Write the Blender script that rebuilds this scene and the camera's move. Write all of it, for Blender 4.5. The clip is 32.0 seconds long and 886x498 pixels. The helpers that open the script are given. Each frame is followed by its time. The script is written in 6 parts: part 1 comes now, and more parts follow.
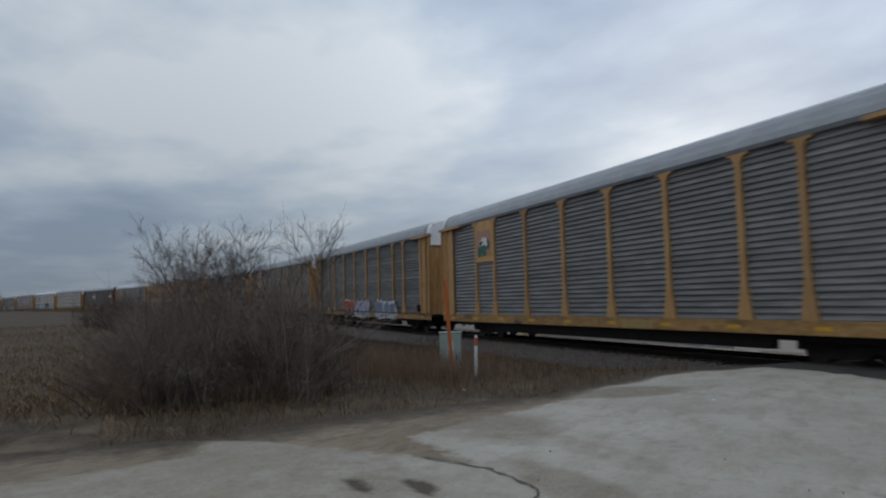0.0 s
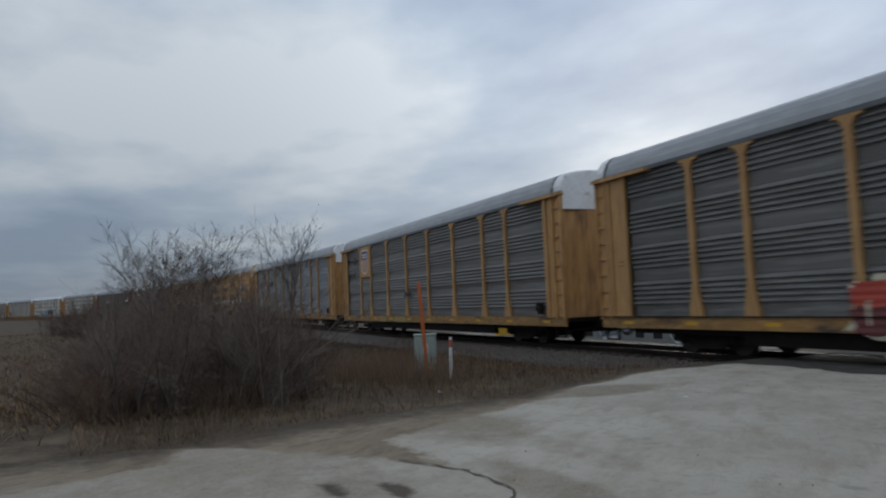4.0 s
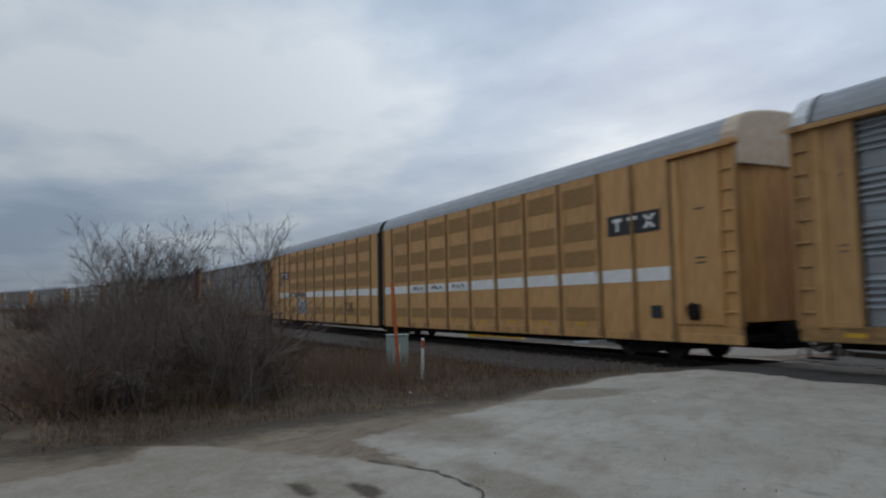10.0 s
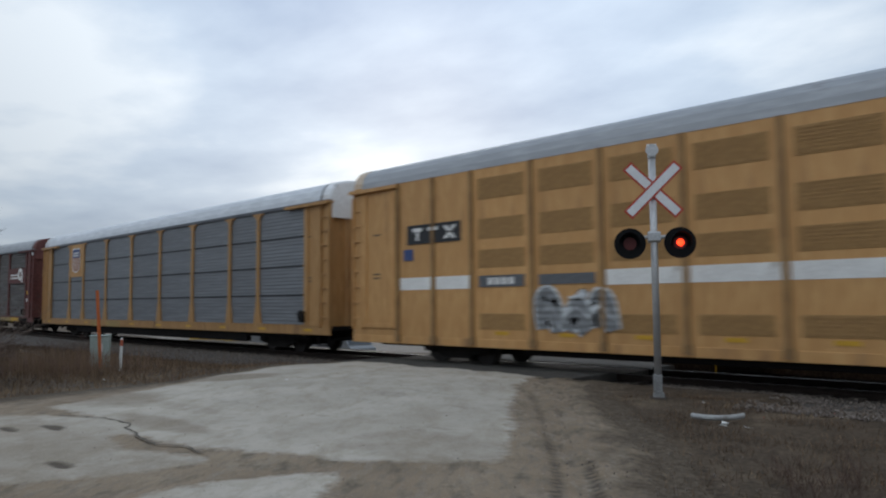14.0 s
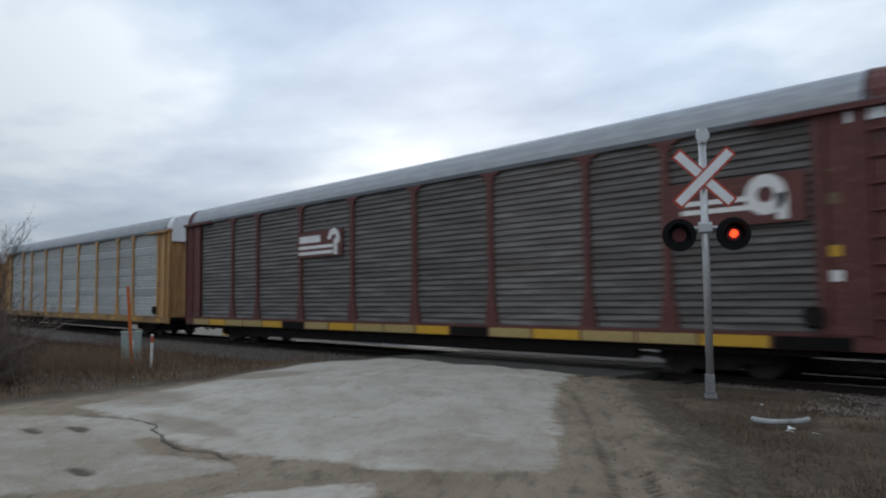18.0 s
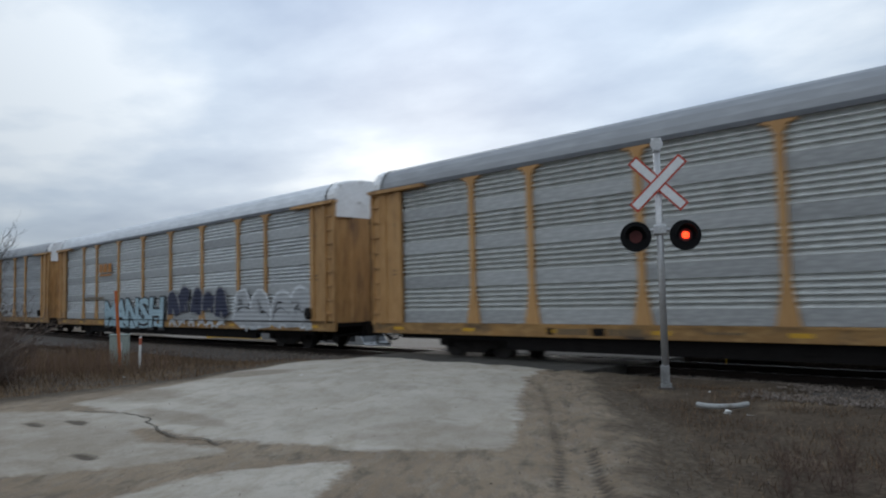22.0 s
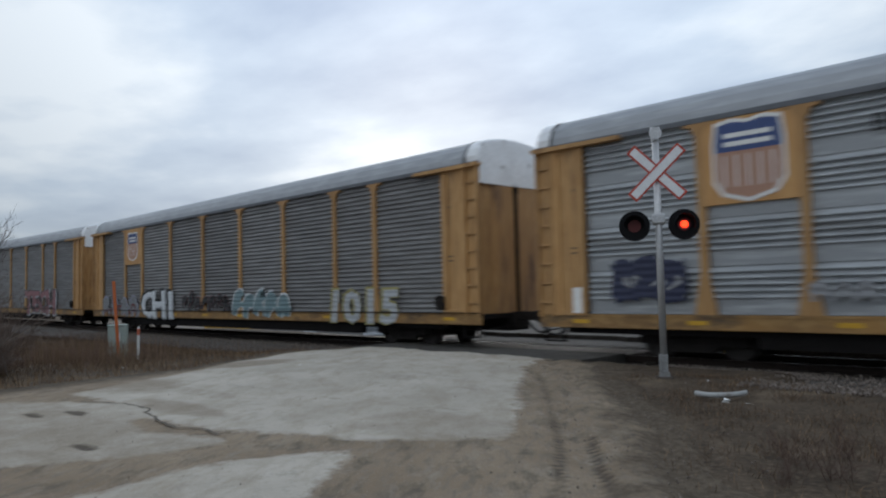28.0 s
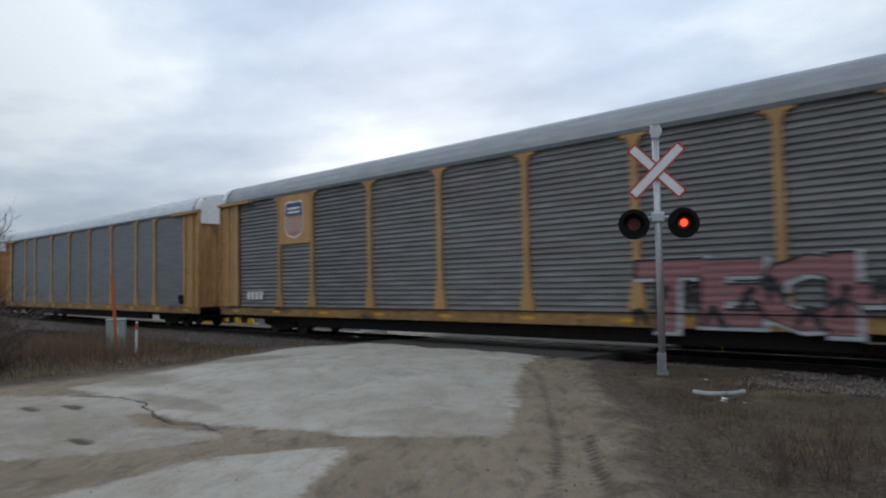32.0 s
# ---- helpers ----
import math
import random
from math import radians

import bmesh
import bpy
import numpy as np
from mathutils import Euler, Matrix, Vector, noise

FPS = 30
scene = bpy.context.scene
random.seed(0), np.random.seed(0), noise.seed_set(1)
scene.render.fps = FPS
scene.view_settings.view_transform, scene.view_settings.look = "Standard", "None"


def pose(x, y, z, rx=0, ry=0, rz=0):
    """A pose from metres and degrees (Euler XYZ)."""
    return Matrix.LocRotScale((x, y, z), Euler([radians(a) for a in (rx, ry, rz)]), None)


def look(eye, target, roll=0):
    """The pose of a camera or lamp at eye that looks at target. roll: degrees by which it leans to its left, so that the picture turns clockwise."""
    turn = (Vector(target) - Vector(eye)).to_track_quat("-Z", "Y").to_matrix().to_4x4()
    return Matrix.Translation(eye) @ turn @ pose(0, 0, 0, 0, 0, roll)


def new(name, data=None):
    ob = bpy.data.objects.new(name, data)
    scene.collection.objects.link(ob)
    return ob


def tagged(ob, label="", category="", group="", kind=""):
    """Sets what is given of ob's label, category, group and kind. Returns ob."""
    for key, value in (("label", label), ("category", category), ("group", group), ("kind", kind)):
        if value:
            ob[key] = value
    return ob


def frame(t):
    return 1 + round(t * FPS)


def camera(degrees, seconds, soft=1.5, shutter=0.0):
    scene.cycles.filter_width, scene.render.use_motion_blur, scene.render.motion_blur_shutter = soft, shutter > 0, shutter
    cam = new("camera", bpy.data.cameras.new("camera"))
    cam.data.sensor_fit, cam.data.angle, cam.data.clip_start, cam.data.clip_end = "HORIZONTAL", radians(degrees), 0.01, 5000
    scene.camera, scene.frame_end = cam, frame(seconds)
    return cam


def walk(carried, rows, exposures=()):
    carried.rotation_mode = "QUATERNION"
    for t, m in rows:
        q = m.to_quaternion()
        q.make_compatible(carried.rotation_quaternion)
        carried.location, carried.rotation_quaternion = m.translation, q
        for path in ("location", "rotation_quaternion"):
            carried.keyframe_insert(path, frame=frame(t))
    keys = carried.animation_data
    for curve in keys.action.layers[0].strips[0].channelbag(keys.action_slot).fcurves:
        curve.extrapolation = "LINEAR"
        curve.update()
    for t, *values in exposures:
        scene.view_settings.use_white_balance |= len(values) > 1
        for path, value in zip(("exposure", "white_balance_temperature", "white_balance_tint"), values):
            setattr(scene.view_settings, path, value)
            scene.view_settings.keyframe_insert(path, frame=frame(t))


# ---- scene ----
cam = camera(62.19, 32.0, 2.1, 0.5)
PATH = [
    (0, look((1.540, -9.910, 1.452), (-7.731, -6.229, 2.159), -1.48)),
    (0.5, look((1.540, -9.910, 1.452), (-7.713, -6.185, 2.165), -2.29)),
    (1, look((1.540, -9.910, 1.452), (-7.709, -6.178, 2.181), -2.38)),
    (1.5, look((1.540, -9.910, 1.452), (-7.709, -6.169, 2.136), -2.10)),
    (2, look((1.540, -9.910, 1.452), (-7.699, -6.140, 2.111), -2.20)),
    (2.5, look((1.540, -9.910, 1.452), (-7.657, -6.043, 2.132), -2.66)),
    (3, look((1.540, -9.910, 1.452), (-7.642, -6.010, 2.144), -2.55)),
    (3.5, look((1.540, -9.910, 1.452), (-7.637, -6.003, 2.165), -2.50)),
    (4, look((1.540, -9.910, 1.452), (-7.590, -5.894, 2.175), -2.40)),
    (4.5, look((1.540, -9.910, 1.452), (-7.541, -5.786, 2.183), -2.29)),
    (5, look((1.540, -9.910, 1.452), (-7.490, -5.678, 2.192), -2.18)),
    (5.5, look((1.540, -9.910, 1.452), (-7.463, -5.619, 2.184), -1.87)),
    (6, look((1.540, -9.910, 1.452), (-7.468, -5.633, 2.205), -2.27)),
    (6.5, look((1.540, -9.910, 1.452), (-7.482, -5.656, 2.163), -2.45)),
    (7, look((1.540, -9.910, 1.452), (-7.479, -5.647, 2.149), -2.36)),
    (7.5, look((1.540, -9.910, 1.452), (-7.460, -5.606, 2.148), -1.82)),
    (8, look((1.540, -9.910, 1.452), (-7.460, -5.616, 2.198), -1.41)),
    (8.5, look((1.540, -9.910, 1.452), (-7.457, -5.606, 2.181), -1.21)),
    (9, look((1.540, -9.910, 1.452), (-7.482, -5.665, 2.214), -0.76)),
    (9.5, look((1.540, -9.910, 1.452), (-7.464, -5.625, 2.208), -1.47)),
    (10, look((1.540, -9.910, 1.452), (-7.444, -5.578, 2.177), -1.21)),
    (10.5, look((1.793, -9.906, 1.423), (-7.135, -5.458, 2.145), -1.43)),
    (11, look((1.577, -9.723, 1.379), (-6.856, -4.404, 2.147), -0.61)),
    (11.5, look((2.105, -9.801, 1.410), (-5.868, -3.819, 2.213), -0.96)),
    (12, look((3.567, -10.028, 1.705), (-4.224, -3.795, 2.369), -1.74)),
    (12.5, look((4.318, -10.316, 1.616), (-3.281, -3.850, 2.278), -0.78)),
    (13, look((5.181, -10.679, 1.571), (-2.155, -3.917, 2.244), -0.12)),
    (13.5, look((5.200, -10.689, 1.576), (-1.712, -3.493, 2.245), 0.13)),
    (14, look((6.045, -11.205, 1.523), (-0.926, -4.073, 2.253), -0.51)),
    (14.5, look((6.129, -11.254, 1.510), (-0.873, -4.150, 2.212), -0.49)),
    (15, look((6.052, -11.194, 1.514), (-1.005, -4.143, 2.207), -0.55)),
    (15.5, look((5.972, -11.135, 1.519), (-1.138, -4.136, 2.201), -0.60)),
    (16, look((5.894, -11.076, 1.524), (-1.270, -4.132, 2.196), -0.65)),
    (16.5, look((5.814, -11.021, 1.528), (-1.402, -4.129, 2.190), -0.70)),
    (17, look((5.564, -10.891, 1.544), (-1.652, -4.000, 2.215), -0.90)),
    (17.5, look((5.562, -10.896, 1.540), (-1.693, -4.045, 2.197), -0.86)),
    (18, look((5.565, -10.887, 1.540), (-1.695, -4.043, 2.201), -0.64)),
    (18.5, look((5.572, -10.905, 1.542), (-1.657, -4.031, 2.243), -0.50)),
    (19, look((6.265, -11.242, 1.507), (-1.060, -4.468, 2.184), -0.52)),
    (19.5, look((6.296, -11.259, 1.497), (-1.020, -4.474, 2.164), -0.82)),
    (20, look((6.289, -11.273, 1.501), (-1.002, -4.459, 2.137), -1.09)),
    (20.5, look((6.225, -11.261, 1.511), (-1.002, -4.378, 2.136), -0.91)),
    (21, look((6.237, -11.268, 1.511), (-0.941, -4.335, 2.150), -0.92)),
    (21.5, look((6.227, -11.285, 1.508), (-0.905, -4.307, 2.171), -0.93)),
    (22, look((6.274, -11.312, 1.505), (-0.835, -4.312, 2.182), -1.30)),
    (22.5, look((6.272, -11.327, 1.500), (-0.825, -4.314, 2.172), -1.39)),
    (23, look((6.241, -11.309, 1.526), (-0.811, -4.247, 2.147), -0.83)),
    (23.5, look((6.267, -11.364, 1.507), (-0.693, -4.212, 2.149), -0.86)),
    (24, look((6.256, -11.351, 1.502), (-0.696, -4.190, 2.125), -0.85)),
    (24.5, look((6.236, -11.345, 1.500), (-0.693, -4.161, 2.107), -1.00)),
    (25, look((6.225, -11.343, 1.499), (-0.701, -4.152, 2.063), -1.08)),
    (25.5, look((6.212, -11.302, 1.502), (-0.750, -4.143, 2.026), -1.09)),
    (26, look((6.212, -11.298, 1.501), (-0.771, -4.160, 2.033), -1.16)),
    (26.5, look((6.212, -11.294, 1.501), (-0.793, -4.178, 2.039), -1.23)),
    (27, look((6.213, -11.289, 1.500), (-0.814, -4.195, 2.046), -1.30)),
    (27.5, look((6.213, -11.286, 1.500), (-0.835, -4.213, 2.053), -1.38)),
    (28, look((6.252, -11.315, 1.504), (-0.842, -4.287, 2.043), -1.43)),
    (28.5, look((6.250, -11.293, 1.504), (-0.852, -4.273, 2.026), -1.30)),
    (29, look((6.226, -11.286, 1.505), (-0.873, -4.263, 2.042), -1.21)),
    (29.5, look((6.251, -11.289, 1.502), (-0.846, -4.267, 2.054), -1.23)),
    (30, look((6.239, -11.293, 1.511), (-0.849, -4.259, 2.051), -1.21)),
    (30.5, look((6.245, -11.300, 1.502), (-0.844, -4.268, 2.044), -1.24)),
    (31, look((6.279, -11.319, 1.498), (-0.840, -4.315, 1.997), -1.66)),
    (31.5, look((6.212, -11.281, 1.502), (-0.881, -4.248, 1.972), -1.31)),
    (32, look((6.242, -11.293, 1.502), (-0.849, -4.259, 1.999), -0.99)),
]
EXPOSURES = [(0.0, -0.16), (10.5, -0.16), (12.0, -0.06), (13.2, 0.10), (14.5, 0.17), (32.0, 0.17)]

walk(cam, PATH, EXPOSURES)

# ---- world and sun ----
world = bpy.data.worlds.new("overcast_sky")
scene.world = world
world.use_nodes = True
wt = world.node_tree
wt.nodes.clear()


def wn(kind, **kw):
    n = wt.nodes.new(kind)
    for k, v in kw.items():
        n.inputs[k].default_value = v
    return n


def wmath(op, a, b=0.0):
    n = wt.nodes.new("ShaderNodeMath")
    n.operation = op
    for i, v in enumerate((a, b)):
        if isinstance(v, (int, float)):
            n.inputs[i].default_value = v
        else:
            wt.links.new(v, n.inputs[i])
    return n.outputs[0]


def wmix(fac, a, b):
    n = wt.nodes.new("ShaderNodeMix")
    n.data_type = "RGBA"
    for i, v in ((0, fac), (6, a), (7, b)):
        if isinstance(v, (int, float)) or isinstance(v, tuple):
            n.inputs[i].default_value = v
        else:
            wt.links.new(v, n.inputs[i])
    return n.outputs[2]


def wramp(fac, stops):
    n = wt.nodes.new("ShaderNodeValToRGB")
    wt.links.new(fac, n.inputs[0])
    el = n.color_ramp.elements
    while len(el) < len(stops):
        el.new(0.5)
    for e, (p, c) in zip(el, stops):
        e.position, e.color = p, (*c, 1) if len(c) == 3 else c
    return n.outputs[0]


SUN_AZ, SUN_EL = radians(-46), radians(17)
coord = wn("ShaderNodeTexCoord").outputs["Generated"]
sep = wn("ShaderNodeSeparateXYZ")
wt.links.new(coord, sep.inputs[0])
dx, dy, dz = sep.outputs
up = wmath("MAXIMUM", dz, 0.0)
den = wmath("ADD", up, 0.11)
comb = wn("ShaderNodeCombineXYZ")
wt.links.new(wmath("DIVIDE", dx, den), comb.inputs[0])
wt.links.new(wmath("DIVIDE", dy, den), comb.inputs[1])


def wnoise(scale, detail, rough, offset, stretch=(1, 1, 1)):
    mp = wn("ShaderNodeMapping")
    mp.inputs["Location"].default_value = offset
    mp.inputs["Scale"].default_value = stretch
    mp.inputs["Rotation"].default_value = (0, 0, 0.75)
    wt.links.new(comb.outputs[0], mp.inputs[0])
    n = wn("ShaderNodeTexNoise", Scale=scale, Detail=detail, Roughness=rough)
    wt.links.new(mp.outputs[0], n.inputs["Vector"])
    return n.outputs["Fac"]


big = wnoise(0.45, 4.0, 0.48, (2.3, 0.4, 0.0), (0.9, 1.1, 1.0))
fine = wnoise(1.5, 6.0, 0.55, (0.7, 3.1, 0.0), (0.85, 1.1, 1.0))
cover = wmath("ADD", wmath("MULTIPLY", big, 0.74), wmath("MULTIPLY", fine, 0.26))
cloud = wramp(cover, [(0.40, (0.375, 0.480, 0.650)), (0.50, (0.58, 0.695, 0.845)), (0.58, (0.88, 0.965, 1.05))])
# the bright part of the cloud deck in front of the hidden sun
tosun = (math.sin(SUN_AZ) * math.cos(SUN_EL), math.cos(SUN_AZ) * math.cos(SUN_EL), math.sin(SUN_EL))
dotn = wt.nodes.new("ShaderNodeVectorMath")
dotn.operation = "DOT_PRODUCT"
wt.links.new(coord, dotn.inputs[0])
dotn.inputs[1].default_value = tosun
glow = wmath("POWER", wmath("MAXIMUM", dotn.outputs["Value"], 0.0), 8.0)
lift = wmath("ADD", wmath("ADD", wmath("MULTIPLY", glow, 0.38), 0.605), wmath("MULTIPLY", up, 0.62))
# a darker bank of cloud low in the west
west = wt.nodes.new("ShaderNodeVectorMath")
west.operation = "DOT_PRODUCT"
wt.links.new(coord, west.inputs[0])
west.inputs[1].default_value = (-0.97, 0.17, 0.17)
lift = wmath("SUBTRACT", lift, wmath("MULTIPLY", wmath("POWER", wmath("MAXIMUM", west.outputs["Value"], 0.0), 7.0), 0.09))
haze = wmath("POWER", wmath("SUBTRACT", 1.0, up), 9.0)
deck = wmix(wmath("MULTIPLY", haze, 0.72), cloud, (0.305, 0.40, 0.54, 1))
scaled = wt.nodes.new("ShaderNodeVectorMath")
scaled.operation = "SCALE"
wt.links.new(deck, scaled.inputs[0])
wt.links.new(lift, scaled.inputs["Scale"])
sky = wn("ShaderNodeTexSky")
sky.sky_type, sky.sun_disc = "NISHITA", False
sky.sun_elevation, sky.sun_rotation = SUN_EL, SUN_AZ
bg_clear = wn("ShaderNodeBackground", Strength=0.06)
wt.links.new(sky.outputs[0], bg_clear.inputs[0])
bg_cloud = wn("ShaderNodeBackground", Strength=1.0)
wt.links.new(scaled.outputs[0], bg_cloud.inputs[0])
both = wn("ShaderNodeMixShader", Fac=0.88)
wt.links.new(bg_clear.outputs[0], both.inputs[1])
wt.links.new(bg_cloud.outputs[0], both.inputs[2])
wt.links.new(both.outputs[0], wn("ShaderNodeOutputWorld").inputs[0])

sun = new("sun", bpy.data.lights.new("sun", "SUN"))
sun.data.energy, sun.data.angle, sun.data.color = 0.55, radians(25), (1.0, 0.97, 0.93)
sun.matrix_world = look(Vector(tosun) * 60, (0, 0, 0))


# ---- materials ----
def mat(name, base, rough=0.7, metal=0.0, dark=None, light=None, scale=6.0, bump=0.0, bscale=60.0, stretch=(1, 1, 1),
        spot=None, spot_amt=0.0, spot_scale=2.0, rnd=0.0, coord_out="Object", emit=0.0):
    """A painted, weathered or earthen surface: two scales of variation, optional stains and relief."""
    m = bpy.data.materials.new(name)
    m.use_nodes = True
    nt = m.node_tree
    bs = nt.nodes["Principled BSDF"]
    bs.inputs["Roughness"].default_value = rough
    bs.inputs["Metallic"].default_value = metal
    if rough >= 0.8:
        # dull earth, bark, soot: hardly any sheen
        bs.inputs["Specular IOR Level"].default_value = 0.12
    tc = nt.nodes.new("ShaderNodeTexCoord")
    mp = nt.nodes.new("ShaderNodeMapping")
    mp.inputs["Scale"].default_value = stretch
    nt.links.new(tc.outputs[coord_out], mp.inputs[0])

    def nz(sc, det=6.0, ro=0.6):
        n = nt.nodes.new("ShaderNodeTexNoise")
        n.inputs["Scale"].default_value, n.inputs["Detail"].default_value, n.inputs["Roughness"].default_value = sc, det, ro
        nt.links.new(mp.outputs[0], n.inputs["Vector"])
        return n.outputs["Fac"]

    def mix(f, a, b):
        n = nt.nodes.new("ShaderNodeMix")
        n.data_type = "RGBA"
        for i, v in ((0, f), (6, a), (7, b)):
            if isinstance(v, (float, tuple)):
                n.inputs[i].default_value = v
            else:
                nt.links.new(v, n.inputs[i])
        return n.outputs[2]

    def ramp(f, lo, hi):
        n = nt.nodes.new("ShaderNodeMapRange")
        n.inputs[1].default_value, n.inputs[2].default_value = lo, hi
        nt.links.new(f, n.inputs[0])
        return n.outputs[0]

    dark = dark or tuple(c * 0.72 for c in base)
    light = light or tuple(min(1, c * 1.18) for c in base)
    c1 = mix(ramp(nz(scale), 0.3, 0.7), (*dark, 1), (*base, 1))
    col = mix(ramp(nz(scale * 7.3, 4.0), 0.45, 0.75), c1, (*light, 1))
    if spot:
        col = mix(ramp(nz(spot_scale, 7.0, 0.65), 0.68 - spot_amt * 0.4, 0.78 - spot_amt * 0.3), col, (*spot, 1))
    if rnd:
        oi = nt.nodes.new("ShaderNodeObjectInfo")
        hs = nt.nodes.new("ShaderNodeHueSaturation")
        mr = nt.nodes.new("ShaderNodeMapRange")
        mr.inputs[3].default_value, mr.inputs[4].default_value = 1 - rnd, 1 + rnd
        nt.links.new(oi.outputs["Random"], mr.inputs[0])
        nt.links.new(mr.outputs[0], hs.inputs["Value"])
        nt.links.new(col, hs.inputs["Color"])
        col = hs.outputs[0]
    nt.links.new(col, bs.inputs["Base Color"])
    if bump:
        b = nt.nodes.new("ShaderNodeBump")
        b.inputs["Strength"].default_value, b.inputs["Distance"].default_value = bump, 0.02
        nt.links.new(nz(bscale, 5.0), b.inputs["Height"])
        nt.links.new(b.outputs[0], bs.inputs["Normal"])
    if emit:
        bs.inputs["Emission Color"].default_value = (*base, 1)
        bs.inputs["Emission Strength"].default_value = emit
    return m


YEL = mat("faded_yellow_paint", (0.46, 0.25, 0.090), 0.6, dark=(0.33, 0.172, 0.060), light=(0.54, 0.325, 0.135), scale=0.9,
          spot=(0.17, 0.088, 0.042), spot_amt=0.38, spot_scale=1.3, rnd=0.12, bump=0.15, stretch=(1.6, 1.6, 0.28))
YELS = mat("grimy_yellow_sill_paint", (0.36, 0.188, 0.053), 0.65, dark=(0.20, 0.11, 0.04), light=(0.42, 0.25, 0.09), scale=0.8,
           spot=(0.06, 0.042, 0.03), spot_amt=0.4, spot_scale=1.1, rnd=0.1, bump=0.15, stretch=(0.5, 1, 1.2))
# the yellow of the panels browned, so the ribs' shade is in their colour
RIBB = mat("brown_shaded_rib_paint", (0.300, 0.169, 0.062), 0.65, dark=(0.188, 0.106, 0.044), light=(0.413, 0.250, 0.100), scale=1.2, stretch=(1, 1, 0.3))
SILLC = mat("cream_sill_block_paint", (0.399, 0.288, 0.110), 0.6, dark=(0.285, 0.200, 0.077), scale=1.5, spot=(0.114, 0.072, 0.033), spot_amt=0.25)
STENC = mat("faded_stencil_paint", (0.16, 0.11, 0.06), 0.7, scale=5.0)
YEL2 = mat("tan_yellow_paint", (0.556, 0.294, 0.104), 0.6, dark=(0.442, 0.227, 0.076), light=(0.624, 0.360, 0.142), scale=0.7,
           spot=(0.273, 0.142, 0.060), spot_amt=0.30, spot_scale=1.1, rnd=0.07, bump=0.12, stretch=(1.4, 1.4, 0.3))
YEL3 = mat("dull_yellow_paint", (0.435, 0.230, 0.081), 0.6, dark=(0.346, 0.178, 0.060), light=(0.489, 0.282, 0.111), scale=0.7,
           spot=(0.214, 0.111, 0.047), spot_amt=0.30, spot_scale=1.1, rnd=0.07, bump=0.12, stretch=(1.4, 1.4, 0.3))
MAR = mat("oxide_red_paint", (0.115, 0.030, 0.024), 0.65, dark=(0.075, 0.022, 0.018), light=(0.16, 0.05, 0.04), scale=1.2,
          spot=(0.06, 0.035, 0.03), spot_amt=0.2, rnd=0.08, bump=0.15)
GAL = mat("grimy_galvanised_steel", (0.180, 0.173, 0.167), 0.6, 0.15, dark=(0.115, 0.109, 0.105), light=(0.24, 0.235, 0.23), scale=0.8,
          spot=(0.10, 0.085, 0.075), spot_amt=0.24, spot_scale=1.1, rnd=0.12, stretch=(0.12, 1, 1.4))
# darker copy of the galvanised panels: the flat bands' shade is in the colour
BAND = mat("shaded_flat_galvanised_sheet", (0.378, 0.385, 0.385), 0.5, 0.2, dark=(0.276, 0.283, 0.278), light=(0.479, 0.487, 0.484), scale=1.3,
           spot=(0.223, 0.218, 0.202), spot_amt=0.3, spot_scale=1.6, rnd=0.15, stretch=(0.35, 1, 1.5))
GALM = mat("mid_grey_galvanised_steel", (0.24, 0.252, 0.264), 0.5, 0.25, dark=(0.19, 0.198, 0.208), light=(0.34, 0.355, 0.37), scale=0.8,
           spot=(0.15, 0.148, 0.145), spot_amt=0.2, spot_scale=1.0, rnd=0.10, stretch=(0.12, 1, 1.4))
GALL = mat("clean_galvanised_steel", (0.580, 0.598, 0.598), 0.42, 0.25, dark=(0.479, 0.492, 0.492), light=(0.807, 0.826, 0.832), scale=1.2,
           spot=(0.328, 0.325, 0.309), spot_amt=0.24, spot_scale=1.4, rnd=0.10, stretch=(0.35, 1, 1.5))
GALH = mat("streaked_galvanised_steel", (0.478, 0.488, 0.468), 0.42, 0.25, dark=(0.395, 0.402, 0.385), light=(0.666, 0.675, 0.651), scale=1.2,
           spot=(0.270, 0.265, 0.242), spot_amt=0.36, spot_scale=1.0, rnd=0.10, stretch=(1.2, 1, 0.35))
GALP = mat("plain_galvanised_steel", (0.186, 0.192, 0.199), 0.5, 0.35, dark=(0.150, 0.153, 0.161), light=(0.223, 0.228, 0.237), scale=0.7, rnd=0.08, stretch=(0.10, 1, 1.5))
GALB = mat("brown_grimed_galvanised_steel", (0.112, 0.099, 0.090), 0.65, 0.1, dark=(0.066, 0.056, 0.050), light=(0.19, 0.18, 0.168), scale=0.7,
           spot=(0.062, 0.046, 0.038), spot_amt=0.3, spot_scale=1.0, rnd=0.16, stretch=(0.12, 1, 1.5))
GALN = mat("faded_galvanised_steel", (0.33, 0.342, 0.350), 0.5, 0.25, dark=(0.25, 0.258, 0.264), light=(0.46, 0.472, 0.482), scale=0.8,
           spot=(0.19, 0.185, 0.178), spot_amt=0.28, spot_scale=1.0, rnd=0.10, stretch=(0.12, 1, 1.4))
GALC = mat("dull_dark_galvanised_steel", (0.140, 0.134, 0.128), 0.6, 0.15, dark=(0.090, 0.085, 0.081), light=(0.195, 0.190, 0.185), scale=0.8,
          spot=(0.10, 0.085, 0.075), spot_amt=0.24, spot_scale=1.1, rnd=0.12, stretch=(0.12, 1, 1.4))
GALG = mat("grime_banded_galvanised_steel", (0.165, 0.157, 0.148), 0.6, 0.12, dark=(0.105, 0.097, 0.09), light=(0.235, 0.228, 0.22), scale=0.8,
           spot=(0.085, 0.066, 0.053), spot_amt=0.36, spot_scale=0.9, rnd=0.10, stretch=(0.06, 1, 1.8))
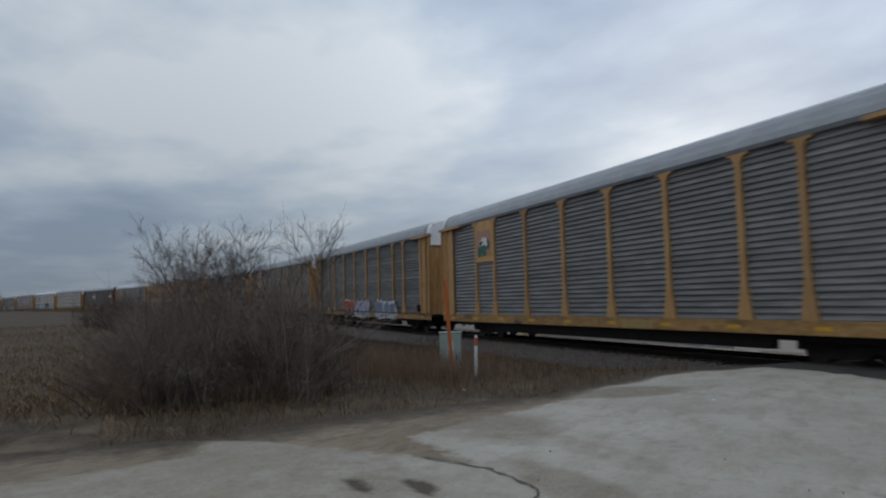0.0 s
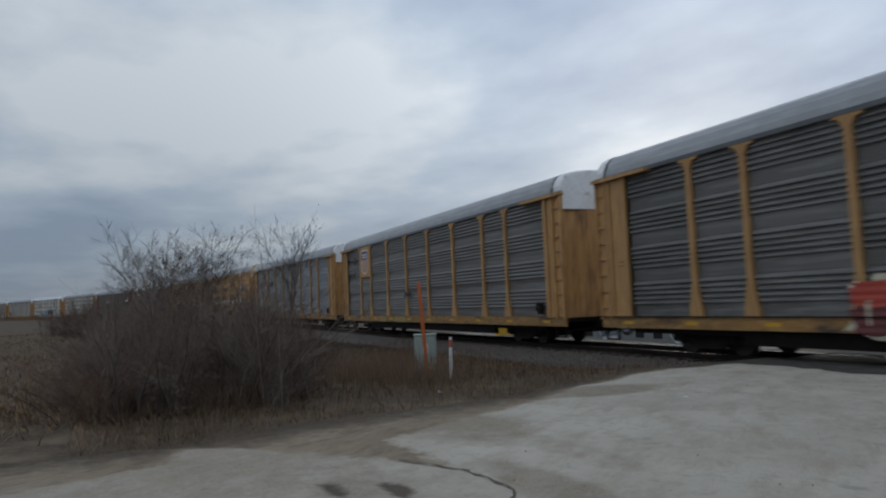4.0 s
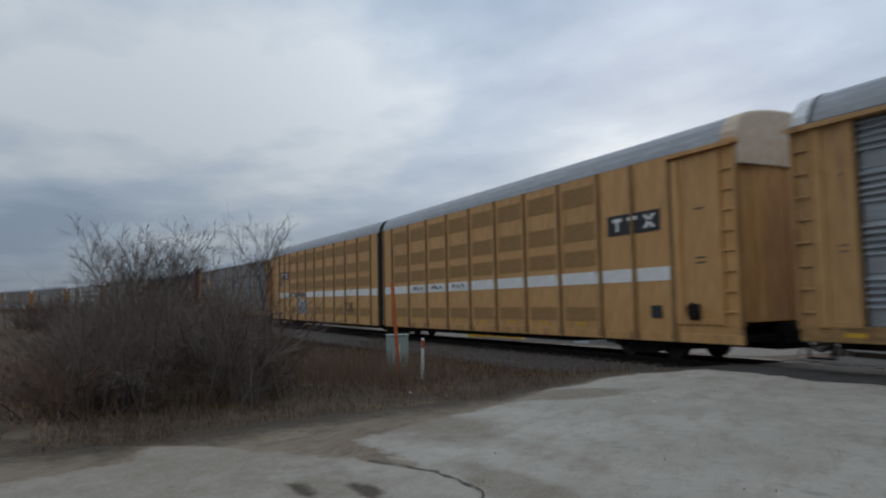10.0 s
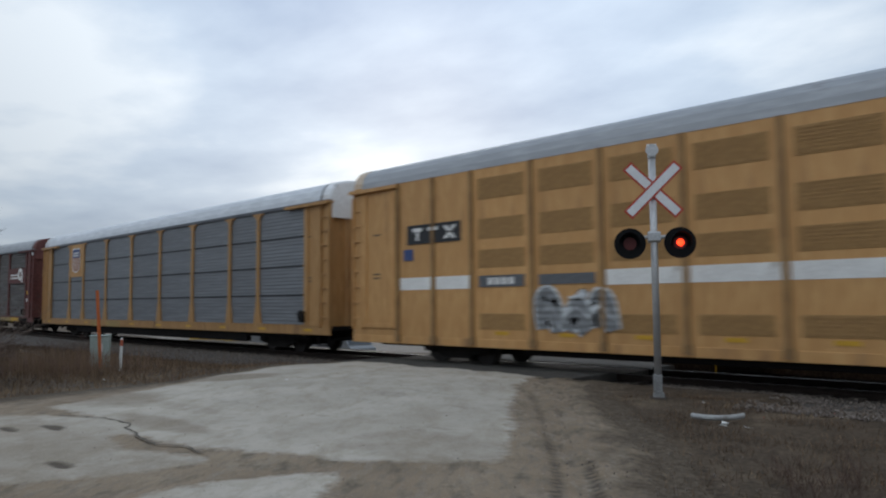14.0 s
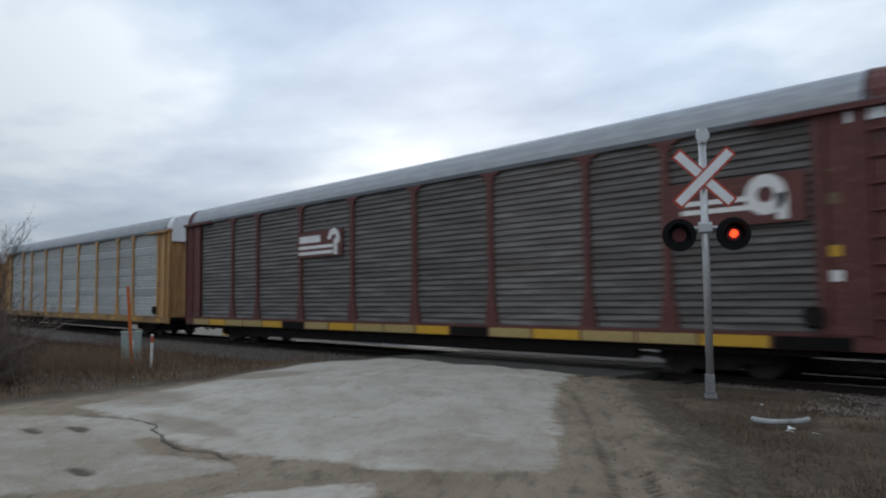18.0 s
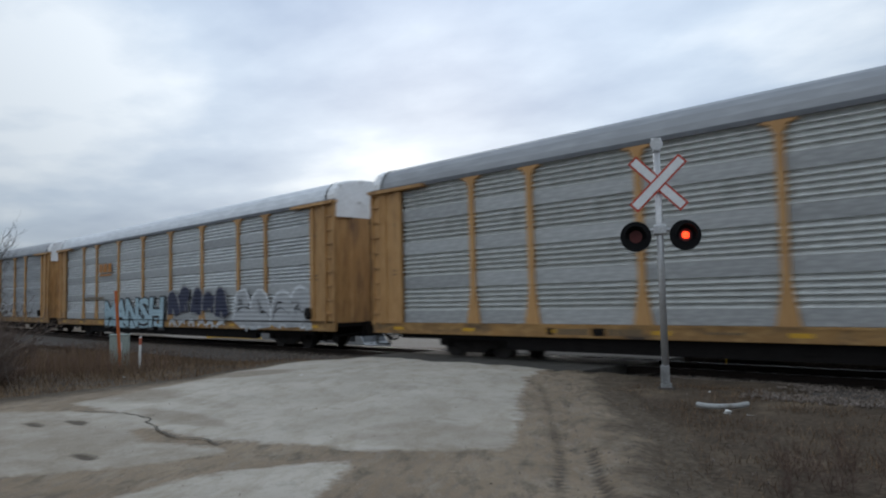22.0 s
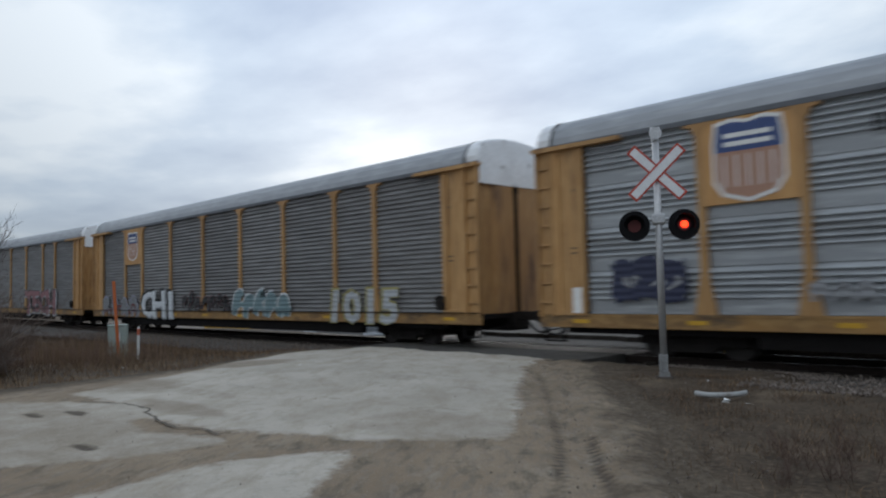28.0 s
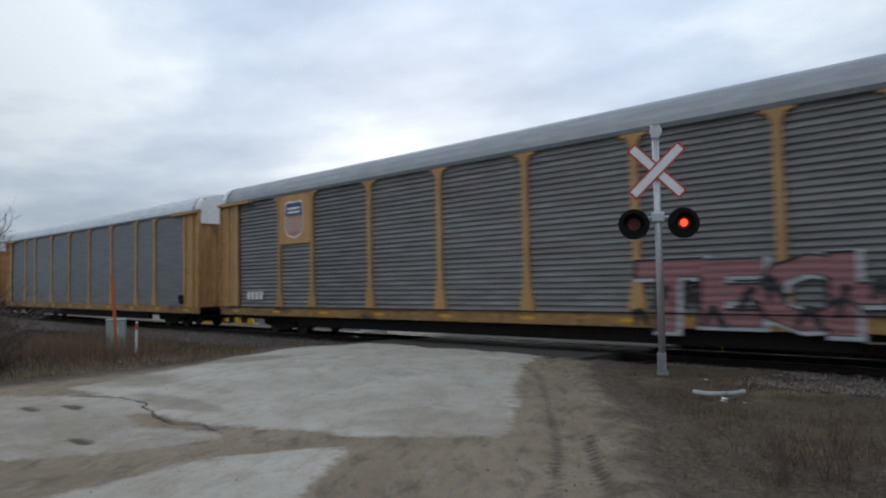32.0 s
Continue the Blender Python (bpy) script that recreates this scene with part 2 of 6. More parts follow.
ROOF = mat("grey_roof_sheet", (0.30, 0.31, 0.325), 0.5, 0.2, dark=(0.25, 0.26, 0.27), light=(0.36, 0.37, 0.385), scale=0.7, rnd=0.1,
           stretch=(0.25, 1, 1), spot=(0.15, 0.14, 0.135), spot_amt=0.1)
ROOFL = mat("pale_roof_sheet", (0.605, 0.627, 0.660), 0.5, 0.1, dark=(0.506, 0.528, 0.550), light=(0.726, 0.748, 0.770), scale=0.7, rnd=0.06,
            stretch=(0.25, 1, 1))
CAPW = mat("white_fibreglass_cap", (0.80, 0.81, 0.82), 0.55, dark=(0.64, 0.64, 0.64), light=(0.86, 0.87, 0.88), scale=1.5,
           spot=(0.30, 0.28, 0.26), spot_amt=0.2)
CHORD = mat("dull_steel_chord", (0.13, 0.135, 0.145), 0.6, 0.2, scale=1.5, rnd=0.1)
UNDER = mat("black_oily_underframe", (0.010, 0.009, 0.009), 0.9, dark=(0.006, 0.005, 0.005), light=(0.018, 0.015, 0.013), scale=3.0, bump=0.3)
TRUCK = mat("brown_black_truck_steel", (0.020, 0.017, 0.016), 0.85, dark=(0.010, 0.009, 0.008), light=(0.045, 0.037, 0.032), scale=5.0, bump=0.3)
WHEEL = mat("worn_wheel_steel", (0.035, 0.028, 0.024), 0.65, 0.3, scale=8.0)
BLACK = mat("black_rubber_bellows", (0.012, 0.012, 0.013), 0.8, scale=4.0, bump=0.3)
VENT = mat("perforated_brown_screen", (0.383, 0.218, 0.079), 0.75, dark=(0.290, 0.158, 0.059), scale=2.0, bump=0.6, bscale=160.0)
WHITE = mat("white_reflective_band", (0.792, 0.780, 0.744), 0.6, dark=(0.624, 0.600, 0.564), light=(0.864, 0.852, 0.828), scale=3.0,
            spot=(0.396, 0.348, 0.288), spot_amt=0.15)
REFL = mat("yellow_reflective_strip", (0.60, 0.33, 0.02), 0.45, scale=8.0)
DARKP = mat("black_stencil_paint", (0.02, 0.02, 0.022), 0.6, scale=8.0)
EMBB = mat("blue_emblem_paint", (0.045, 0.075, 0.20), 0.6, scale=5.0, spot=(0.25, 0.2, 0.15), spot_amt=0.2)
EMBR = mat("faded_red_emblem_paint", (0.42, 0.23, 0.155), 0.6, scale=5.0, stretch=(6, 1, 1))
EMBG = mat("green_emblem_paint", (0.03, 0.13, 0.09), 0.6, scale=5.0)
EMBX = mat("red_emblem_paint", (0.42, 0.10, 0.05), 0.6, scale=5.0)
SIGW = mat("white_sign_sheeting", (0.72, 0.72, 0.72), 0.45, dark=(0.62, 0.62, 0.62), light=(0.76, 0.76, 0.76), scale=5.0)
SIGR = mat("red_sign_border", (0.45, 0.045, 0.02), 0.5, scale=6.0)
ALU = mat("dull_aluminium_mast", (0.50, 0.50, 0.50), 0.45, 0.5, dark=(0.38, 0.38, 0.38), scale=5.0)
LAMPB = mat("black_lamp_background", (0.011, 0.011, 0.012), 0.85, scale=6.0)
LENSD = mat("dark_red_lens", (0.10, 0.008, 0.006), 0.55, scale=5.0)
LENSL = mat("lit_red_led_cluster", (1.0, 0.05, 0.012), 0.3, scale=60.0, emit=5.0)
BOXG = mat("pale_green_cabinet_paint", (0.32, 0.38, 0.34), 0.55, dark=(0.26, 0.31, 0.28), light=(0.38, 0.44, 0.40), scale=3.0,
           spot=(0.22, 0.20, 0.16), spot_amt=0.15)
ORANGE = mat("orange_marker_plastic", (0.55, 0.13, 0.03), 0.5, scale=8.0)
POSTW = mat("white_marker_post", (0.66, 0.66, 0.64), 0.5, scale=8.0)
RAIL = mat("brown_rail_steel", (0.030, 0.022, 0.018), 0.8, 0.2, scale=6.0)
RAILT = mat("polished_rail_head", (0.26, 0.25, 0.24), 0.4, 1.0, scale=6.0)
TIE = mat("weathered_timber_tie", (0.075, 0.062, 0.052), 0.85, dark=(0.045, 0.038, 0.033), scale=3.0, stretch=(6, 1, 1), bump=0.5, rnd=0.2)
BALL = mat("grey_ballast_stone", (0.110, 0.097, 0.087), 0.85, dark=(0.062, 0.054, 0.048), light=(0.18, 0.16, 0.145), scale=9.0, bump=0.8, bscale=14.0)
STONE = mat("crushed_stone", (0.168, 0.138, 0.117), 0.85, dark=(0.092, 0.075, 0.062), light=(0.291, 0.244, 0.211), scale=3.0, bump=0.4)
CONC = mat("pale_worn_pavement", (0.074, 0.068, 0.061), 0.85, dark=(0.054, 0.050, 0.044), light=(0.092, 0.086, 0.078), scale=0.45, bump=0.35, bscale=40.0,
           spot=(0.105, 0.094, 0.080), spot_amt=0.22, spot_scale=0.5)
MUD = mat("brown_damp_grit", (0.155, 0.132, 0.108), 0.8, dark=(0.095, 0.08, 0.066), light=(0.21, 0.185, 0.155), scale=1.1, bump=0.6, bscale=22.0,
          spot=(0.24, 0.22, 0.19), spot_amt=0.15, spot_scale=1.4)
CRACK = mat("dark_pavement_crack", (0.125, 0.107, 0.087), 0.9, scale=6.0)
CINDER = mat("dark_cinder_shoulder", (0.060, 0.048, 0.040), 0.9, dark=(0.034, 0.027, 0.023), light=(0.10, 0.082, 0.07), scale=2.5, bump=0.8, bscale=14.0)
TWIG = mat("grey_brown_twig_bark", (0.191, 0.147, 0.122), 0.9, dark=(0.106, 0.083, 0.068), light=(0.278, 0.226, 0.191), scale=5.0)
TWIGR = mat("reddish_twig_bark", (0.204, 0.130, 0.098), 0.9, dark=(0.117, 0.075, 0.058), light=(0.281, 0.185, 0.142), scale=5.0)
TWIGP = mat("pale_grey_twig_bark", (0.254, 0.208, 0.175), 0.9, dark=(0.162, 0.131, 0.110), light=(0.367, 0.312, 0.265), scale=5.0)
TWIGD = mat("dark_reddish_brush", (0.116, 0.077, 0.062), 0.9, dark=(0.068, 0.046, 0.037), light=(0.165, 0.116, 0.094), scale=5.0)
BARK = mat("dark_tree_bark", (0.075, 0.060, 0.050), 0.9, dark=(0.045, 0.036, 0.030), light=(0.11, 0.09, 0.076), scale=5.0)
STRAW = mat("dry_straw_grass", (0.222, 0.146, 0.086), 0.9, dark=(0.122, 0.076, 0.045), light=(0.325, 0.224, 0.137), scale=0.6)
STRAW2 = mat("dead_brown_weed", (0.102, 0.067, 0.044), 0.9, dark=(0.054, 0.037, 0.026), light=(0.145, 0.104, 0.073), scale=0.8)
GREY = mat("weathered_grey_wall", (0.34, 0.35, 0.36), 0.7, scale=0.6)
FARY = mat("yellow_machine_paint", (0.60, 0.36, 0.02), 0.5, scale=2.0, spot=(0.2, 0.12, 0.03), spot_amt=0.15)
FARW = mat("dull_white_vehicle_paint", (0.228, 0.234, 0.240), 0.7, dark=(0.168, 0.174, 0.180), light=(0.276, 0.282, 0.288), scale=1.1, stretch=(3, 1, 1))
GLASS = mat("dark_window_glass", (0.03, 0.035, 0.04), 0.15, scale=2.0)
LITTER = mat("white_paper_scrap", (0.7, 0.69, 0.66), 0.8, scale=10.0)


# ---- mesh helpers ----
class Build:
    """Collects boxes, bars, tubes and swept profiles into one mesh."""

    def __init__(self):
        self.v, self.f = [], []

    def add(self, verts, faces):
        n = len(self.v)
        self.v += [tuple(p) for p in verts]
        self.f += [tuple(i + n for i in f) for f in faces]
        return self

    def box(self, x0, x1, y0, y1, z0, z1, c=0.0):
        """A box; c chamfers its vertical and long edges."""
        if c <= 0:
            v = [(x, y, z) for x in (x0, x1) for y in (y0, y1) for z in (z0, z1)]
            return self.add(v, [(0, 1, 3, 2), (4, 6, 7, 5), (0, 4, 5, 1), (2, 3, 7, 6), (0, 2, 6, 4), (1, 5, 7, 3)])
        pr = [(y0 + c, z0), (y1 - c, z0), (y1, z0 + c), (y1, z1 - c), (y1 - c, z1), (y0 + c, z1), (y0, z1 - c), (y0, z0 + c)]
        return self.sweep(pr, x0, x1)

    def sweep(self, prof, x0, x1, closed=True, axis=0):
        """A profile of (y, z) points carried from x0 to x1."""
        n = len(prof)
        v = [(x, y, z) for x in (x0, x1) for y, z in prof]
        if axis == 1:
            v = [(y, x, z) for x, y, z in v]
        if axis == 2:
            v = [(y, z, x) for x, y, z in v]
        f = [(i, (i + 1) % n, n + (i + 1) % n, n + i) for i in range(n if closed else n - 1)]
        if closed:
            f += [tuple(range(n))[::-1], tuple(range(n, 2 * n))]
        return self.add(v, f)

    def cyl(self, p, q, r, n=10, r2=None):
        p, q = Vector(p), Vector(q)
        d = (q - p)
        if d.length < 1e-6:
            return self
        a = d.orthogonal().normalized()
        b = d.normalized().cross(a)
        r2 = r if r2 is None else r2
        v = []
        for c, rr in ((p, r), (q, r2)):
            for i in range(n):
                t = 2 * math.pi * i / n
                v.append(c + (a * math.cos(t) + b * math.sin(t)) * rr)
        f = [(i, (i + 1) % n, n + (i + 1) % n, n + i) for i in range(n)] + [tuple(range(n))[::-1], tuple(range(n, 2 * n))]
        return self.add(v, f)

    def mesh(self, name, material, smooth=False):
        me = bpy.data.meshes.new(name)
        me.from_pydata(self.v, [], self.f)
        me.materials.append(material)
        if smooth:
            me.polygons.foreach_set("use_smooth", [True] * len(me.polygons))
        me.update()
        return me


def fix(me):
    bm = bmesh.new()
    bm.from_mesh(me)
    bmesh.ops.recalc_face_normals(bm, faces=bm.faces)
    bm.to_mesh(me)
    bm.free()
    return me


CACHE = {}


def shared(key, maker):
    if key not in CACHE:
        CACHE[key] = fix(maker())
    return CACHE[key]


def part(name, me, parent, label="", at=None):
    """A mesh as one part of a thing or of a part."""
    ob = new(name, me)
    ob.parent = parent
    if at is not None:
        ob.matrix_basis = at
    if label:
        ob["label"] = label
    return ob


def thing(name, label, category, group="", me=None, at=None, kind=""):
    ob = new(name, me)
    if at is not None:
        ob.matrix_basis = at
    return tagged(ob, label, category, group, kind)


def words(text, size, material, depth=0.004, fat=0.0):
    """Lettering in the built-in font as a flat mesh, in the x-z plane, facing -y, centred."""
    cu = bpy.data.curves.new("lettering", "FONT")
    cu.body, cu.size, cu.extrude, cu.offset = text, size, depth, fat
    cu.align_x, cu.align_y, cu.resolution_u = "CENTER", "CENTER", 2
    tmp = bpy.data.objects.new("lettering", cu)
    me = bpy.data.meshes.new_from_object(tmp)
    bpy.data.objects.remove(tmp)
    bpy.data.curves.remove(cu)
    me.transform(pose(0, 0, 0, 90, 0, 0))
    me.materials.clear()
    me.materials.append(material)
    return me


# ---- ground, road and track bed ----
BODY_Z, RAIL_Z, TRACK_Y, CURVE_X, CURVE_R, CURVE_A = -0.05, -0.17, 4.85, -35.0, 560.0, 0.32


def rise(x):
    """The gentle climb of the line and the field towards the west."""
    return 0.008 * max(0.0, min(225.0, -35.0 - x))


def track(s):
    """Place and heading on the track at the distance s along it; straight where s is over CURVE_X, bending south, then straight again."""
    if s >= CURVE_X:
        return s, TRACK_Y, 0.0
    a = min((CURVE_X - s) / CURVE_R, CURVE_A)
    u = CURVE_X - s - a * CURVE_R
    return CURVE_X - CURVE_R * math.sin(a) - u * math.cos(a), TRACK_Y - CURVE_R * (1 - math.cos(a)) - u * math.sin(a), a


def along(name, prof, s0, s1, step, material, group=None):
    """A profile of (offset, z) swept along the track from s0 to s1."""
    b = Build()
    n = max(2, int((s1 - s0) / step))
    k = len(prof)
    for i in range(n + 1):
        x, y, a = track(s0 + (s1 - s0) * i / n)
        for o, z in prof:
            b.v.append((x - o * math.sin(a), y + o * math.cos(a), z + rise(x)))
    for i in range(n):
        for j in range(k - 1):
            b.f.append((i * k + j, i * k + j + 1, (i + 1) * k + j + 1, (i + 1) * k + j))
    return fix(b.mesh(name, material))


def rough(x, y):
    return noise.noise((x * 0.31, y * 0.31, 3.7)) * 0.6 + noise.noise((x * 1.3, y * 1.3, 9.1)) * 0.25


def ground_z(x, y):
    """Height of the natural ground: flat by the road, a shallow ditch by the track, gently uneven fields."""
    z = -0.06 + 0.05 * rough(x, y)
    t = max(0.0, min(1.0, (y + 0.6) / 2.6))
    z -= 0.12 * t * t * (3 - 2 * t)
    west = max(0.0, min(1.0, (-10.5 - x) / 3.0))
    z -= 0.30 * math.exp(-((y - 0.4) / 1.7) ** 2) * west
    if y > 0.4:
        # under and beyond the ballast
        z -= 0.5 * min(1.0, (y - 0.4) / 1.6) * (1 - 0.92 * max(0.0, min(1.0, (1.9 - x) / 0.8)) * max(0.0, min(1.0, (x + 4.0) / 1.0)) * max(0.0, min(1.0, (3.2 - y) / 0.4)))
    if 6.4 < y <= 9.0:
        z += 0.26 * min(1.0, (y - 6.4) / 0.8)
    if y > 8.0:
        # the fall to the yard beyond the track, level where the road runs on
        fall = min(1.0, (y - 8.0) / 5.0) * max(0.0, min(1.0, (-15.0 - x) / 6.0)) if y < 20 else 1.0
        z += (1 - fall) * 0.26 - 2.25 * fall if y > 9.0 else 0.0
    if x < -12:
        z += 0.25 * rough(x * 0.4, y * 0.4) * min(1.0, (-12 - x) / 20)
    return z + rise(x) * max(0.0, min(1.0, (9.5 - y) / 3.0))


def make_ground():
    b = Build()
    xs = sorted({-2500.0, -1200.0, -600.0, -300.0, -260.0, -200.0, -150.0, -120.0, 40.0, 70.0, 120.0, 300.0, 800.0, 2500.0}
                | {-100 + 4.0 * i for i in range(16)} | {-38 + 0.6 * i for i in range(105)} | {26 + 3.0 * i for i in range(4)})
    ys = sorted({-2500.0, -900.0, -300.0, -120.0, -70.0, -50.0, 40.0, 70.0, 120.0, 300.0, 900.0, 2500.0}
                | {-40 + 3.0 * i for i in range(7)} | {-20 + 0.6 * i for i in range(60)} | {16.5 + 3.0 * i for i in range(7)})
    for x in xs:
        for y in ys:
            b.v.append((x, y, ground_z(x, y)))
    ny = len(ys)
    for i in range(len(xs) - 1):
        for j in range(ny - 1):
            b.f.append((i * ny + j, (i + 1) * ny + j, (i + 1) * ny + j + 1, i * ny + j + 1))
    return b.mesh("ground", None or FIELD, True)


FIELD = mat("dead_grass_and_earth", (0.085, 0.062, 0.043), 0.9, dark=(0.038, 0.028, 0.020), light=(0.135, 0.102, 0.070), scale=2.2, bump=1.0, bscale=7.0,
            spot=(0.150, 0.113, 0.077), spot_amt=0.36, spot_scale=0.6)
ground = thing("ground", "flat field of dead grass and brown earth", "ground", me=make_ground(), kind="structure")


def blob(name, pts, z, material, wob=0.12, seg=0.25, thick=0.03, seed=1):
    """A sheet of paving: the straight-sided outline pts with a broken edge, its top at z."""
    rng = random.Random(seed)
    ring = []
    for (x0, y0), (x1, y1) in zip(pts, pts[1:] + pts[:1]):
        n = max(1, int(math.hypot(x1 - x0, y1 - y0) / seg))
        for i in range(n):
            t = i / n
            x, y = x0 + (x1 - x0) * t, y0 + (y1 - y0) * t
            nx, ny = (y1 - y0), -(x1 - x0)
            ln = math.hypot(nx, ny) or 1
            o = wob * (noise.noise((x * 0.9, y * 0.9, seed)) * 1.6 + noise.noise((x * 4, y * 4, seed)) * 0.6)
            ring.append((x + nx / ln * o, y + ny / ln * o))
    bm = bmesh.new()
    vs = [bm.verts.new((x, y, z)) for x, y in ring]
    f = bm.faces.new(vs)
    bmesh.ops.triangulate(bm, faces=[f])
    r = bmesh.ops.extrude_face_region(bm, geom=bm.faces[:])
    for v in r["geom"]:
        if isinstance(v, bmesh.types.BMVert):
            v.co.z -= thick
    bmesh.ops.recalc_face_normals(bm, faces=bm.faces)
    me = bpy.data.meshes.new(name)
    bm.to_mesh(me)
    bm.free()
    me.materials.append(material)
    return me


def seg_dist(P, pts):
    """Signed distance of points from a closed outline: positive inside."""
    P = np.asarray(P, float)
    best = np.full(len(P), 1e9)
    inside = np.zeros(len(P), bool)
    for (x0, y0), (x1, y1) in zip(pts, pts[1:] + pts[:1]):
        d = np.array([x1 - x0, y1 - y0])
        w = P - (x0, y0)
        t = np.clip((w @ d) / (d @ d), 0, 1)
        best = np.minimum(best, np.hypot(*(w - t[:, None] * d).T))
        cross = (y0 > P[:, 1]) != (y1 > P[:, 1])
        with np.errstate(divide="ignore", invalid="ignore"):
            xi = x0 + (P[:, 1] - y0) * (x1 - x0) / ((y1 - y0) or 1e-9)
        inside ^= cross & (P[:, 0] < xi)
    return np.where(inside, best, -best)


ROAD_EDGE = [(-11.4, 2.25), (-2.4, 2.25), (-1.3, 0.2), (0.65, -2.2), (3.05, -5.2), (5.9, -9.0), (12.0, -15.0), (14.0, -26.0), (-9.0, -26.0), (-7.6, -12.5),
             (-7.3, -9.2), (-8.0, -7.0), (-8.6, -4.2), (-10.6, -0.6)]
PALE = [[(-10.9, 2.6), (-3.9, 2.6), (-3.75, 1.2), (-1.0, -2.6), (0.35, -4.2), (1.35, -5.7), (0.5, -6.65), (-0.3, -6.9), (-1.1, -7.2), (-2.1, -7.55), (-3.0, -7.35), (-4.2, -7.3),
         (-6.1, -7.3), (-7.4, -5.0), (-8.4, -3.4), (-9.9, -0.4)],
        [(-5.9, -8.5), (-4.0, -8.1), (-2.9, -7.75), (-2.0, -7.9), (-0.8, -7.5), (-0.6, -7.8), (-0.75, -8.5), (-1.2, -9.4), (-2.0, -26.0), (-6.6, -26.0), (-5.7, -11.5), (-6.1, -9.4)],
        [(-3.2, -6.6), (-2.9, -7.7), (-3.2, -8.6), (-5.6, -9.6), (-6.9, -9.3), (-6.6, -8.75), (-5.75, -8.1), (-5.0, -7.62), (-4.2, -6.9)],
        [(0.6, -6.95), (1.35, -7.9), (3.2, -10.5), (6.0, -26.0), (0.8, -26.0), (0.3, -9.4), (0.15, -8.4), (0.3, -7.6)]]
HOLES = [(-1.62, -8.62, 0.30, 0.11), (-4.0, -7.95, 0.36, 0.12), (-4.25, -8.35, 0.34, 0.10)]


def dip(y):
    """How far the road has fallen at y on its way down to the rails."""
    t = max(0.0, min(1.0, (y + 1.2) / 3.2))
    return 0.13 * t * t * (3 - 2 * t)


def make_road():
    """The road and dirt lane as one uneven sheet; how much of the pale paving is left on each spot is kept with the mesh."""
    xs, ys = [], []
    x = -12.0
    while x < 14.5:
        xs.append(x)
        x += 0.14 if x < -2.5 else 0.085 if x < 4.5 else 0.5
    y = -26.0
    while y < 2.4:
        ys.append(y)
        y += 0.6 if y < -12 else 0.085 if -8 < y < -1 else 0.14
    P = np.array([(x, y) for x in xs for y in ys])
    wob = np.array([(noise.noise((x * 0.8, y * 0.8, 1.0)) * 0.30 + noise.noise((x * 3.1, y * 3.1, 5.0)) * 0.12) for x, y in P])
    edge = seg_dist(P, ROAD_EDGE) + wob * 1.2
    pale = np.max([seg_dist(P, o) for o in PALE], 0) + wob * 0.55
    pave = np.clip(0.5 + pale / 0.34, 0, 1)
    wet = np.zeros(len(P))
    for hx, hy, a, b in HOLES:
        wet = np.maximum(wet, np.clip(1.6 - 1.6 * (((P[:, 0] - hx) / a) ** 2 + ((P[:, 1] - hy) / b) ** 2) + wob * 1.5, 0, 1))
    for hx, hy, a, b in ((-0.3, -4.9, 0.7, 0.28), (-3.4, -3.0, 0.9, 0.35), (-4.6, -5.2, 0.8, 0.25), (-2.95, -2.33, 0.90, 0.22), (-3.15, -3.68, 0.60, 0.13), (-2.29, -5.09, 0.45, 0.10), (-3.26, -2.84, 0.50, 0.14), (-1.34, -3.32, 0.60, 0.12)):
        wet = np.maximum(wet, 0.30 * np.clip(1.6 - 1.6 * (((P[:, 0] - hx) / a) ** 2 + ((P[:, 1] - hy) / b) ** 2) + wob * 1.5, 0, 1))
    # damp trampled earth along the west edge
    west = np.where(P[:, 0] < -6.0, np.clip(1.15 - np.abs(edge - 0.45) / 1.05, 0, 1), 0) * np.clip(0.6 + 1.6 * wob, 0.1, 1) * (1 - pave)
    wet = np.maximum(wet, 0.78 * west)
    # broad tan patches where silt lies on the pavement
    worn = np.clip((-7.3 - P[:, 1]) / 0.7, 0, 1) * np.where(P[:, 0] < -0.4, 0.5, 0.15)
    for hx, hy, a, b, amt in ((0.35, -5.7, 1.5, 0.95, 0.42), (-6.3, -6.3, 1.5, 0.9, 0.6), (-4.6, -6.0, 1.6, 0.35, 0.35), (-7.9, -3.4, 0.7, 1.6, 0.7), (-3.2, -6.9, 1.6, 0.35, 0.6)):
        worn = np.maximum(worn, amt * np.clip(1.5 - 1.5 * (((P[:, 0] - hx) / a) ** 2 + ((P[:, 1] - hy) / b) ** 2) + wob * 1.6, 0, 1))
    z = 0.0 + 0.012 * pave - 0.02 * wet + np.array([0.018 * noise.noise((x * 0.5, y * 0.5, 2.0)) + 0.008 * noise.noise((x * 2.6, y * 2.6, 8.0)) for x, y in P])
    # worn wheel tracks in the dirt lane
    for line, amt in (([(-1.9, -0.99), (-0.11, -3.05), (1.02, -4.42), (1.97, -5.59), (2.61, -6.44), (3.4, -7.6)], 0.75), ([(2.0, -5.1), (2.62, -5.92), (2.99, -6.34), (3.6, -7.1)], 0.9)):
        d = np.full(len(P), 9.0)
        for p, q in zip(line, line[1:]):
            e_ = np.subtract(q, p)
            t_ = np.clip(((P - p) @ e_) / (e_ @ e_), 0, 1)
            d = np.minimum(d, np.hypot(*(P - p - t_[:, None] * e_).T))
        m_ = np.exp(-((d + wob * 0.25) / 0.055) ** 2) * np.clip(0.8 + 1.8 * wob, 0.25, 1) * amt * 1.3
        wet = np.maximum(wet, m_)
        z -= 0.03 * m_
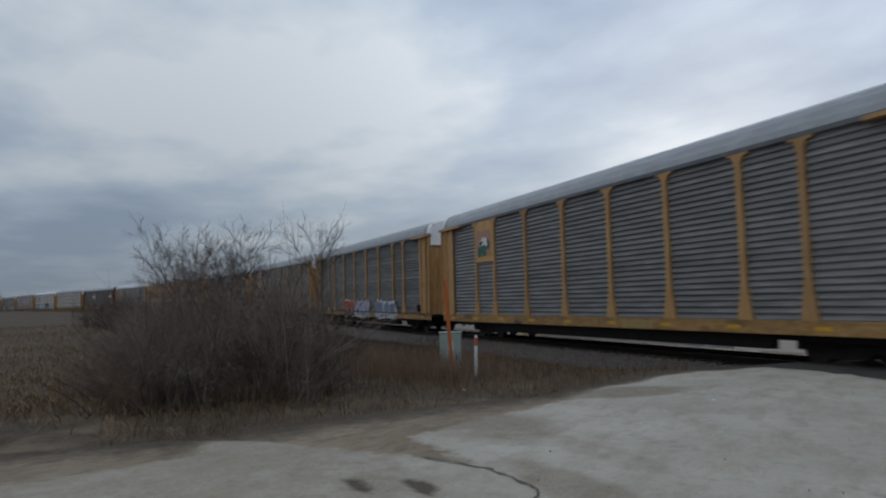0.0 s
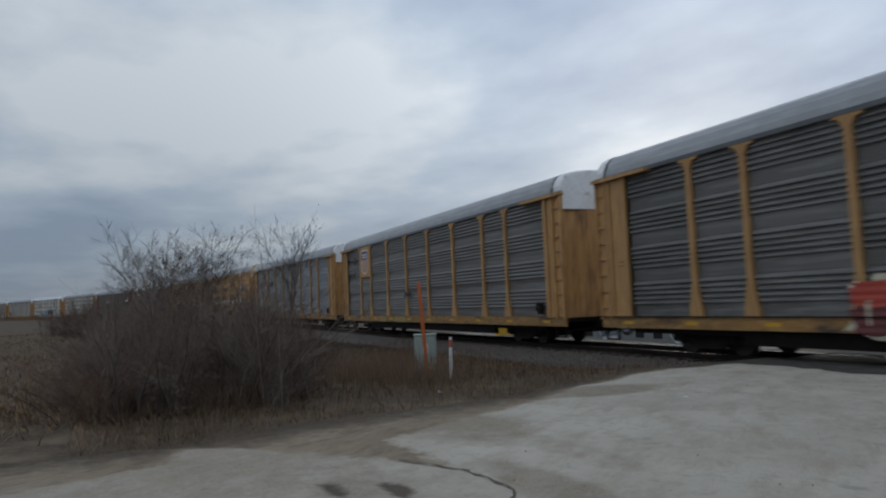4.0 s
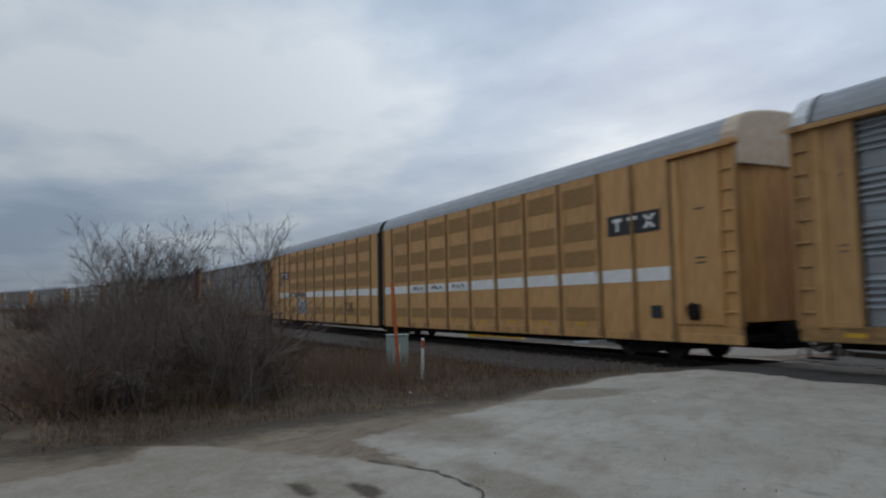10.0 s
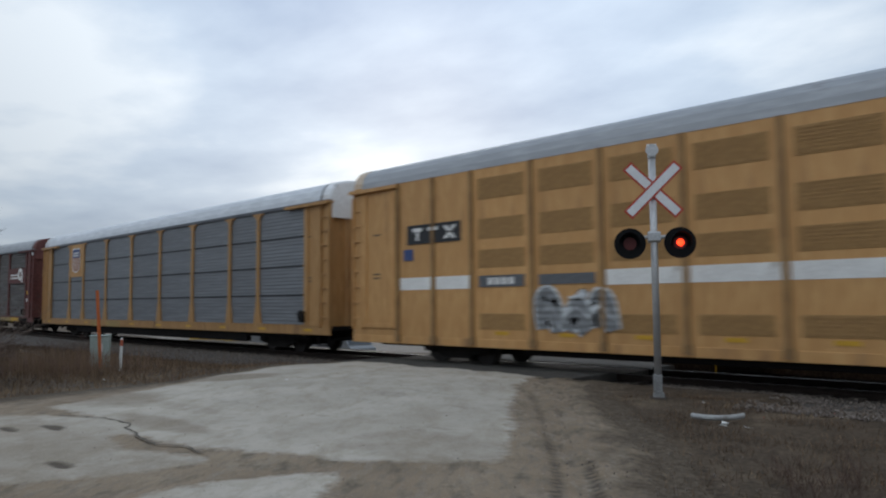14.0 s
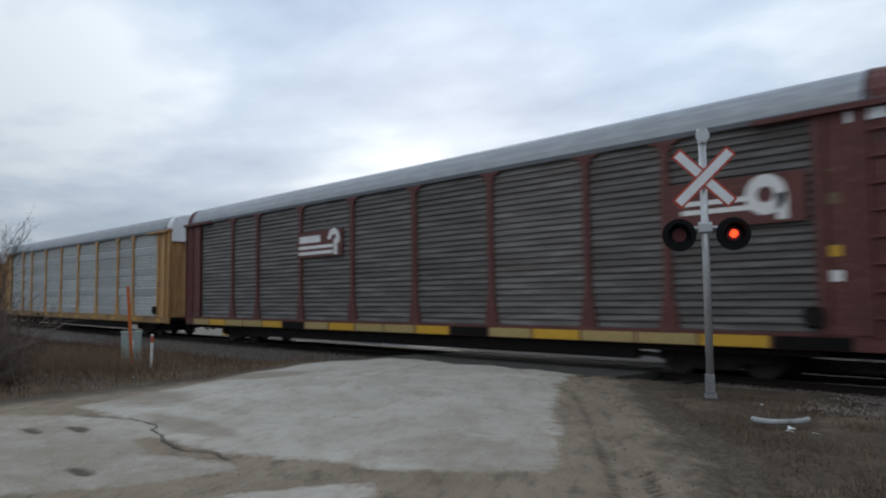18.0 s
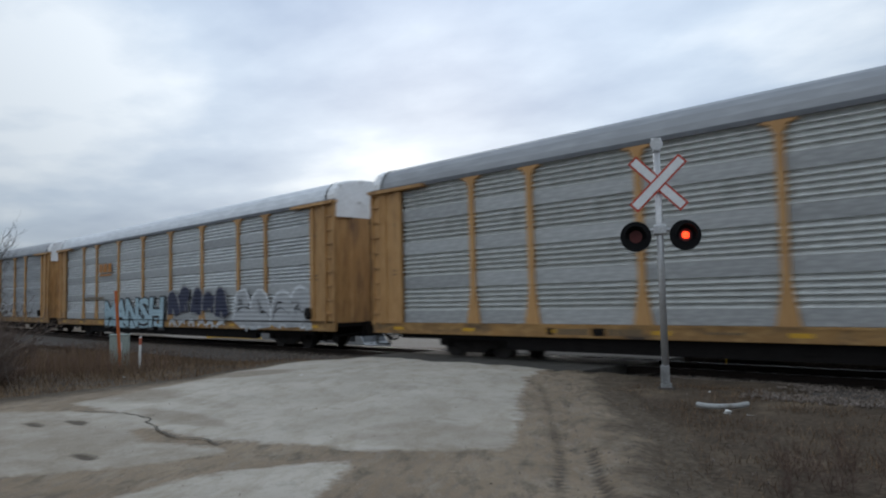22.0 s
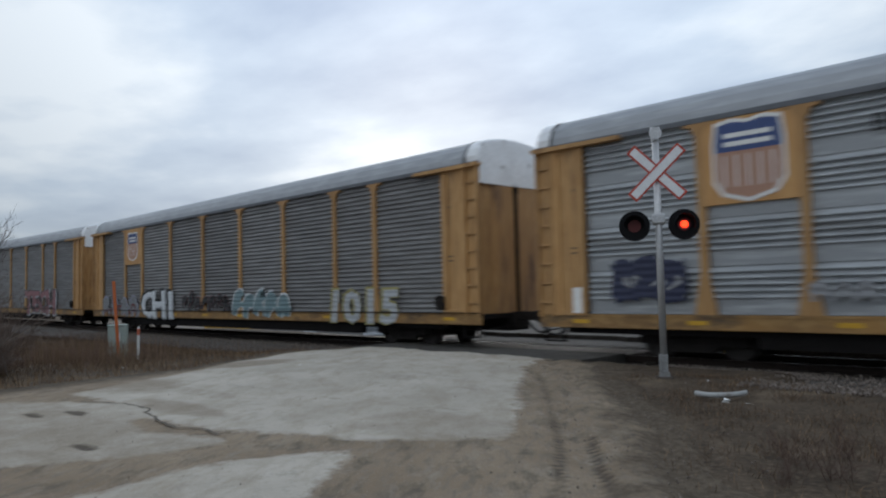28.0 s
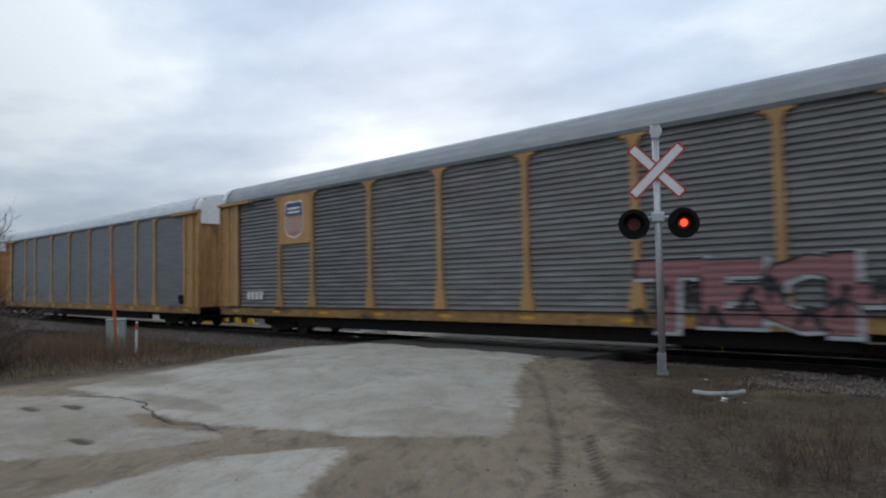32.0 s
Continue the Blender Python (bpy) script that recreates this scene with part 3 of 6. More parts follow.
    for off in (0.0, 0.95):
        d = np.abs((P[:, 0] - (-2.6 + off)) * 0.79 + (P[:, 1] - 0.6) * 0.61 + 0.25 * np.array([noise.noise((y * 0.35, off, 0)) for _, y in P]))
        lane = np.clip(1 - pave, 0, 1)
        z -= 0.035 * lane * np.exp(-(d / 0.13) ** 2)
        z += 0.015 * lane * np.exp(-((d - 0.24) / 0.1) ** 2)
    z -= np.clip(-edge * 0.25 + 0.02, 0, 0.2)
    # the last metres fall to the rails
    z -= np.array([dip(y) for _, y in P])
    b = Build()
    b.v = [(p[0], p[1], float(q)) for p, q in zip(P, z)]
    ny = len(ys)
    keep = edge > -0.45
    for i in range(len(xs) - 1):
        for j in range(ny - 1):
            a = i * ny + j
            if keep[a] or keep[a + ny] or keep[a + ny + 1] or keep[a + 1]:
                b.f.append((a, a + ny, a + ny + 1, a + 1))
    me = b.mesh("road", ROADM, True)
    for nm, val in (("pave", pave), ("wet", wet), ("worn", worn), ("turf", np.clip(1.0 - edge / 0.9, 0, 1) * (1 - pave))):
        me.attributes.new(nm, "FLOAT", "POINT").data.foreach_set("value", val.astype(np.float32))
    return me


def road_material():
    m = bpy.data.materials.new("worn_pavement_and_dirt")
    m.use_nodes = True
    nt = m.node_tree
    bs = nt.nodes["Principled BSDF"]
    tc = nt.nodes.new("ShaderNodeTexCoord")

    def nz(sc, det=7.0, ro=0.6, stretch=(1, 1, 1), rot=0.0):
        mp = nt.nodes.new("ShaderNodeMapping")
        turn = nt.nodes.new("ShaderNodeMapping")
        turn.inputs["Rotation"].default_value = (0, 0, rot)
        mp.inputs["Scale"].default_value = stretch
        nt.links.new(tc.outputs["Object"], turn.inputs[0])
        nt.links.new(turn.outputs[0], mp.inputs[0])
        n = nt.nodes.new("ShaderNodeTexNoise")
        n.inputs["Scale"].default_value, n.inputs["Detail"].default_value, n.inputs["Roughness"].default_value = sc, det, ro
        nt.links.new(mp.outputs[0], n.inputs["Vector"])
        return n.outputs["Fac"]

    def rng_(f, lo, hi, a=0.0, b=1.0):
        n = nt.nodes.new("ShaderNodeMapRange")
        n.inputs[1].default_value, n.inputs[2].default_value, n.inputs[3].default_value, n.inputs[4].default_value = lo, hi, a, b
        nt.links.new(f, n.inputs[0])
        return n.outputs[0]

    def op(kind, a, b):
        n = nt.nodes.new("ShaderNodeMath")
        n.operation = kind
        for i, v in enumerate((a, b)):
            if isinstance(v, float):
                n.inputs[i].default_value = v
            else:
                nt.links.new(v, n.inputs[i])
        return n.outputs[0]

    def mix(f, a, b):
        n = nt.nodes.new("ShaderNodeMix")
        n.data_type = "RGBA"
        for i, v in ((0, f), (6, a), (7, b)):
            if isinstance(v, (float, tuple)):
                n.inputs[i].default_value = v
            else:
                nt.links.new(v, n.inputs[i])
        return n.outputs[2]

    at = {}
    for nm in ("pave", "wet", "worn", "turf"):
        n = nt.nodes.new("ShaderNodeAttribute")
        n.attribute_name = nm
        at[nm] = n.outputs["Fac"]
    grain = nz(55.0, 4.0)
    pale = mix(rng_(nz(0.5), 0.35, 0.65), (0.390, 0.345, 0.284, 1), (0.52, 0.470, 0.400, 1))
    pale = mix(rng_(nz(0.9, 8.0, 0.7, (1, 2.6, 1), 0.85), 0.47, 0.72), pale, (0.325, 0.275, 0.208, 1))
    pale = mix(rng_(nz(5.0, 8.0, 0.75), 0.52, 0.78), pale, (0.290, 0.262, 0.220, 1))
    pale = mix(rng_(nz(17.0, 6.0, 0.7), 0.62, 0.78), pale, (0.262, 0.236, 0.196, 1))
    pale = mix(rng_(grain, 0.55, 0.80), pale, (0.52, 0.48, 0.42, 1))
    silt = rng_(op("ADD", at["worn"], op("MULTIPLY", op("SUBTRACT", nz(2.6, 8.0, 0.7), 0.5), 1.1)), 0.15, 0.75, 0.0, 0.90)
    pale = mix(silt, pale, mix(rng_(nz(30.0, 6.0, 0.7), 0.45, 0.65), (0.235, 0.190, 0.140, 1), (0.34, 0.292, 0.232, 1)))
    dirt = mix(rng_(nz(0.8), 0.35, 0.68), (0.225, 0.168, 0.114, 1), (0.312, 0.244, 0.172, 1))
    dirt = mix(rng_(nz(3.0, 8.0, 0.75, (1, 3.5, 1), 0.88), 0.46, 0.68), dirt, (0.190, 0.158, 0.126, 1))
    dirt = mix(rng_(nz(38.0, 5.0, 0.7), 0.58, 0.72), dirt, (0.374, 0.336, 0.286, 1))
    dirt = mix(rng_(nz(1.7, 8.0, 0.7, (1, 2.2, 1), 0.9), 0.52, 0.66), dirt, (0.138, 0.112, 0.084, 1))
    dirt = mix(rng_(nz(1.3, 8.0, 0.7, (1, 2.6, 1), 0.8), 0.54, 0.72), dirt, (0.310, 0.265, 0.208, 1))
    edge = rng_(op("ADD", at["pave"], op("MULTIPLY", op("SUBTRACT", nz(4.0, 8.0, 0.7), 0.5), 1.7)), 0.30, 0.70)
    col = mix(edge, dirt, pale)
    turf = rng_(op("ADD", at["turf"], op("MULTIPLY", op("SUBTRACT", nz(2.2, 8.0, 0.75), 0.5), 1.6)), 0.30, 0.75)
    col = mix(turf, col, mix(rng_(nz(12.0, 6.0, 0.7), 0.4, 0.65), (0.078, 0.060, 0.043, 1), (0.150, 0.117, 0.084, 1)))
    wetf = rng_(op("ADD", at["wet"], op("MULTIPLY", op("SUBTRACT", nz(6.0), 0.5), 0.8)), 0.25, 0.75)
    col = mix(op("MULTIPLY", wetf, 0.85), col, (0.072, 0.056, 0.042, 1))
    nt.links.new(col, bs.inputs["Base Color"])
    bs.inputs["Roughness"].default_value, bs.inputs["Specular IOR Level"].default_value = 0.9, 0.12
    bu = nt.nodes.new("ShaderNodeBump")
    bu.inputs["Strength"].default_value, bu.inputs["Distance"].default_value = 0.7, 0.03
    nt.links.new(op("ADD", grain, op("MULTIPLY", nz(14.0, 6.0), 1.5)), bu.inputs["Height"])
    nt.links.new(bu.outputs[0], bs.inputs["Normal"])
    return m


ROADM = road_material()
road = thing("road", "worn pale pavement and brown dirt lane leading over the level crossing", "road", kind="structure", me=make_road())
part("far_pavement", blob("far_pavement", [(-10.9, 7.5), (-4.6, 7.5), (-9.5, 13.5), (-19.0, 24.0), (-27.0, 24.0), (-16.0, 13.0)], -0.02, CONC, 0.25, 0.5, 0.3, 15), road)


def road_z(x, y):
    """Height of the paved sheet."""
    return 0.012 - dip(y) + 0.018 * noise.noise((x * 0.5, y * 0.5, 2.0)) + 0.008 * noise.noise((x * 2.6, y * 2.6, 8.0))


def ribbon(pts, w, z, seed):
    """A crooked dark seam, w wide, along pts."""
    b = Build()
    rng = random.Random(seed)
    line = []
    for (x0, y0), (x1, y1) in zip(pts, pts[1:]):
        n = max(2, int(math.hypot(x1 - x0, y1 - y0) / 0.07))
        for i in range(n):
            t = i / n
            x, y = x0 + (x1 - x0) * t, y0 + (y1 - y0) * t
            line.append((x + 0.10 * noise.noise((x * 3, y * 3, seed)) + rng.uniform(-0.012, 0.012), y + 0.10 * noise.noise((x * 3, y * 3, seed + 9)) + rng.uniform(-0.012, 0.012)))
    for i, (x, y) in enumerate(line):
        q = line[min(i + 1, len(line) - 1)]
        p = line[max(i - 1, 0)]
        d = Vector((q[0] - p[0], q[1] - p[1]))
        d = d.normalized() if d.length > 1e-6 else Vector((1, 0))
        ww = w * rng.uniform(0.3, 1.3)
        zz = road_z(x, y) + z
        b.v += [(x - d.y * ww, y + d.x * ww, zz), (x + d.y * ww, y - d.x * ww, zz)]
        if i:
            b.f.append((2 * i - 2, 2 * i - 1, 2 * i + 1, 2 * i))
    return fix(b.mesh("crack", CRACK))


for k, pts in enumerate(([(-5.0, -7.6), (-4.2, -7.2), (-3.6, -7.15), (-3.1, -7.4), (-2.1, -7.6), (-1.0, -7.4)],)):
    part("crack", ribbon(pts, 0.02, 0.007, k), road)


def stones(name, count, pick, size, material, seed):
    """Loose broken stones, each a squashed octahedron, scattered by pick()."""
    rng = random.Random(seed)
    b = Build()
    for _ in range(count):
        x, y, z = pick(rng)
        r = size * rng.uniform(0.5, 1.5)
        pts = [(1, 0, 0), (-1, 0, 0), (0, 1, 0), (0, -1, 0), (0, 0, 0.7), (0, 0, -0.7)]
        m = Euler((rng.uniform(0, 6), rng.uniform(0, 6), rng.uniform(0, 6))).to_matrix()
        v = [Vector((x, y, z + r * 0.25)) + m @ (Vector(p) * r * rng.uniform(0.7, 1.2)) for p in pts]
        b.add(v, [(0, 2, 4), (2, 1, 4), (1, 3, 4), (3, 0, 4), (2, 0, 5), (1, 2, 5), (3, 1, 5), (0, 3, 5)])
    return b.mesh(name, material)


def bed_z(o):
    """Top of the ballast at the offset o from the track's middle, near side."""
    return -0.35 if o > -1.9 else (-0.35 + (o + 1.9) * 0.06 if o > -3.2 else -0.428 + (o + 3.2) * 0.30)


def on_bed(rng):
    x = rng.uniform(-2.0, 9.5) if rng.random() < 0.66 else rng.uniform(-34.0, -11.4)
    o = rng.uniform(-4.4, -0.95)
    if x > 1.4 and rng.random() < 0.5:
        o = rng.uniform(-5.3, -3.0)
    if -2.5 < x < 1.0 + 0.6 * rng.random():
        o = rng.uniform(-1.95, -0.95)
    return x, TRACK_Y + o, max(bed_z(o), ground_z(x, TRACK_Y + o)) + rng.uniform(-0.01, 0.03)


def on_lane(rng):
    t = rng.random()
    return -1.9 + 7.5 * t + rng.gauss(0, 0.5), 0.2 - 9.3 * t + rng.gauss(0, 0.5), 0.0


def on_road(rng):
    t = rng.random()
    return -9 + 9.5 * t + rng.uniform(-2, 2), 1 - 9 * t + rng.uniform(-2.5, 2.5), 0.012


thing("ballast_stones", "loose grey broken stone beside the rails", "gravel", me=stones("ballast_stones", 22000, on_bed, 0.028, STONE, 5), kind="stuff")
thing("lane_gravel", "loose grit and pebbles on the dirt lane", "gravel", me=stones("lane_gravel", 700, on_lane, 0.011, STONE, 6), kind="stuff")
thing("road_grit", "scattered grit on the worn pavement", "gravel", me=stones("road_grit", 150, on_road, 0.008, STONE, 7), kind="stuff")

crossing = thing("crossing_surface", "timber and asphalt panels between the rails of the crossing", "level crossing", kind="structure")
part("edge_panel", Build().box(-11.2, -3.2, 2.0, 4.03, -0.45, -0.14, 0.01).mesh("edge_panel", CONC), crossing)
part("middle_panel", Build().box(-11.2, -3.2, 4.18, 5.52, -0.45, -0.18, 0.01).mesh("middle_panel", MUD), crossing)
part("edge_panel", Build().box(-11.2, -3.2, 5.68, 7.8, -0.45, -0.15, 0.01).mesh("edge_panel", CONC), crossing)


def bed_prof(crest):
    return [(-4.8, -0.93), (-3.2, -0.428), (-1.9, -0.35 + crest), (1.5, -0.35 + crest), (1.9, -0.48), (3.0, -1.0)]


thing("ballast_bed", "grey crushed-stone bed under the railway track", "ballast", me=along("ballast_bed", bed_prof(0.0), -420, 60, 2.5, BALL), kind="structure")
rail_prof = [(-0.065, -0.17), (-0.065, -0.155), (-0.012, -0.14), (-0.012, -0.05), (-0.036, -0.035), (-0.036, 0.0), (0.036, 0.0), (0.036, -0.035),
             (0.012, -0.05), (0.012, -0.14), (0.065, -0.155), (0.065, -0.17)]
for o in (-0.755, 0.755):
    rail = thing("rail", "brown steel rail with a polished head on timber ties", "rail", "rails of the track",
                 me=along("rail", [(o + a, z + RAIL_Z) for a, z in rail_prof], -400, 60, 2.0, RAIL), kind="structure")
    part("rail_head", along("rail_head", [(o - 0.018, 0.003 + RAIL_Z), (o + 0.018, 0.003 + RAIL_Z)], -400, 60, 2.0, RAILT), rail, "polished running surface")

tie_me = shared("tie", lambda: Build().box(-0.115, 0.115, -1.3, 1.3, -0.15, 0.0, 0.012).mesh("tie", TIE))
ties = thing("track_ties", "row of weathered timber ties bedded in ballast", "railway ties", kind="structure")
for i in range(240):
    s = 14 - 0.55 * i
    if -11.5 < s < -2.5:
        continue
    x, y, a = track(s)
    part("tie", tie_me, ties, at=pose(x, y, RAIL_Z + rise(x) - 0.135, 0, 0, math.degrees(a)))

# ---- the train ----
RP = [(-1.6, 4.98), (-1.565, 5.16), (-1.47, 5.37), (-1.34, 5.52), (-1.15, 5.62), (-0.8, 5.69), (-0.4, 5.73), (0.0, 5.745)]
ROOF_PROF = RP + [(-y, z) for y, z in RP[-2::-1]]


def corrugated(w, z0, z1, n, grouped=False, depth=0.062):
    """One side bay, w long: horizontal ridges all the way up, or four sheets with a plain band and five ridges each. Its face is towards -y at 0."""
    b = Build()
    prof = []

    def ridge(z, h):
        return [(0.0, z), (0.0, z + 0.14 * h), (depth, z + 0.72 * h), (depth, z + 0.86 * h)]
    if grouped:
        s = (z1 - z0) / 4
        for k in range(4):
            z = z0 + k * s
            prof += [(0.055, z), (0.055, z + 0.34 * s)]
            h = 0.66 * s / 5
            for i in range(5):
                prof += ridge(z + 0.34 * s + i * h, h)
    else:
        h = (z1 - z0) / n
        for i in range(n):
            prof += ridge(z0 + i * h, h)
    prof += [(0.0, z1), (depth + 0.03, z1), (depth + 0.03, z0)]
    return b.sweep(prof, -w / 2, w / 2)


def post_mesh(mat_):
    b = Build()
    b.sweep([(-0.085, -0.075), (0.085, -0.075), (0.085, 0.03), (-0.085, 0.03)], 1.0, 4.78, axis=2)
    # flared foot and spread head
    for z0, z1, w0, w1 in ((0.84, 1.70, 0.24, 0.085), (4.62, 4.82, 0.085, 0.20), (4.82, 4.88, 0.34, 0.34)):
        v = [(sx * w, y, z) for z, w in ((z0, w0), (z1, w1)) for sx in (-1, 1) for y in (-0.078, 0.03)]
        b.add(v, [(0, 1, 3, 2), (4, 6, 7, 5), (0, 4, 5, 1), (2, 3, 7, 6), (0, 2, 6, 4), (1, 5, 7, 3)])
    return b.mesh("post", mat_)


def truck_parts(parent, x):
    tr = part("truck", shared("truck", lambda: truck_mesh()), parent, "cast steel truck, black with grime", pose(x, 0, RAIL_Z - BODY_Z))
    wm = shared("wheel", lambda: wheel_mesh())
    for wx in (-0.9, 0.9):
        for wy in (-0.755, 0.755):
            part("wheel", wm, tr, at=pose(wx, wy, 0.42, 0, 0, 0 if wy < 0 else 180))
        part("axle", shared("axle", lambda: Build().cyl((0, -0.9, 0), (0, 0.9, 0), 0.08, 10).mesh("axle", TRUCK)), tr, at=pose(wx, 0, 0.42))
    return tr


def truck_mesh():
    b = Build()
    for y in (-1.02, 1.02):
        # arched side frame: bolster pocket in the middle, journal boxes at the ends
        top = [(-1.25, 0.55), (-0.55, 0.62), (-0.35, 0.80), (0.35, 0.80), (0.55, 0.62), (1.25, 0.55)]
        bot = [(1.25, 0.32), (0.75, 0.34), (0.45, 0.16), (-0.45, 0.16), (-0.75, 0.34), (-1.25, 0.32)]
        b.sweep([(x, z) for x, z in top + bot], y - 0.07, y + 0.07, axis=1)
        for x in (-0.9, 0.9):
            b.cyl((x, y - 0.13, 0.42), (x, y + 0.13, 0.42), 0.13, 10)
        for x in (-0.16, 0.0, 0.16):
            b.cyl((x, y - 0.02, 0.24), (x, y - 0.02, 0.62), 0.07, 8)
    b.box(-0.22, 0.22, -1.0, 1.0, 0.5, 0.78, 0.03)
    for x in (-0.42, 0.42):
        b.box(x - 0.06, x + 0.06, -0.95, 0.95, 0.2, 0.36)
    b.box(-0.75, 0.75, -0.55, 0.55, 0.22, 0.42)
    return b.mesh("truck", TRUCK)


def wheel_mesh():
    b = Build()
    b.cyl((0, -0.06, 0), (0, 0.06, 0), 0.42, 22)
    b.cyl((0, 0.06, 0), (0, 0.085, 0), 0.45, 22)
    b.cyl((0, -0.10, 0), (0, -0.06, 0), 0.16, 12)
    return b.mesh("wheel", WHEEL)


CAPC = mat("cream_fibreglass_hood", (0.58, 0.46, 0.34), 0.6, dark=(0.50, 0.38, 0.27), light=(0.64, 0.54, 0.43), scale=0.8, spot=(0.44, 0.32, 0.20), spot_amt=0.2)
BAYS = [2.97, 2.10, 3.21, 3.21, 3.21, 3.21, 3.21, 2.16, 3.14]
END = 1.4


def end_door_mesh(m, w=1.5):
    """The end of a car: two flat door leaves with a groove between, joined by the back sheet."""
    b = Build()
    b.box(-0.18, -0.14, -w, w, 0.80, 4.42)
    for s in (-1, 1):
        b.sweep([(0.0, s * 0.02), (0.06, s * 0.02), (0.06, s * w * 0.55), (0.0, s * w * 0.60), (-0.04, s * w), (-0.16, s * w), (-0.16, s * 0.02)], 0.80, 4.42, axis=2)
    return b.mesh("end_door", m)


def cap_mesh(m):
    """The fibreglass hood that closes the roof at a car's end, with an upright gable."""
    b = Build()
    rings = []
    for x, s in ((0.28, 1.003), (0.69, 1.003), (0.74, 0.985), (0.755, 0.95)):
        rings.append([(x, y * s, 4.40 + (z - 4.40) * s) for y, z in [(-1.55, 4.40)] + ROOF_PROF[1:-1] + [(1.55, 4.40)]])
    n = len(rings[0])
    for r in rings:
        b.v += r
    for i in range(len(rings) - 1):
        for j in range(n - 1):
            b.f.append((i * n + j, i * n + j + 1, (i + 1) * n + j + 1, (i + 1) * n + j))
    b.f.append(tuple((len(rings) - 1) * n + j for j in range(n)))
    return b.mesh("end_cap", m)


def column_mesh(m):
    """The corner of a car: a recessed sheet between two stiles."""
    b = Build()
    b.box(0.0, 0.50, -0.035, 0.04, 0.80, 4.86)
    b.box(0.0, 0.06, -0.115, 0.0, 0.80, 4.86, 0.008)
    b.box(0.44, 0.50, -0.10, 0.0, 0.80, 4.86, 0.008)
    return b.mesh("corner_post", m)


def rung_mesh(m):
    return Build().box(0.05, 0.45, -0.095, -0.06, -0.02, 0.02, 0.006).box(0.06, 0.44, -0.05, -0.03, -0.05, 0.015).mesh("rung", m)


def ladder_corner(car, half, sx, key, m):
    """A corner post with its climbing rungs."""
    turn = Matrix() if sx > 0 else Matrix.Diagonal((-1, 1, 1, 1))
    at = pose(sx * (half - 0.5), -1.55, 0) @ turn
    post = part("corner_post", shared(("col", key), lambda: column_mesh(m)), car, "corner post with climbing rungs", at)
    for i in range(8):
        part("rung", shared(("rung", key), lambda: rung_mesh(m)), post, at=pose(0, 0, 1.15 + 0.47 * i))


def brake_mesh():
    b = Build()
    n, r = 16, 0.17
    ring = [Vector((r * math.cos(2 * math.pi * i / n), -0.10, r * math.sin(2 * math.pi * i / n))) for i in range(n)]
    for i in range(n):
        b.cyl(ring[i], ring[(i + 1) % n], 0.022, 5)
    for i in (0, 5, 11):
        b.cyl((0, -0.10, 0), ring[i], 0.016, 4)
    b.box(-0.13, 0.13, -0.09, 0.02, -0.22, 0.16, 0.02)
    return b.mesh("brake_wheel", TRUCK)


def strokes(seed, w, h, n, width, material):
    """Painted scrawl: n bent bands in a field w by h, facing -y."""
    rng = random.Random(seed)
    b = Build()
    for k in range(n):
        x = -w / 2 + w * (k + rng.uniform(0.2, 0.8)) / n
        pts = [Vector((x + rng.uniform(-0.25, 0.25), 0, rng.uniform(-0.5, 0.5) * h)) for _ in range(2)]
        pts.append(Vector((x + rng.uniform(-0.1, 0.5), 0, rng.choice((-0.5, 0.5, 0.2)) * h)))
        pts.append(Vector((x + rng.uniform(-0.3, 0.3), 0, rng.uniform(-0.5, 0.5) * h)))
        line = []
        for i in range(17):
            t = i / 16
            line.append(pts[0] * (1 - t) ** 3 + pts[1] * 3 * t * (1 - t) ** 2 + pts[2] * 3 * t * t * (1 - t) + pts[3] * t ** 3)
        base = len(b.v)
        y = 0.0015 * (k % 4)
        for i, p in enumerate(line):
            d = (line[min(i + 1, 16)] - line[max(i - 1, 0)])
            d = d.normalized() if d.length > 1e-6 else Vector((1, 0, 0))
            ww = width * (0.55 + 0.9 * math.sin(math.pi * (i + 1) / 18))
            q = Vector((-d.z, 0, d.x)) * ww
            b.v += [(p.x - q.x, -y, p.z - q.z), (p.x + q.x, -y, p.z + q.z)]
            if i:
                j = base + 2 * i
                b.f.append((j - 2, j - 1, j + 1, j))
    return b.mesh("graffiti", material)


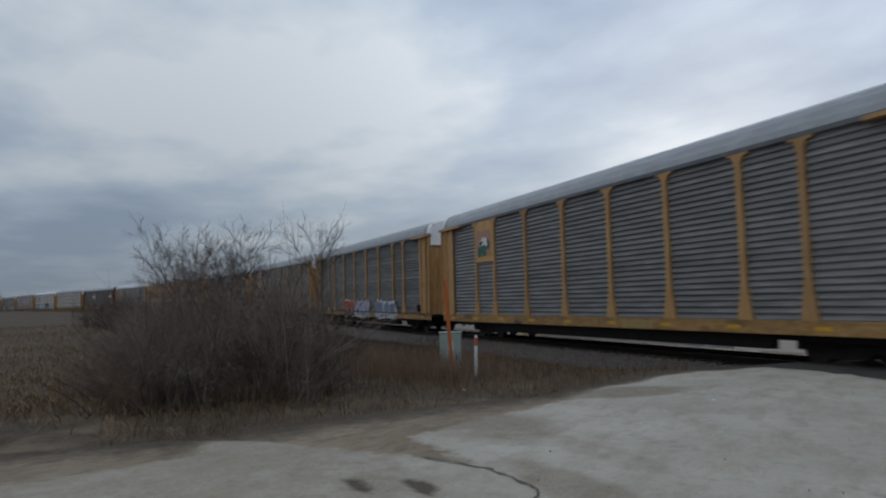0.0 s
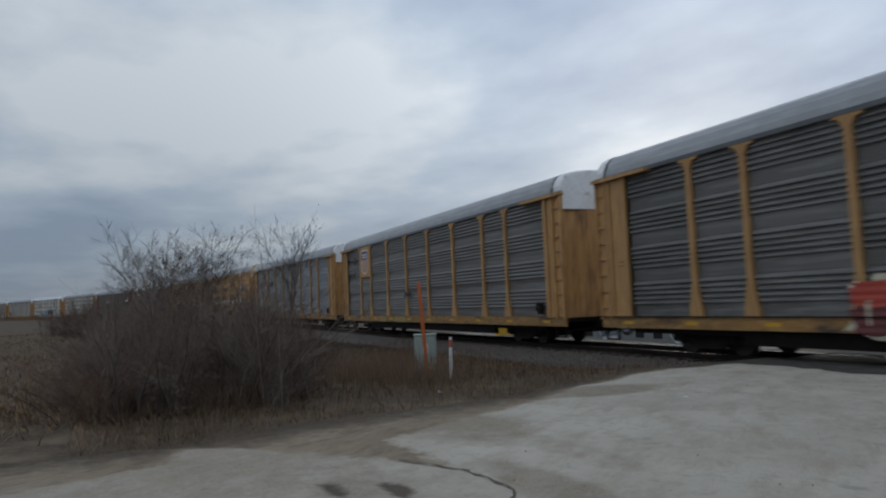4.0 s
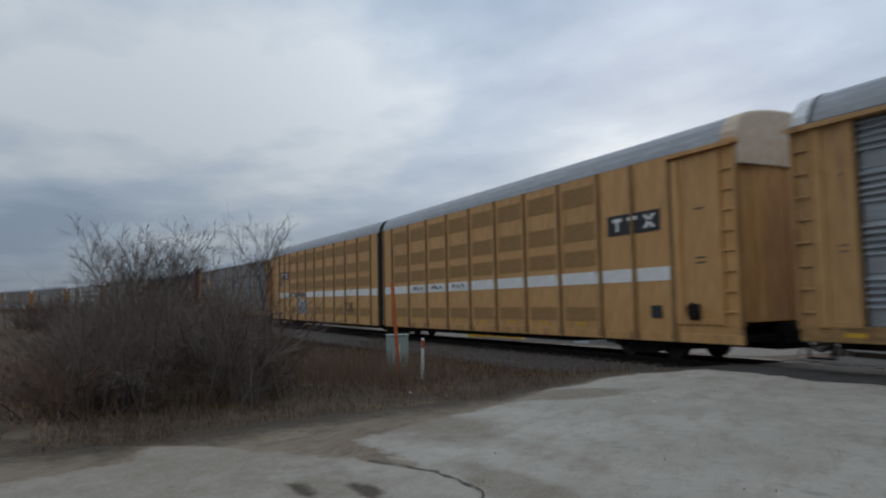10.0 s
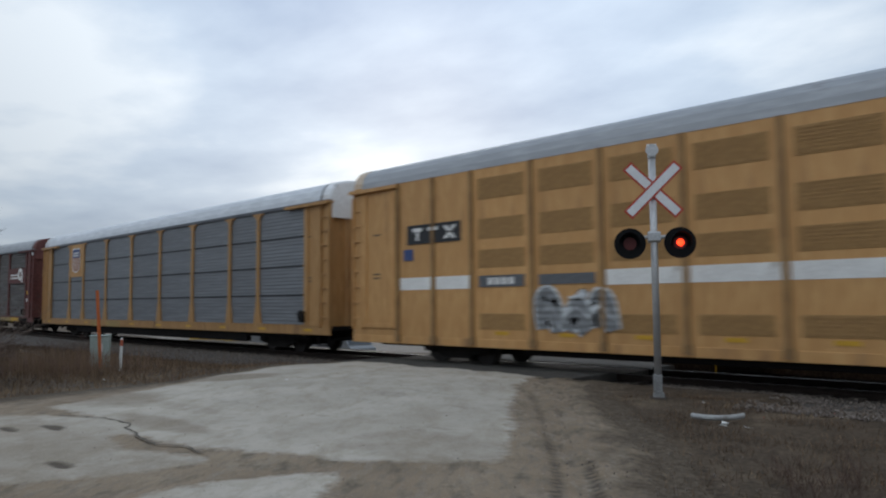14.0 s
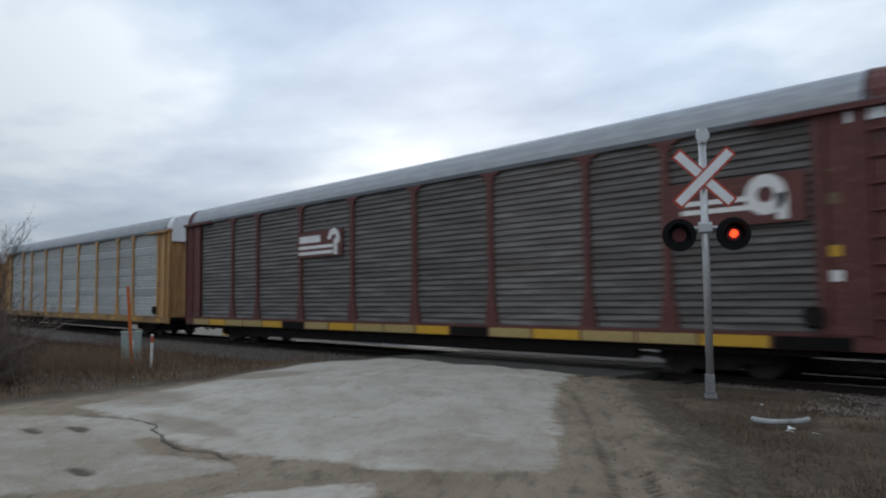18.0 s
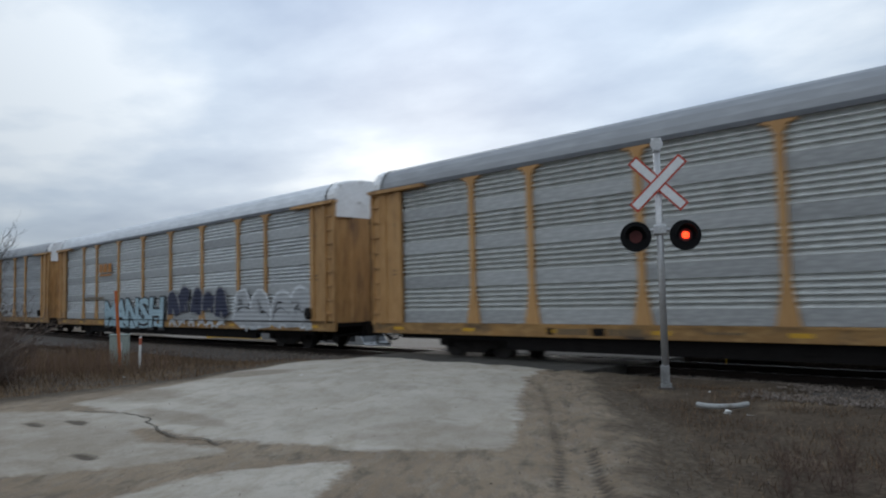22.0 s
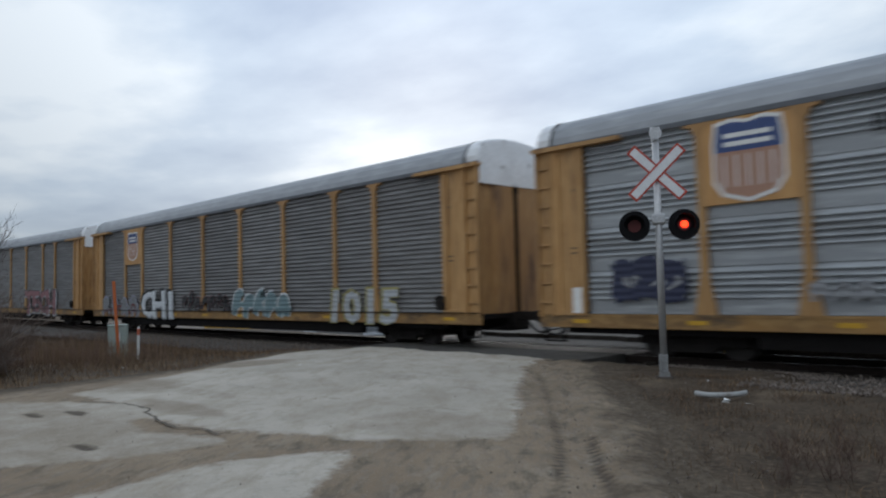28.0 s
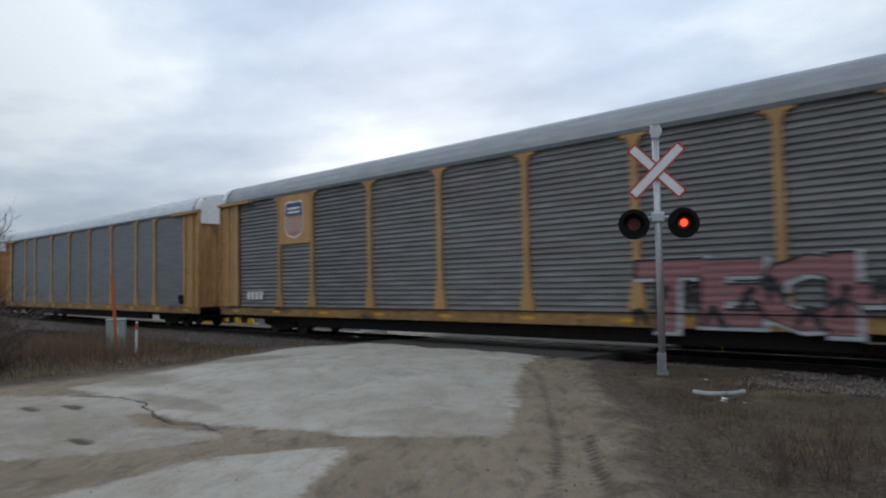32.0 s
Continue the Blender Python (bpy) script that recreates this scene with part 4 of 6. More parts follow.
def shape_mesh(rng, w, h, fat, material):
    """One abstract spray-painted shape: two thick bent bands that cross."""
    b = Build()
    a = Vector((rng.uniform(-0.35, -0.1) * w, 0, rng.uniform(-0.5, -0.3) * h))
    e = Vector((rng.uniform(0.1, 0.4) * w, 0, rng.choice((-0.45, 0.45)) * h))
    tops = [Vector((rng.uniform(-0.4, 0.2) * w, 0, 0.8 * h)), Vector((rng.uniform(-0.2, 0.5) * w, 0, rng.uniform(-0.3, 0.7) * h))]
    mid = Vector((rng.uniform(-0.4, 0.0) * w, 0, rng.uniform(-0.1, 0.2) * h))
    for k, q in enumerate(((a, tops[0], tops[1], e), (mid, mid + Vector((0.3 * w, 0, rng.uniform(-0.3, 0.5) * h)), e * 0.5, Vector((rng.uniform(0.2, 0.5) * w, 0, rng.uniform(-0.5, 0.1) * h))))):
        line = [q[0] * (1 - t) ** 3 + q[1] * 3 * t * (1 - t) ** 2 + q[2] * 3 * t * t * (1 - t) + q[3] * t ** 3 for t in [i / 14 for i in range(15)]]
        base = len(b.v)
        for i, p in enumerate(line):
            d = line[min(i + 1, 14)] - line[max(i - 1, 0)]
            d = d.normalized() if d.length > 1e-6 else Vector((1, 0, 0))
            u = Vector((-d.z, 0, d.x)) * fat * (0.8 + 0.4 * math.sin(math.pi * i / 14 + 2 * k))
            b.v += [(p.x - u.x, -0.002 * k, p.z - u.z), (p.x + u.x, -0.002 * k, p.z + u.z)]
            if i:
                j = base + 2 * i
                b.f.append((j - 2, j - 1, j + 1, j))
    return b.mesh("graffiti_shape", material)


def tag(car, seed, x0, x1, z0, z1, n, fill, rim, words_, fat=0.2):
    """A row of n spray-painted shapes from x0 to x1, each with a rim."""
    w, h = (x1 - x0) / n, z1 - z0
    for i in range(n):
        s = random.Random(seed * 50 + i).uniform(0.85, 1.12)
        pos = pose(x0 + w * (i + 0.5), -1.616 - 0.003 * (i % 3), (z0 + z1) / 2)
        r = part("graffiti_shape", shape_mesh(random.Random(seed * 91 + i), w * 1.25, h * 0.8 * s, fat * 1.28, GP[rim]), car, words_, pos)
        part("graffiti_face", shape_mesh(random.Random(seed * 91 + i), w * 1.25, h * 0.8 * s, fat, GP[fill]), r, at=pose(0, -0.006, 0))


def lettering(car, text, x0, x1, z0, z1, layers, slant=0.1, wave=0.12, seed=1):
    """Sprayed letters filling the field, each leaning and lifted a little of its own; layers of (paint, fatness, shift, words), back to front."""
    n = len(text)
    for q, (col, fat, shift, label) in enumerate(layers):
        rng_ = random.Random(seed)
        for i, ch in enumerate(text):
            me = words(ch, 1.0, GP[col], 0.003, 0.0)
            co = [v.co for v in me.vertices]
            wx, wz = max(p.x for p in co) - min(p.x for p in co), max(p.z for p in co) - min(p.z for p in co)
            me = words(ch, 1.0, GP[col], 0.003, fat)
            cell, tall = (x1 - x0) / n, (z1 - z0) * rng_.uniform(1 - wave, 1.0)
            kx, kz, lean = cell * 1.0 / max(wx, 0.52), tall / wz, slant + rng_.uniform(-0.15, 0.15)
            me.transform(Matrix(((kx, 0, lean, 0), (0, 1, 0, 0), (0, rng_.uniform(-0.04, 0.04), kz, 0), (0, 0, 0, 1))))
            part("graffiti_letter", me, car, label, pose(x0 + cell * (i + 0.5) + shift, -1.614 - 0.007 * q - 0.0015 * (i % 2), z0 + tall / 2 + rng_.uniform(0, z1 - z0 - tall) - shift * 0.5))


def sill_seam(car, half):
    """The dark open joint between the side sheets and the sill."""
    part("sill_seam", Build().box(-half, half, -0.004, 0.02, -0.014, 0.014).mesh("sill_seam", UNDER), car, "dark joint above the sill", pose(0, -1.648, 0.875))


def cloud_patch(seed, w, h, material):
    """A painted ground of lobed outline behind lettering, facing -y."""
    b = Build()
    rng = random.Random(seed)
    n = 40
    ph = [rng.uniform(0, 6.3) for _ in range(3)]
    for i in range(n):
        a = 2 * math.pi * i / n
        k = 1 + 0.10 * math.sin(7 * a + ph[0]) + 0.07 * math.sin(11 * a + ph[1])
        e = 0.35
        cx, cz = math.copysign(abs(math.cos(a)) ** e, math.cos(a)), math.copysign(abs(math.sin(a)) ** e, math.sin(a))
        b.v.append((w / 2 * cx * k, 0, h / 2 * cz * k))
    b.f.append(tuple(range(n)))
    return b.mesh("paint_ground", material)


def spray(name, colour):
    """Sprayed paint over the ridged sheet."""
    m = mat(name, colour, 0.65, scale=2.0, spot=tuple(0.5 * v + 0.06 for v in colour), spot_amt=0.12, spot_scale=3.0)
    nt = m.node_tree
    tc, wv, bp = nt.nodes.new("ShaderNodeTexCoord"), nt.nodes.new("ShaderNodeTexWave"), nt.nodes.new("ShaderNodeBump")
    wv.bands_direction = "Z"
    wv.inputs["Scale"].default_value = 2.0
    bp.inputs["Strength"].default_value, bp.inputs["Distance"].default_value = 0.3, 0.04
    nt.links.new(tc.outputs["Object"], wv.inputs["Vector"])
    nt.links.new(wv.outputs["Fac"], bp.inputs["Height"])
    nt.links.new(bp.outputs[0], nt.nodes["Principled BSDF"].inputs["Normal"])
    return m


GP = {k: spray("spray_paint_" + k, c) for k, c in {
    "white": (0.64, 0.66, 0.67), "pale_blue": (0.36, 0.50, 0.56), "navy": (0.022, 0.026, 0.06), "black": (0.02, 0.02, 0.02), "pink": (0.27, 0.12, 0.125), "bare": (0.21, 0.215, 0.22), "cream": (0.48, 0.44, 0.33), "lilac": (0.33, 0.32, 0.42), "maroon": (0.13, 0.03, 0.03),
    "red": (0.40, 0.055, 0.035), "grey": (0.27, 0.27, 0.275), "silver": (0.42, 0.43, 0.44), "slate": (0.15, 0.175, 0.26), "teal": (0.17, 0.25, 0.26), "yellow": (0.30, 0.26, 0.10), "orange": (0.42, 0.17, 0.03)}.items()}


def paint(car, name, me, x, z, label, off=0.0):
    return part(name, me, car, label, pose(x, -1.612 - off, z))


def shield(car, x, z, big, stripes=True):
    """A road emblem drawn as plain shapes: blue head, faded stripes, pale rim."""
    w = 0.62 * big

    def outline(k, z0, z1):
        pts = [(-0.92, 1.0), (-0.45, 1.08), (0, 1.0), (0.45, 1.08), (0.92, 1.0), (1.0, 0.45), (1.0, -0.6), (0.75, -0.95), (0, -1.15), (-0.75, -0.95), (-1.0, -0.6), (-1.0, 0.45)]
        b = Build()
        b.v = [(px * w * k, 0, max(z0, min(z1, pz)) * w * 1.05 * k) for px, pz in pts]
        b.f = [tuple(range(len(pts)))]
        return b
    paint(car, "emblem_rim", outline(1.1, -2, 2).mesh("emblem_rim", WHITE), x, z, "pale emblem rim", 0.004)
    paint(car, "emblem_field", outline(1.0, -2, 2).mesh("emblem_field", EMBR), x, z, "faded red striped emblem field", 0.008)
    paint(car, "emblem_head", outline(1.0, 0.22, 2).mesh("emblem_head", EMBB), x, z, "blue emblem head", 0.012)
    for dz in (0.72, 0.46):
        paint(car, "emblem_bar", Build().box(-w * 0.72, w * 0.72, 0, 0.003, (dz - 0.07) * w, (dz + 0.07) * w).mesh("emblem_bar", WHITE), x, z, "pale bar", 0.016)
    if stripes:
        for i in range(-2, 3):
            paint(car, "emblem_stripe", Build().box(i * w * 0.36 - 0.017 * big, i * w * 0.36 + 0.017 * big, 0, 0.003, -0.85 * w, 0.12 * w).mesh("emblem_stripe", WHITE), x, z, "pale stripe", 0.013)


def autorack(L, paint_m, panel_m, roof_m, cap_m, ridges, label, key, seams=False, end=END):
    """A covered car carrier, its origin on the rails under its middle; +x is the way it runs."""
    car = thing("autorack_car", label, "railway car", "cars of the freight train")
    k = 1.0
    half = (L - 2.0) / 2
    g = (2 * half - 2 * end) / sum(BAYS)
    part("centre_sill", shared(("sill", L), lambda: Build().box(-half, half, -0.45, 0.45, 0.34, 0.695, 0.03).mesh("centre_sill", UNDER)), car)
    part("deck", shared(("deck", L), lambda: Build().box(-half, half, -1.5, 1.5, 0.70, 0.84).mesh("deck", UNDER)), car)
    # black skirts added below the sill, standing in for the shade under the car
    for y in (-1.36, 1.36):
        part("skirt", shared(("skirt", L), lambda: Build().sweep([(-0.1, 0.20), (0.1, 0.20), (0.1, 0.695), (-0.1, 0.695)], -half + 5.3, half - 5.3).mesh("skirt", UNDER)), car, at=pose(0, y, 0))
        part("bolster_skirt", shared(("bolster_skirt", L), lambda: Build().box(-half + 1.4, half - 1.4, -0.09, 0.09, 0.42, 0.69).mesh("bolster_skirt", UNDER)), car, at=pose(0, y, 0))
    side = shared(("side", L, key), lambda: Build().box(-half, half, -0.03, 0.03, 0.555, 0.86, 0.008).box(-half, half, -0.042, 0.0, 0.82, 0.875).mesh("side_sill", SILLP[key]))
    for y, a in ((-1.57, 0), (1.57, 180)):
        part("side_sill", side, car, at=pose(0, y, 0, 0, 0, a))
    chord = shared(("chord", L), lambda: Build().box(-half, half, -0.05, 0.04, 4.88, 5.0, 0.01).mesh("top_chord", CHORD))
    for y, a in ((-1.56, 0), (1.56, 180)):
        part("top_chord", chord, car, at=pose(0, y, 0, 0, 0, a))
    part("roof", shared(("roof", L, roof_m.name), lambda: Build().sweep(ROOF_PROF + [(1.55, 4.95), (-1.55, 4.95)], -half + 0.42, half - 0.42).mesh("roof", roof_m)), car)
    flip = Matrix.Diagonal((-1, 1, 1, 1))
    for sx in (-1, 1):
        a = 0 if sx > 0 else 180
        turn = Matrix() if sx > 0 else flip
        part("end_cap", shared(("cap", cap_m.name), lambda: cap_mesh(cap_m)), car, "dark red roof hood" if cap_m is MAR else "white upright roof hood", pose(sx * (half - 0.75), 0, 0, 0, 0, a))
        part("cap_strap", shared("strap", lambda: strap_mesh()), car, "black strap round the roof end", pose(sx * (half - 0.47), 0, 0))
        part("end_door", shared(("door", key), lambda: end_door_mesh(paint_m)), car, at=pose(sx * (half - 0.08), 0, 0, 0, 0, a))
        part("door_seam", shared("dseam", lambda: Build().box(-0.02, 0.085, -0.07, 0.07, 0.86, 4.5).box(0.06, 0.10, -0.10, 0.10, 4.2, 4.36).mesh("door_seam", UNDER)), car, "dark seam between the end doors",
             pose(sx * (half - 0.08), 0, 0, 0, 0, a))
        for y in (-1, 1):
            m = pose(sx * (half - end * k / 2), y * 1.57, 0, 0, 0, 0) @ (turn if y < 0 else Matrix.Diagonal((sx, -1, 1, 1)))
            part("end_panel", shared(("endp", key, end), lambda: end_panel_mesh(paint_m, end)), car, at=m)
            if y < 0:
                for px in (-end / 2 + 0.12, end / 2 - 0.58):
                    part("pilaster", shared(("pil", key), lambda: pilaster_mesh(paint_m)), car, at=m @ pose(px, 0, 0))
        ladder_corner(car, half, sx, key, paint_m)
        part("corner_bracket", shared(("brk", key), lambda: Build().sweep([(-1.45, 4.84), (0.98, 4.84), (1.06, 4.88), (1.06, 4.95), (-1.45, 4.93)], -1.74, -1.50, axis=1)
                                      .mesh("corner_bracket", paint_m)), car, at=pose(sx * (half - 1.0), 0, 0) @ turn)
        part("data_stencil", shared(("sten", key), lambda: Build().box(-0.16, 0.16, -0.004, 0, 0.0, 0.05).mesh("data_stencil", STENC)), car, "faint stencilled data bar", pose(sx * (half - 1.15 * k), -1.594, 2.3))
        part("data_stencil", CACHE[("sten", key)], car, "faint stencilled data bar", pose(sx * (half - 1.15 * k), -1.594, 2.42))
        part("data_stencil", CACHE[("sten", key)], car, "faint stencilled data bar", pose(sx * (half - 1.2 * k), -1.594, 3.8))
        truck_parts(car, sx * (half - 3.7))
        part("coupler", shared("coupler", lambda: Build().box(0.0, 0.86, -0.12, 0.12, 0.62, 0.86, 0.03).box(0.74, 1.0, -0.17, 0.17, 0.58, 0.90, 0.04)
                               .box(-0.3, 0.1, -0.3, 0.3, 0.4, 0.86).mesh("coupler", TRUCK)), car, at=pose(sx * half, 0, 0, 0, 0, a))
        part("air_hose", shared("hose", lambda: hose_mesh()), car, "sagging rubber air hose", pose(sx * half, 0.35 * sx, 0, 0, 0, a))
        part("uncoupling_lever", shared("lever", lambda: Build().cyl((0.05, -1.5, 0.42), (0.05, -0.2, 0.5), 0.018, 6).cyl((0.05, -1.5, 0.42), (0.12, -1.6, 0.22), 0.018, 6)
                                        .box(-0.7, -0.1, -1.57, -1.5, 0.20, 0.24).box(-0.7, -0.66, -1.57, -1.5, 0.22, 0.5).box(-0.14, -0.10, -1.57, -1.5, 0.22, 0.5).mesh("uncoupling_lever", UNDER)),
             car, "black lever and sill step", pose(sx * half, 0, 0) @ turn)
        if sx > 0:
            part("brake_wheel", shared("brakew", lambda: brake_mesh()), car, "dark brake wheel on a grimy bracket", pose(half - 1.45, -1.62, 1.18))
    x = -half + end * k
    for i, w in enumerate(BAYS):
        w *= g
        for y, a in ((-1.545, 0), (1.545, 180)):
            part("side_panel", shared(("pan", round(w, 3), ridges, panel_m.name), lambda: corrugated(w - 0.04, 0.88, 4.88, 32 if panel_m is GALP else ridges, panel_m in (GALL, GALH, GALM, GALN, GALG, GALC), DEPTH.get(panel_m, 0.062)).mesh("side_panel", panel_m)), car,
                 at=pose(x + w / 2, y, 0, 0, 0, a))
        # plain strips between the ridge groups, their shade painted in by BAND
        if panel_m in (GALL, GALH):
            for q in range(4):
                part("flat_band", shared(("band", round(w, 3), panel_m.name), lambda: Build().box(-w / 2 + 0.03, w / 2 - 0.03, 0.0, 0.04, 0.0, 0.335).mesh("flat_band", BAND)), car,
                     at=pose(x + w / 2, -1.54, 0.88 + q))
        if seams:
            for z in (1.88, 2.88, 3.88):
                part("seam", shared(("seam", round(w, 3)), lambda: Build().box(-w / 2 + 0.1, w / 2 - 0.1, 0, 0.02, -0.03, 0.03).mesh("seam", DARKP)), car, at=pose(x + w / 2, -1.562, z))
        if i:
            for y, a in ((-1.53, 0), (1.53, 180)):
                part("post", shared(("post", key), lambda: post_mesh(paint_m)), car, at=pose(x, y, 0, 0, 0, a))
        x += w
    for i in range(0 if key == "m" else 10):
        part("reflector", shared("refl", lambda: Build().box(-0.22, 0.22, -0.004, 0, 0.0, 0.09).mesh("reflector", REFL)), car, at=pose(-half + 1.2 + i * (2 * half - 2.4) / 9, -1.604, 0.66))
    car["half"] = half
    return car, half, k


DEPTH = {GALP: 0.007, GAL: 0.047, GALB: 0.038, GALG: 0.05, GALC: 0.06, GALL: 0.075, GALH: 0.075, GALM: 0.07, GALN: 0.07}
SILLP = {"y": YELS, "t": YEL3, "m": MAR}


def strap_mesh():
    b = Build()
    for s in (1.0,):
        pr = ROOF_PROF
        n = len(pr)
        for x in (-0.035, 0.035):
            b.v += [(x, y * 1.012, 4.98 + (z - 4.98) * 1.012 + 0.008) for y, z in pr]
        b.f += [(i, i + 1, n + i + 1, n + i) for i in range(n - 1)]
    return b.mesh("cap_strap", DARKP)


def end_panel_mesh(m, w=END):
    """The plain recessed sheet beside a car's end."""
    return Build().box(-w / 2 + 0.02, w / 2 - 0.45, -0.022, 0.03, 0.84, 4.9, 0.006).box(-w / 2 + 0.2, w / 2 - 0.62, -0.05, 0.0, 0.84, 0.98, 0.01).mesh("end_panel", m)


def pilaster_mesh(m):
    return Build().box(-0.11, 0.11, -0.07, 0.0, 0.84, 4.9, 0.014).mesh("pilaster", m)


def hose_mesh():
    b = Build()
    pts = [Vector((t * 1.0, 0.0, 0.62 - 0.36 * math.sin(math.pi * t))) for t in [i / 8 for i in range(9)]]
    for p, q in zip(pts, pts[1:]):
        b.cyl(p, q, 0.03, 6)
    return b.mesh("air_hose", BLACK)


def number_bars(car, x, z, n, m, w=0.16, h=0.26, gap=0.08):
    for i in range(n):
        part("lettering_bar", shared(("nb", m.name, w, h), lambda: Build().box(-w / 2, w / 2, -0.004, 0, -h / 2, h / 2).mesh("lettering_bar", m)), car, at=pose(x + i * (w + gap), -1.612, z))


def plate(car, x, z, w, h, m, label):
    paint(car, "panel_plate", Build().box(-w / 2, w / 2, -0.002, 0.05, -h / 2, h / 2).mesh("panel_plate", m), x, z, label)


def emblem_plate(car, half, k, end=END):
    """The tan sheet over the narrow bay, where an emblem is painted."""
    g = (2 * half - 2 * end) / sum(BAYS)
    x = -half + end * k + (BAYS[0] + BAYS[1] / 2) * g
    part("emblem_plate", Build().box(-BAYS[1] * g / 2, BAYS[1] * g / 2, -0.03, 0.03, 3.12, 4.88, 0.008).mesh("emblem_plate", YEL2), car, "tan painted emblem sheet", pose(x, -1.565, 0))
    return x


S_A = -11.0
CARS = []


def travel(t):
    """How far the train has run at t: steady, gaining a little speed between 10 and 14 s, steady again."""
    u = max(0.0, min(4.0, t - 10.0))
    return 10.55 * min(t, 10.0) + 10.55 * u + 0.65 / 8 * u * u + 11.2 * max(0.0, t - 14.0)


# the moments at which the couplings behind the cars pass S_A
PASS = [2.06, 4.64, 7.27, 9.90, 12.05, 14.11, 16.76, 19.44, 22.15, 24.83, 27.56, 30.27, 33.0, 35.7, 38.4]
REAR = [travel(t) - travel(PASS[0]) for t in PASS]
LONG = [27.5] + [b - a for a, b in zip(REAR, REAR[1:])]


def add_car(pair, rear_offset):
    """Remember where a car's middle is: its rear coupling line passes S_A as the train runs."""
    car, half = pair[0], pair[1]
    CARS.append((car, rear_offset, half))
    return pair


# first car: dark panels, tan plate with a green and red emblem
c, h, k = add_car(autorack(LONG[0], YEL, GAL, ROOF, CAPW, 26, "long yellow and grey autorack car with corrugated side panels", "y"), REAR[0])
x = emblem_plate(c, h, k)
plate(c, x, 3.95, 1.35, 1.0, EMBR, "faded orange emblem field")
paint(c, "emblem_stroke", strokes(31, 0.9, 0.5, 4, 0.16, EMBG), x, 3.75, "green emblem shape", 0.006)
paint(c, "emblem_stroke", strokes(32, 0.7, 0.35, 4, 0.07, WHITE), x, 4.0, "white emblem shape", 0.010)
number_bars(c, 2.0, 0.69, 6, SILLC)

c, h, k = add_car(autorack(LONG[1], YEL, GALC, ROOF, CAPW, 26, "yellow and grey autorack car with red and white graffiti", "y"), REAR[1])
part("graffiti_ground", cloud_patch(41, 2.9, 1.15, GP["cream"]), c, "thin cream rim round the red letters", pose(-h + 9.65, -1.612, 1.05))
for dx in (0.0, 0.95, 1.9):
    part("graffiti_block", cloud_patch(42 + int(dx * 4), 0.93, 0.52, GP["red"]), c, "bright red upper half of a block letter", pose(-h + 8.7 + dx, -1.616, 1.30))
    part("graffiti_block", cloud_patch(52 + int(dx * 4), 0.95, 0.56, GP["maroon"]), c, "dark red lower half of a block letter", pose(-h + 8.7 + dx, -1.618, 0.82))
paint(c, "graffiti_stroke", strokes(57, 2.4, 0.5, 6, 0.035, GP["cream"]), -h + 9.65, 0.95, "thin cream strokes on the red letters", 0.012)
part("graffiti_ground", cloud_patch(43, 3.3, 1.1, GP["cream"]), c, "thin cream rim round the lilac letters", pose(-h + 12.95, -1.613, 1.03))
for dx, w_ in ((0.0, 1.15), (1.2, 1.2), (2.3, 0.75)):
    part("graffiti_block", cloud_patch(61 + int(dx * 4), w_, 1.0, GP["lilac"]), c, "pale lilac block letter", pose(-h + 11.95 + dx, -1.617, 1.02 + 0.05 * dx))
paint(c, "graffiti_stroke", strokes(58, 2.6, 0.6, 5, 0.05, GP["navy"]), -h + 12.9, 0.9, "navy strokes on the lilac letters", 0.014)
part("graffiti_ground", cloud_patch(45, 4.0, 1.05, GP["silver"]), c, "pale grey sprayed ground", pose(-h + 17.9, -1.612, 1.0))
for dx, w_ in ((0.0, 1.25), (1.35, 0.85), (2.45, 0.9)):
    part("graffiti_block", cloud_patch(75 + int(dx * 4), w_, 0.62, GP["slate"]), c, "slate blue block letter", pose(-h + 16.75 + dx, -1.617, 1.13))
paint(c, "graffiti_stroke", strokes(59, 3.6, 0.3, 5, 0.05, GP["white"]), -h + 17.9, 1.5, "white strokes over the letters", 0.014)
number_bars(c, -h + 17.2, 0.66, 4, UNDER, 0.12, 0.12, 0.18)
sill_seam(c, h)

c, h, k = add_car(autorack(LONG[2], YEL, GALG, ROOF, CAPW, 26, "yellow autorack car with grimy panels, slogan and shield emblem", "y", False, 1.1), REAR[2])
x = emblem_plate(c, h, k, 1.1)
shield(c, x, 4.02, 0.9)
for s, z in (("We will", 4.15), ("deliver", 3.35)):
    paint(c, "slogan", words(s, 0.62, DARKP), -h + 2.05, z, "dark slogan lettering", 0.004)
number_bars(c, -h + 7.2, 0.69, 4, SILLC, 0.2, 0.28)
number_bars(c, -h + 9.6, 0.69, 6, SILLC, 0.2, 0.28)
paint(c, "graffiti", strokes(47, 1.0, 0.3, 5, 0.05, GP["black"]), -h + 11.5, 1.9, "black scribble", 0.004)

c, h, k = add_car(autorack(LONG[3], YEL, GALM, ROOF, CAPW, 26, "yellow autorack car with pale galvanised side panels", "y"), REAR[3])
number_bars(c, -h + 6.0, 3.55, 9, DARKP, 0.16, 0.2, 0.1)
number_bars(c, -h + 6.6, 0.69, 6, SILLC, 0.16, 0.24)


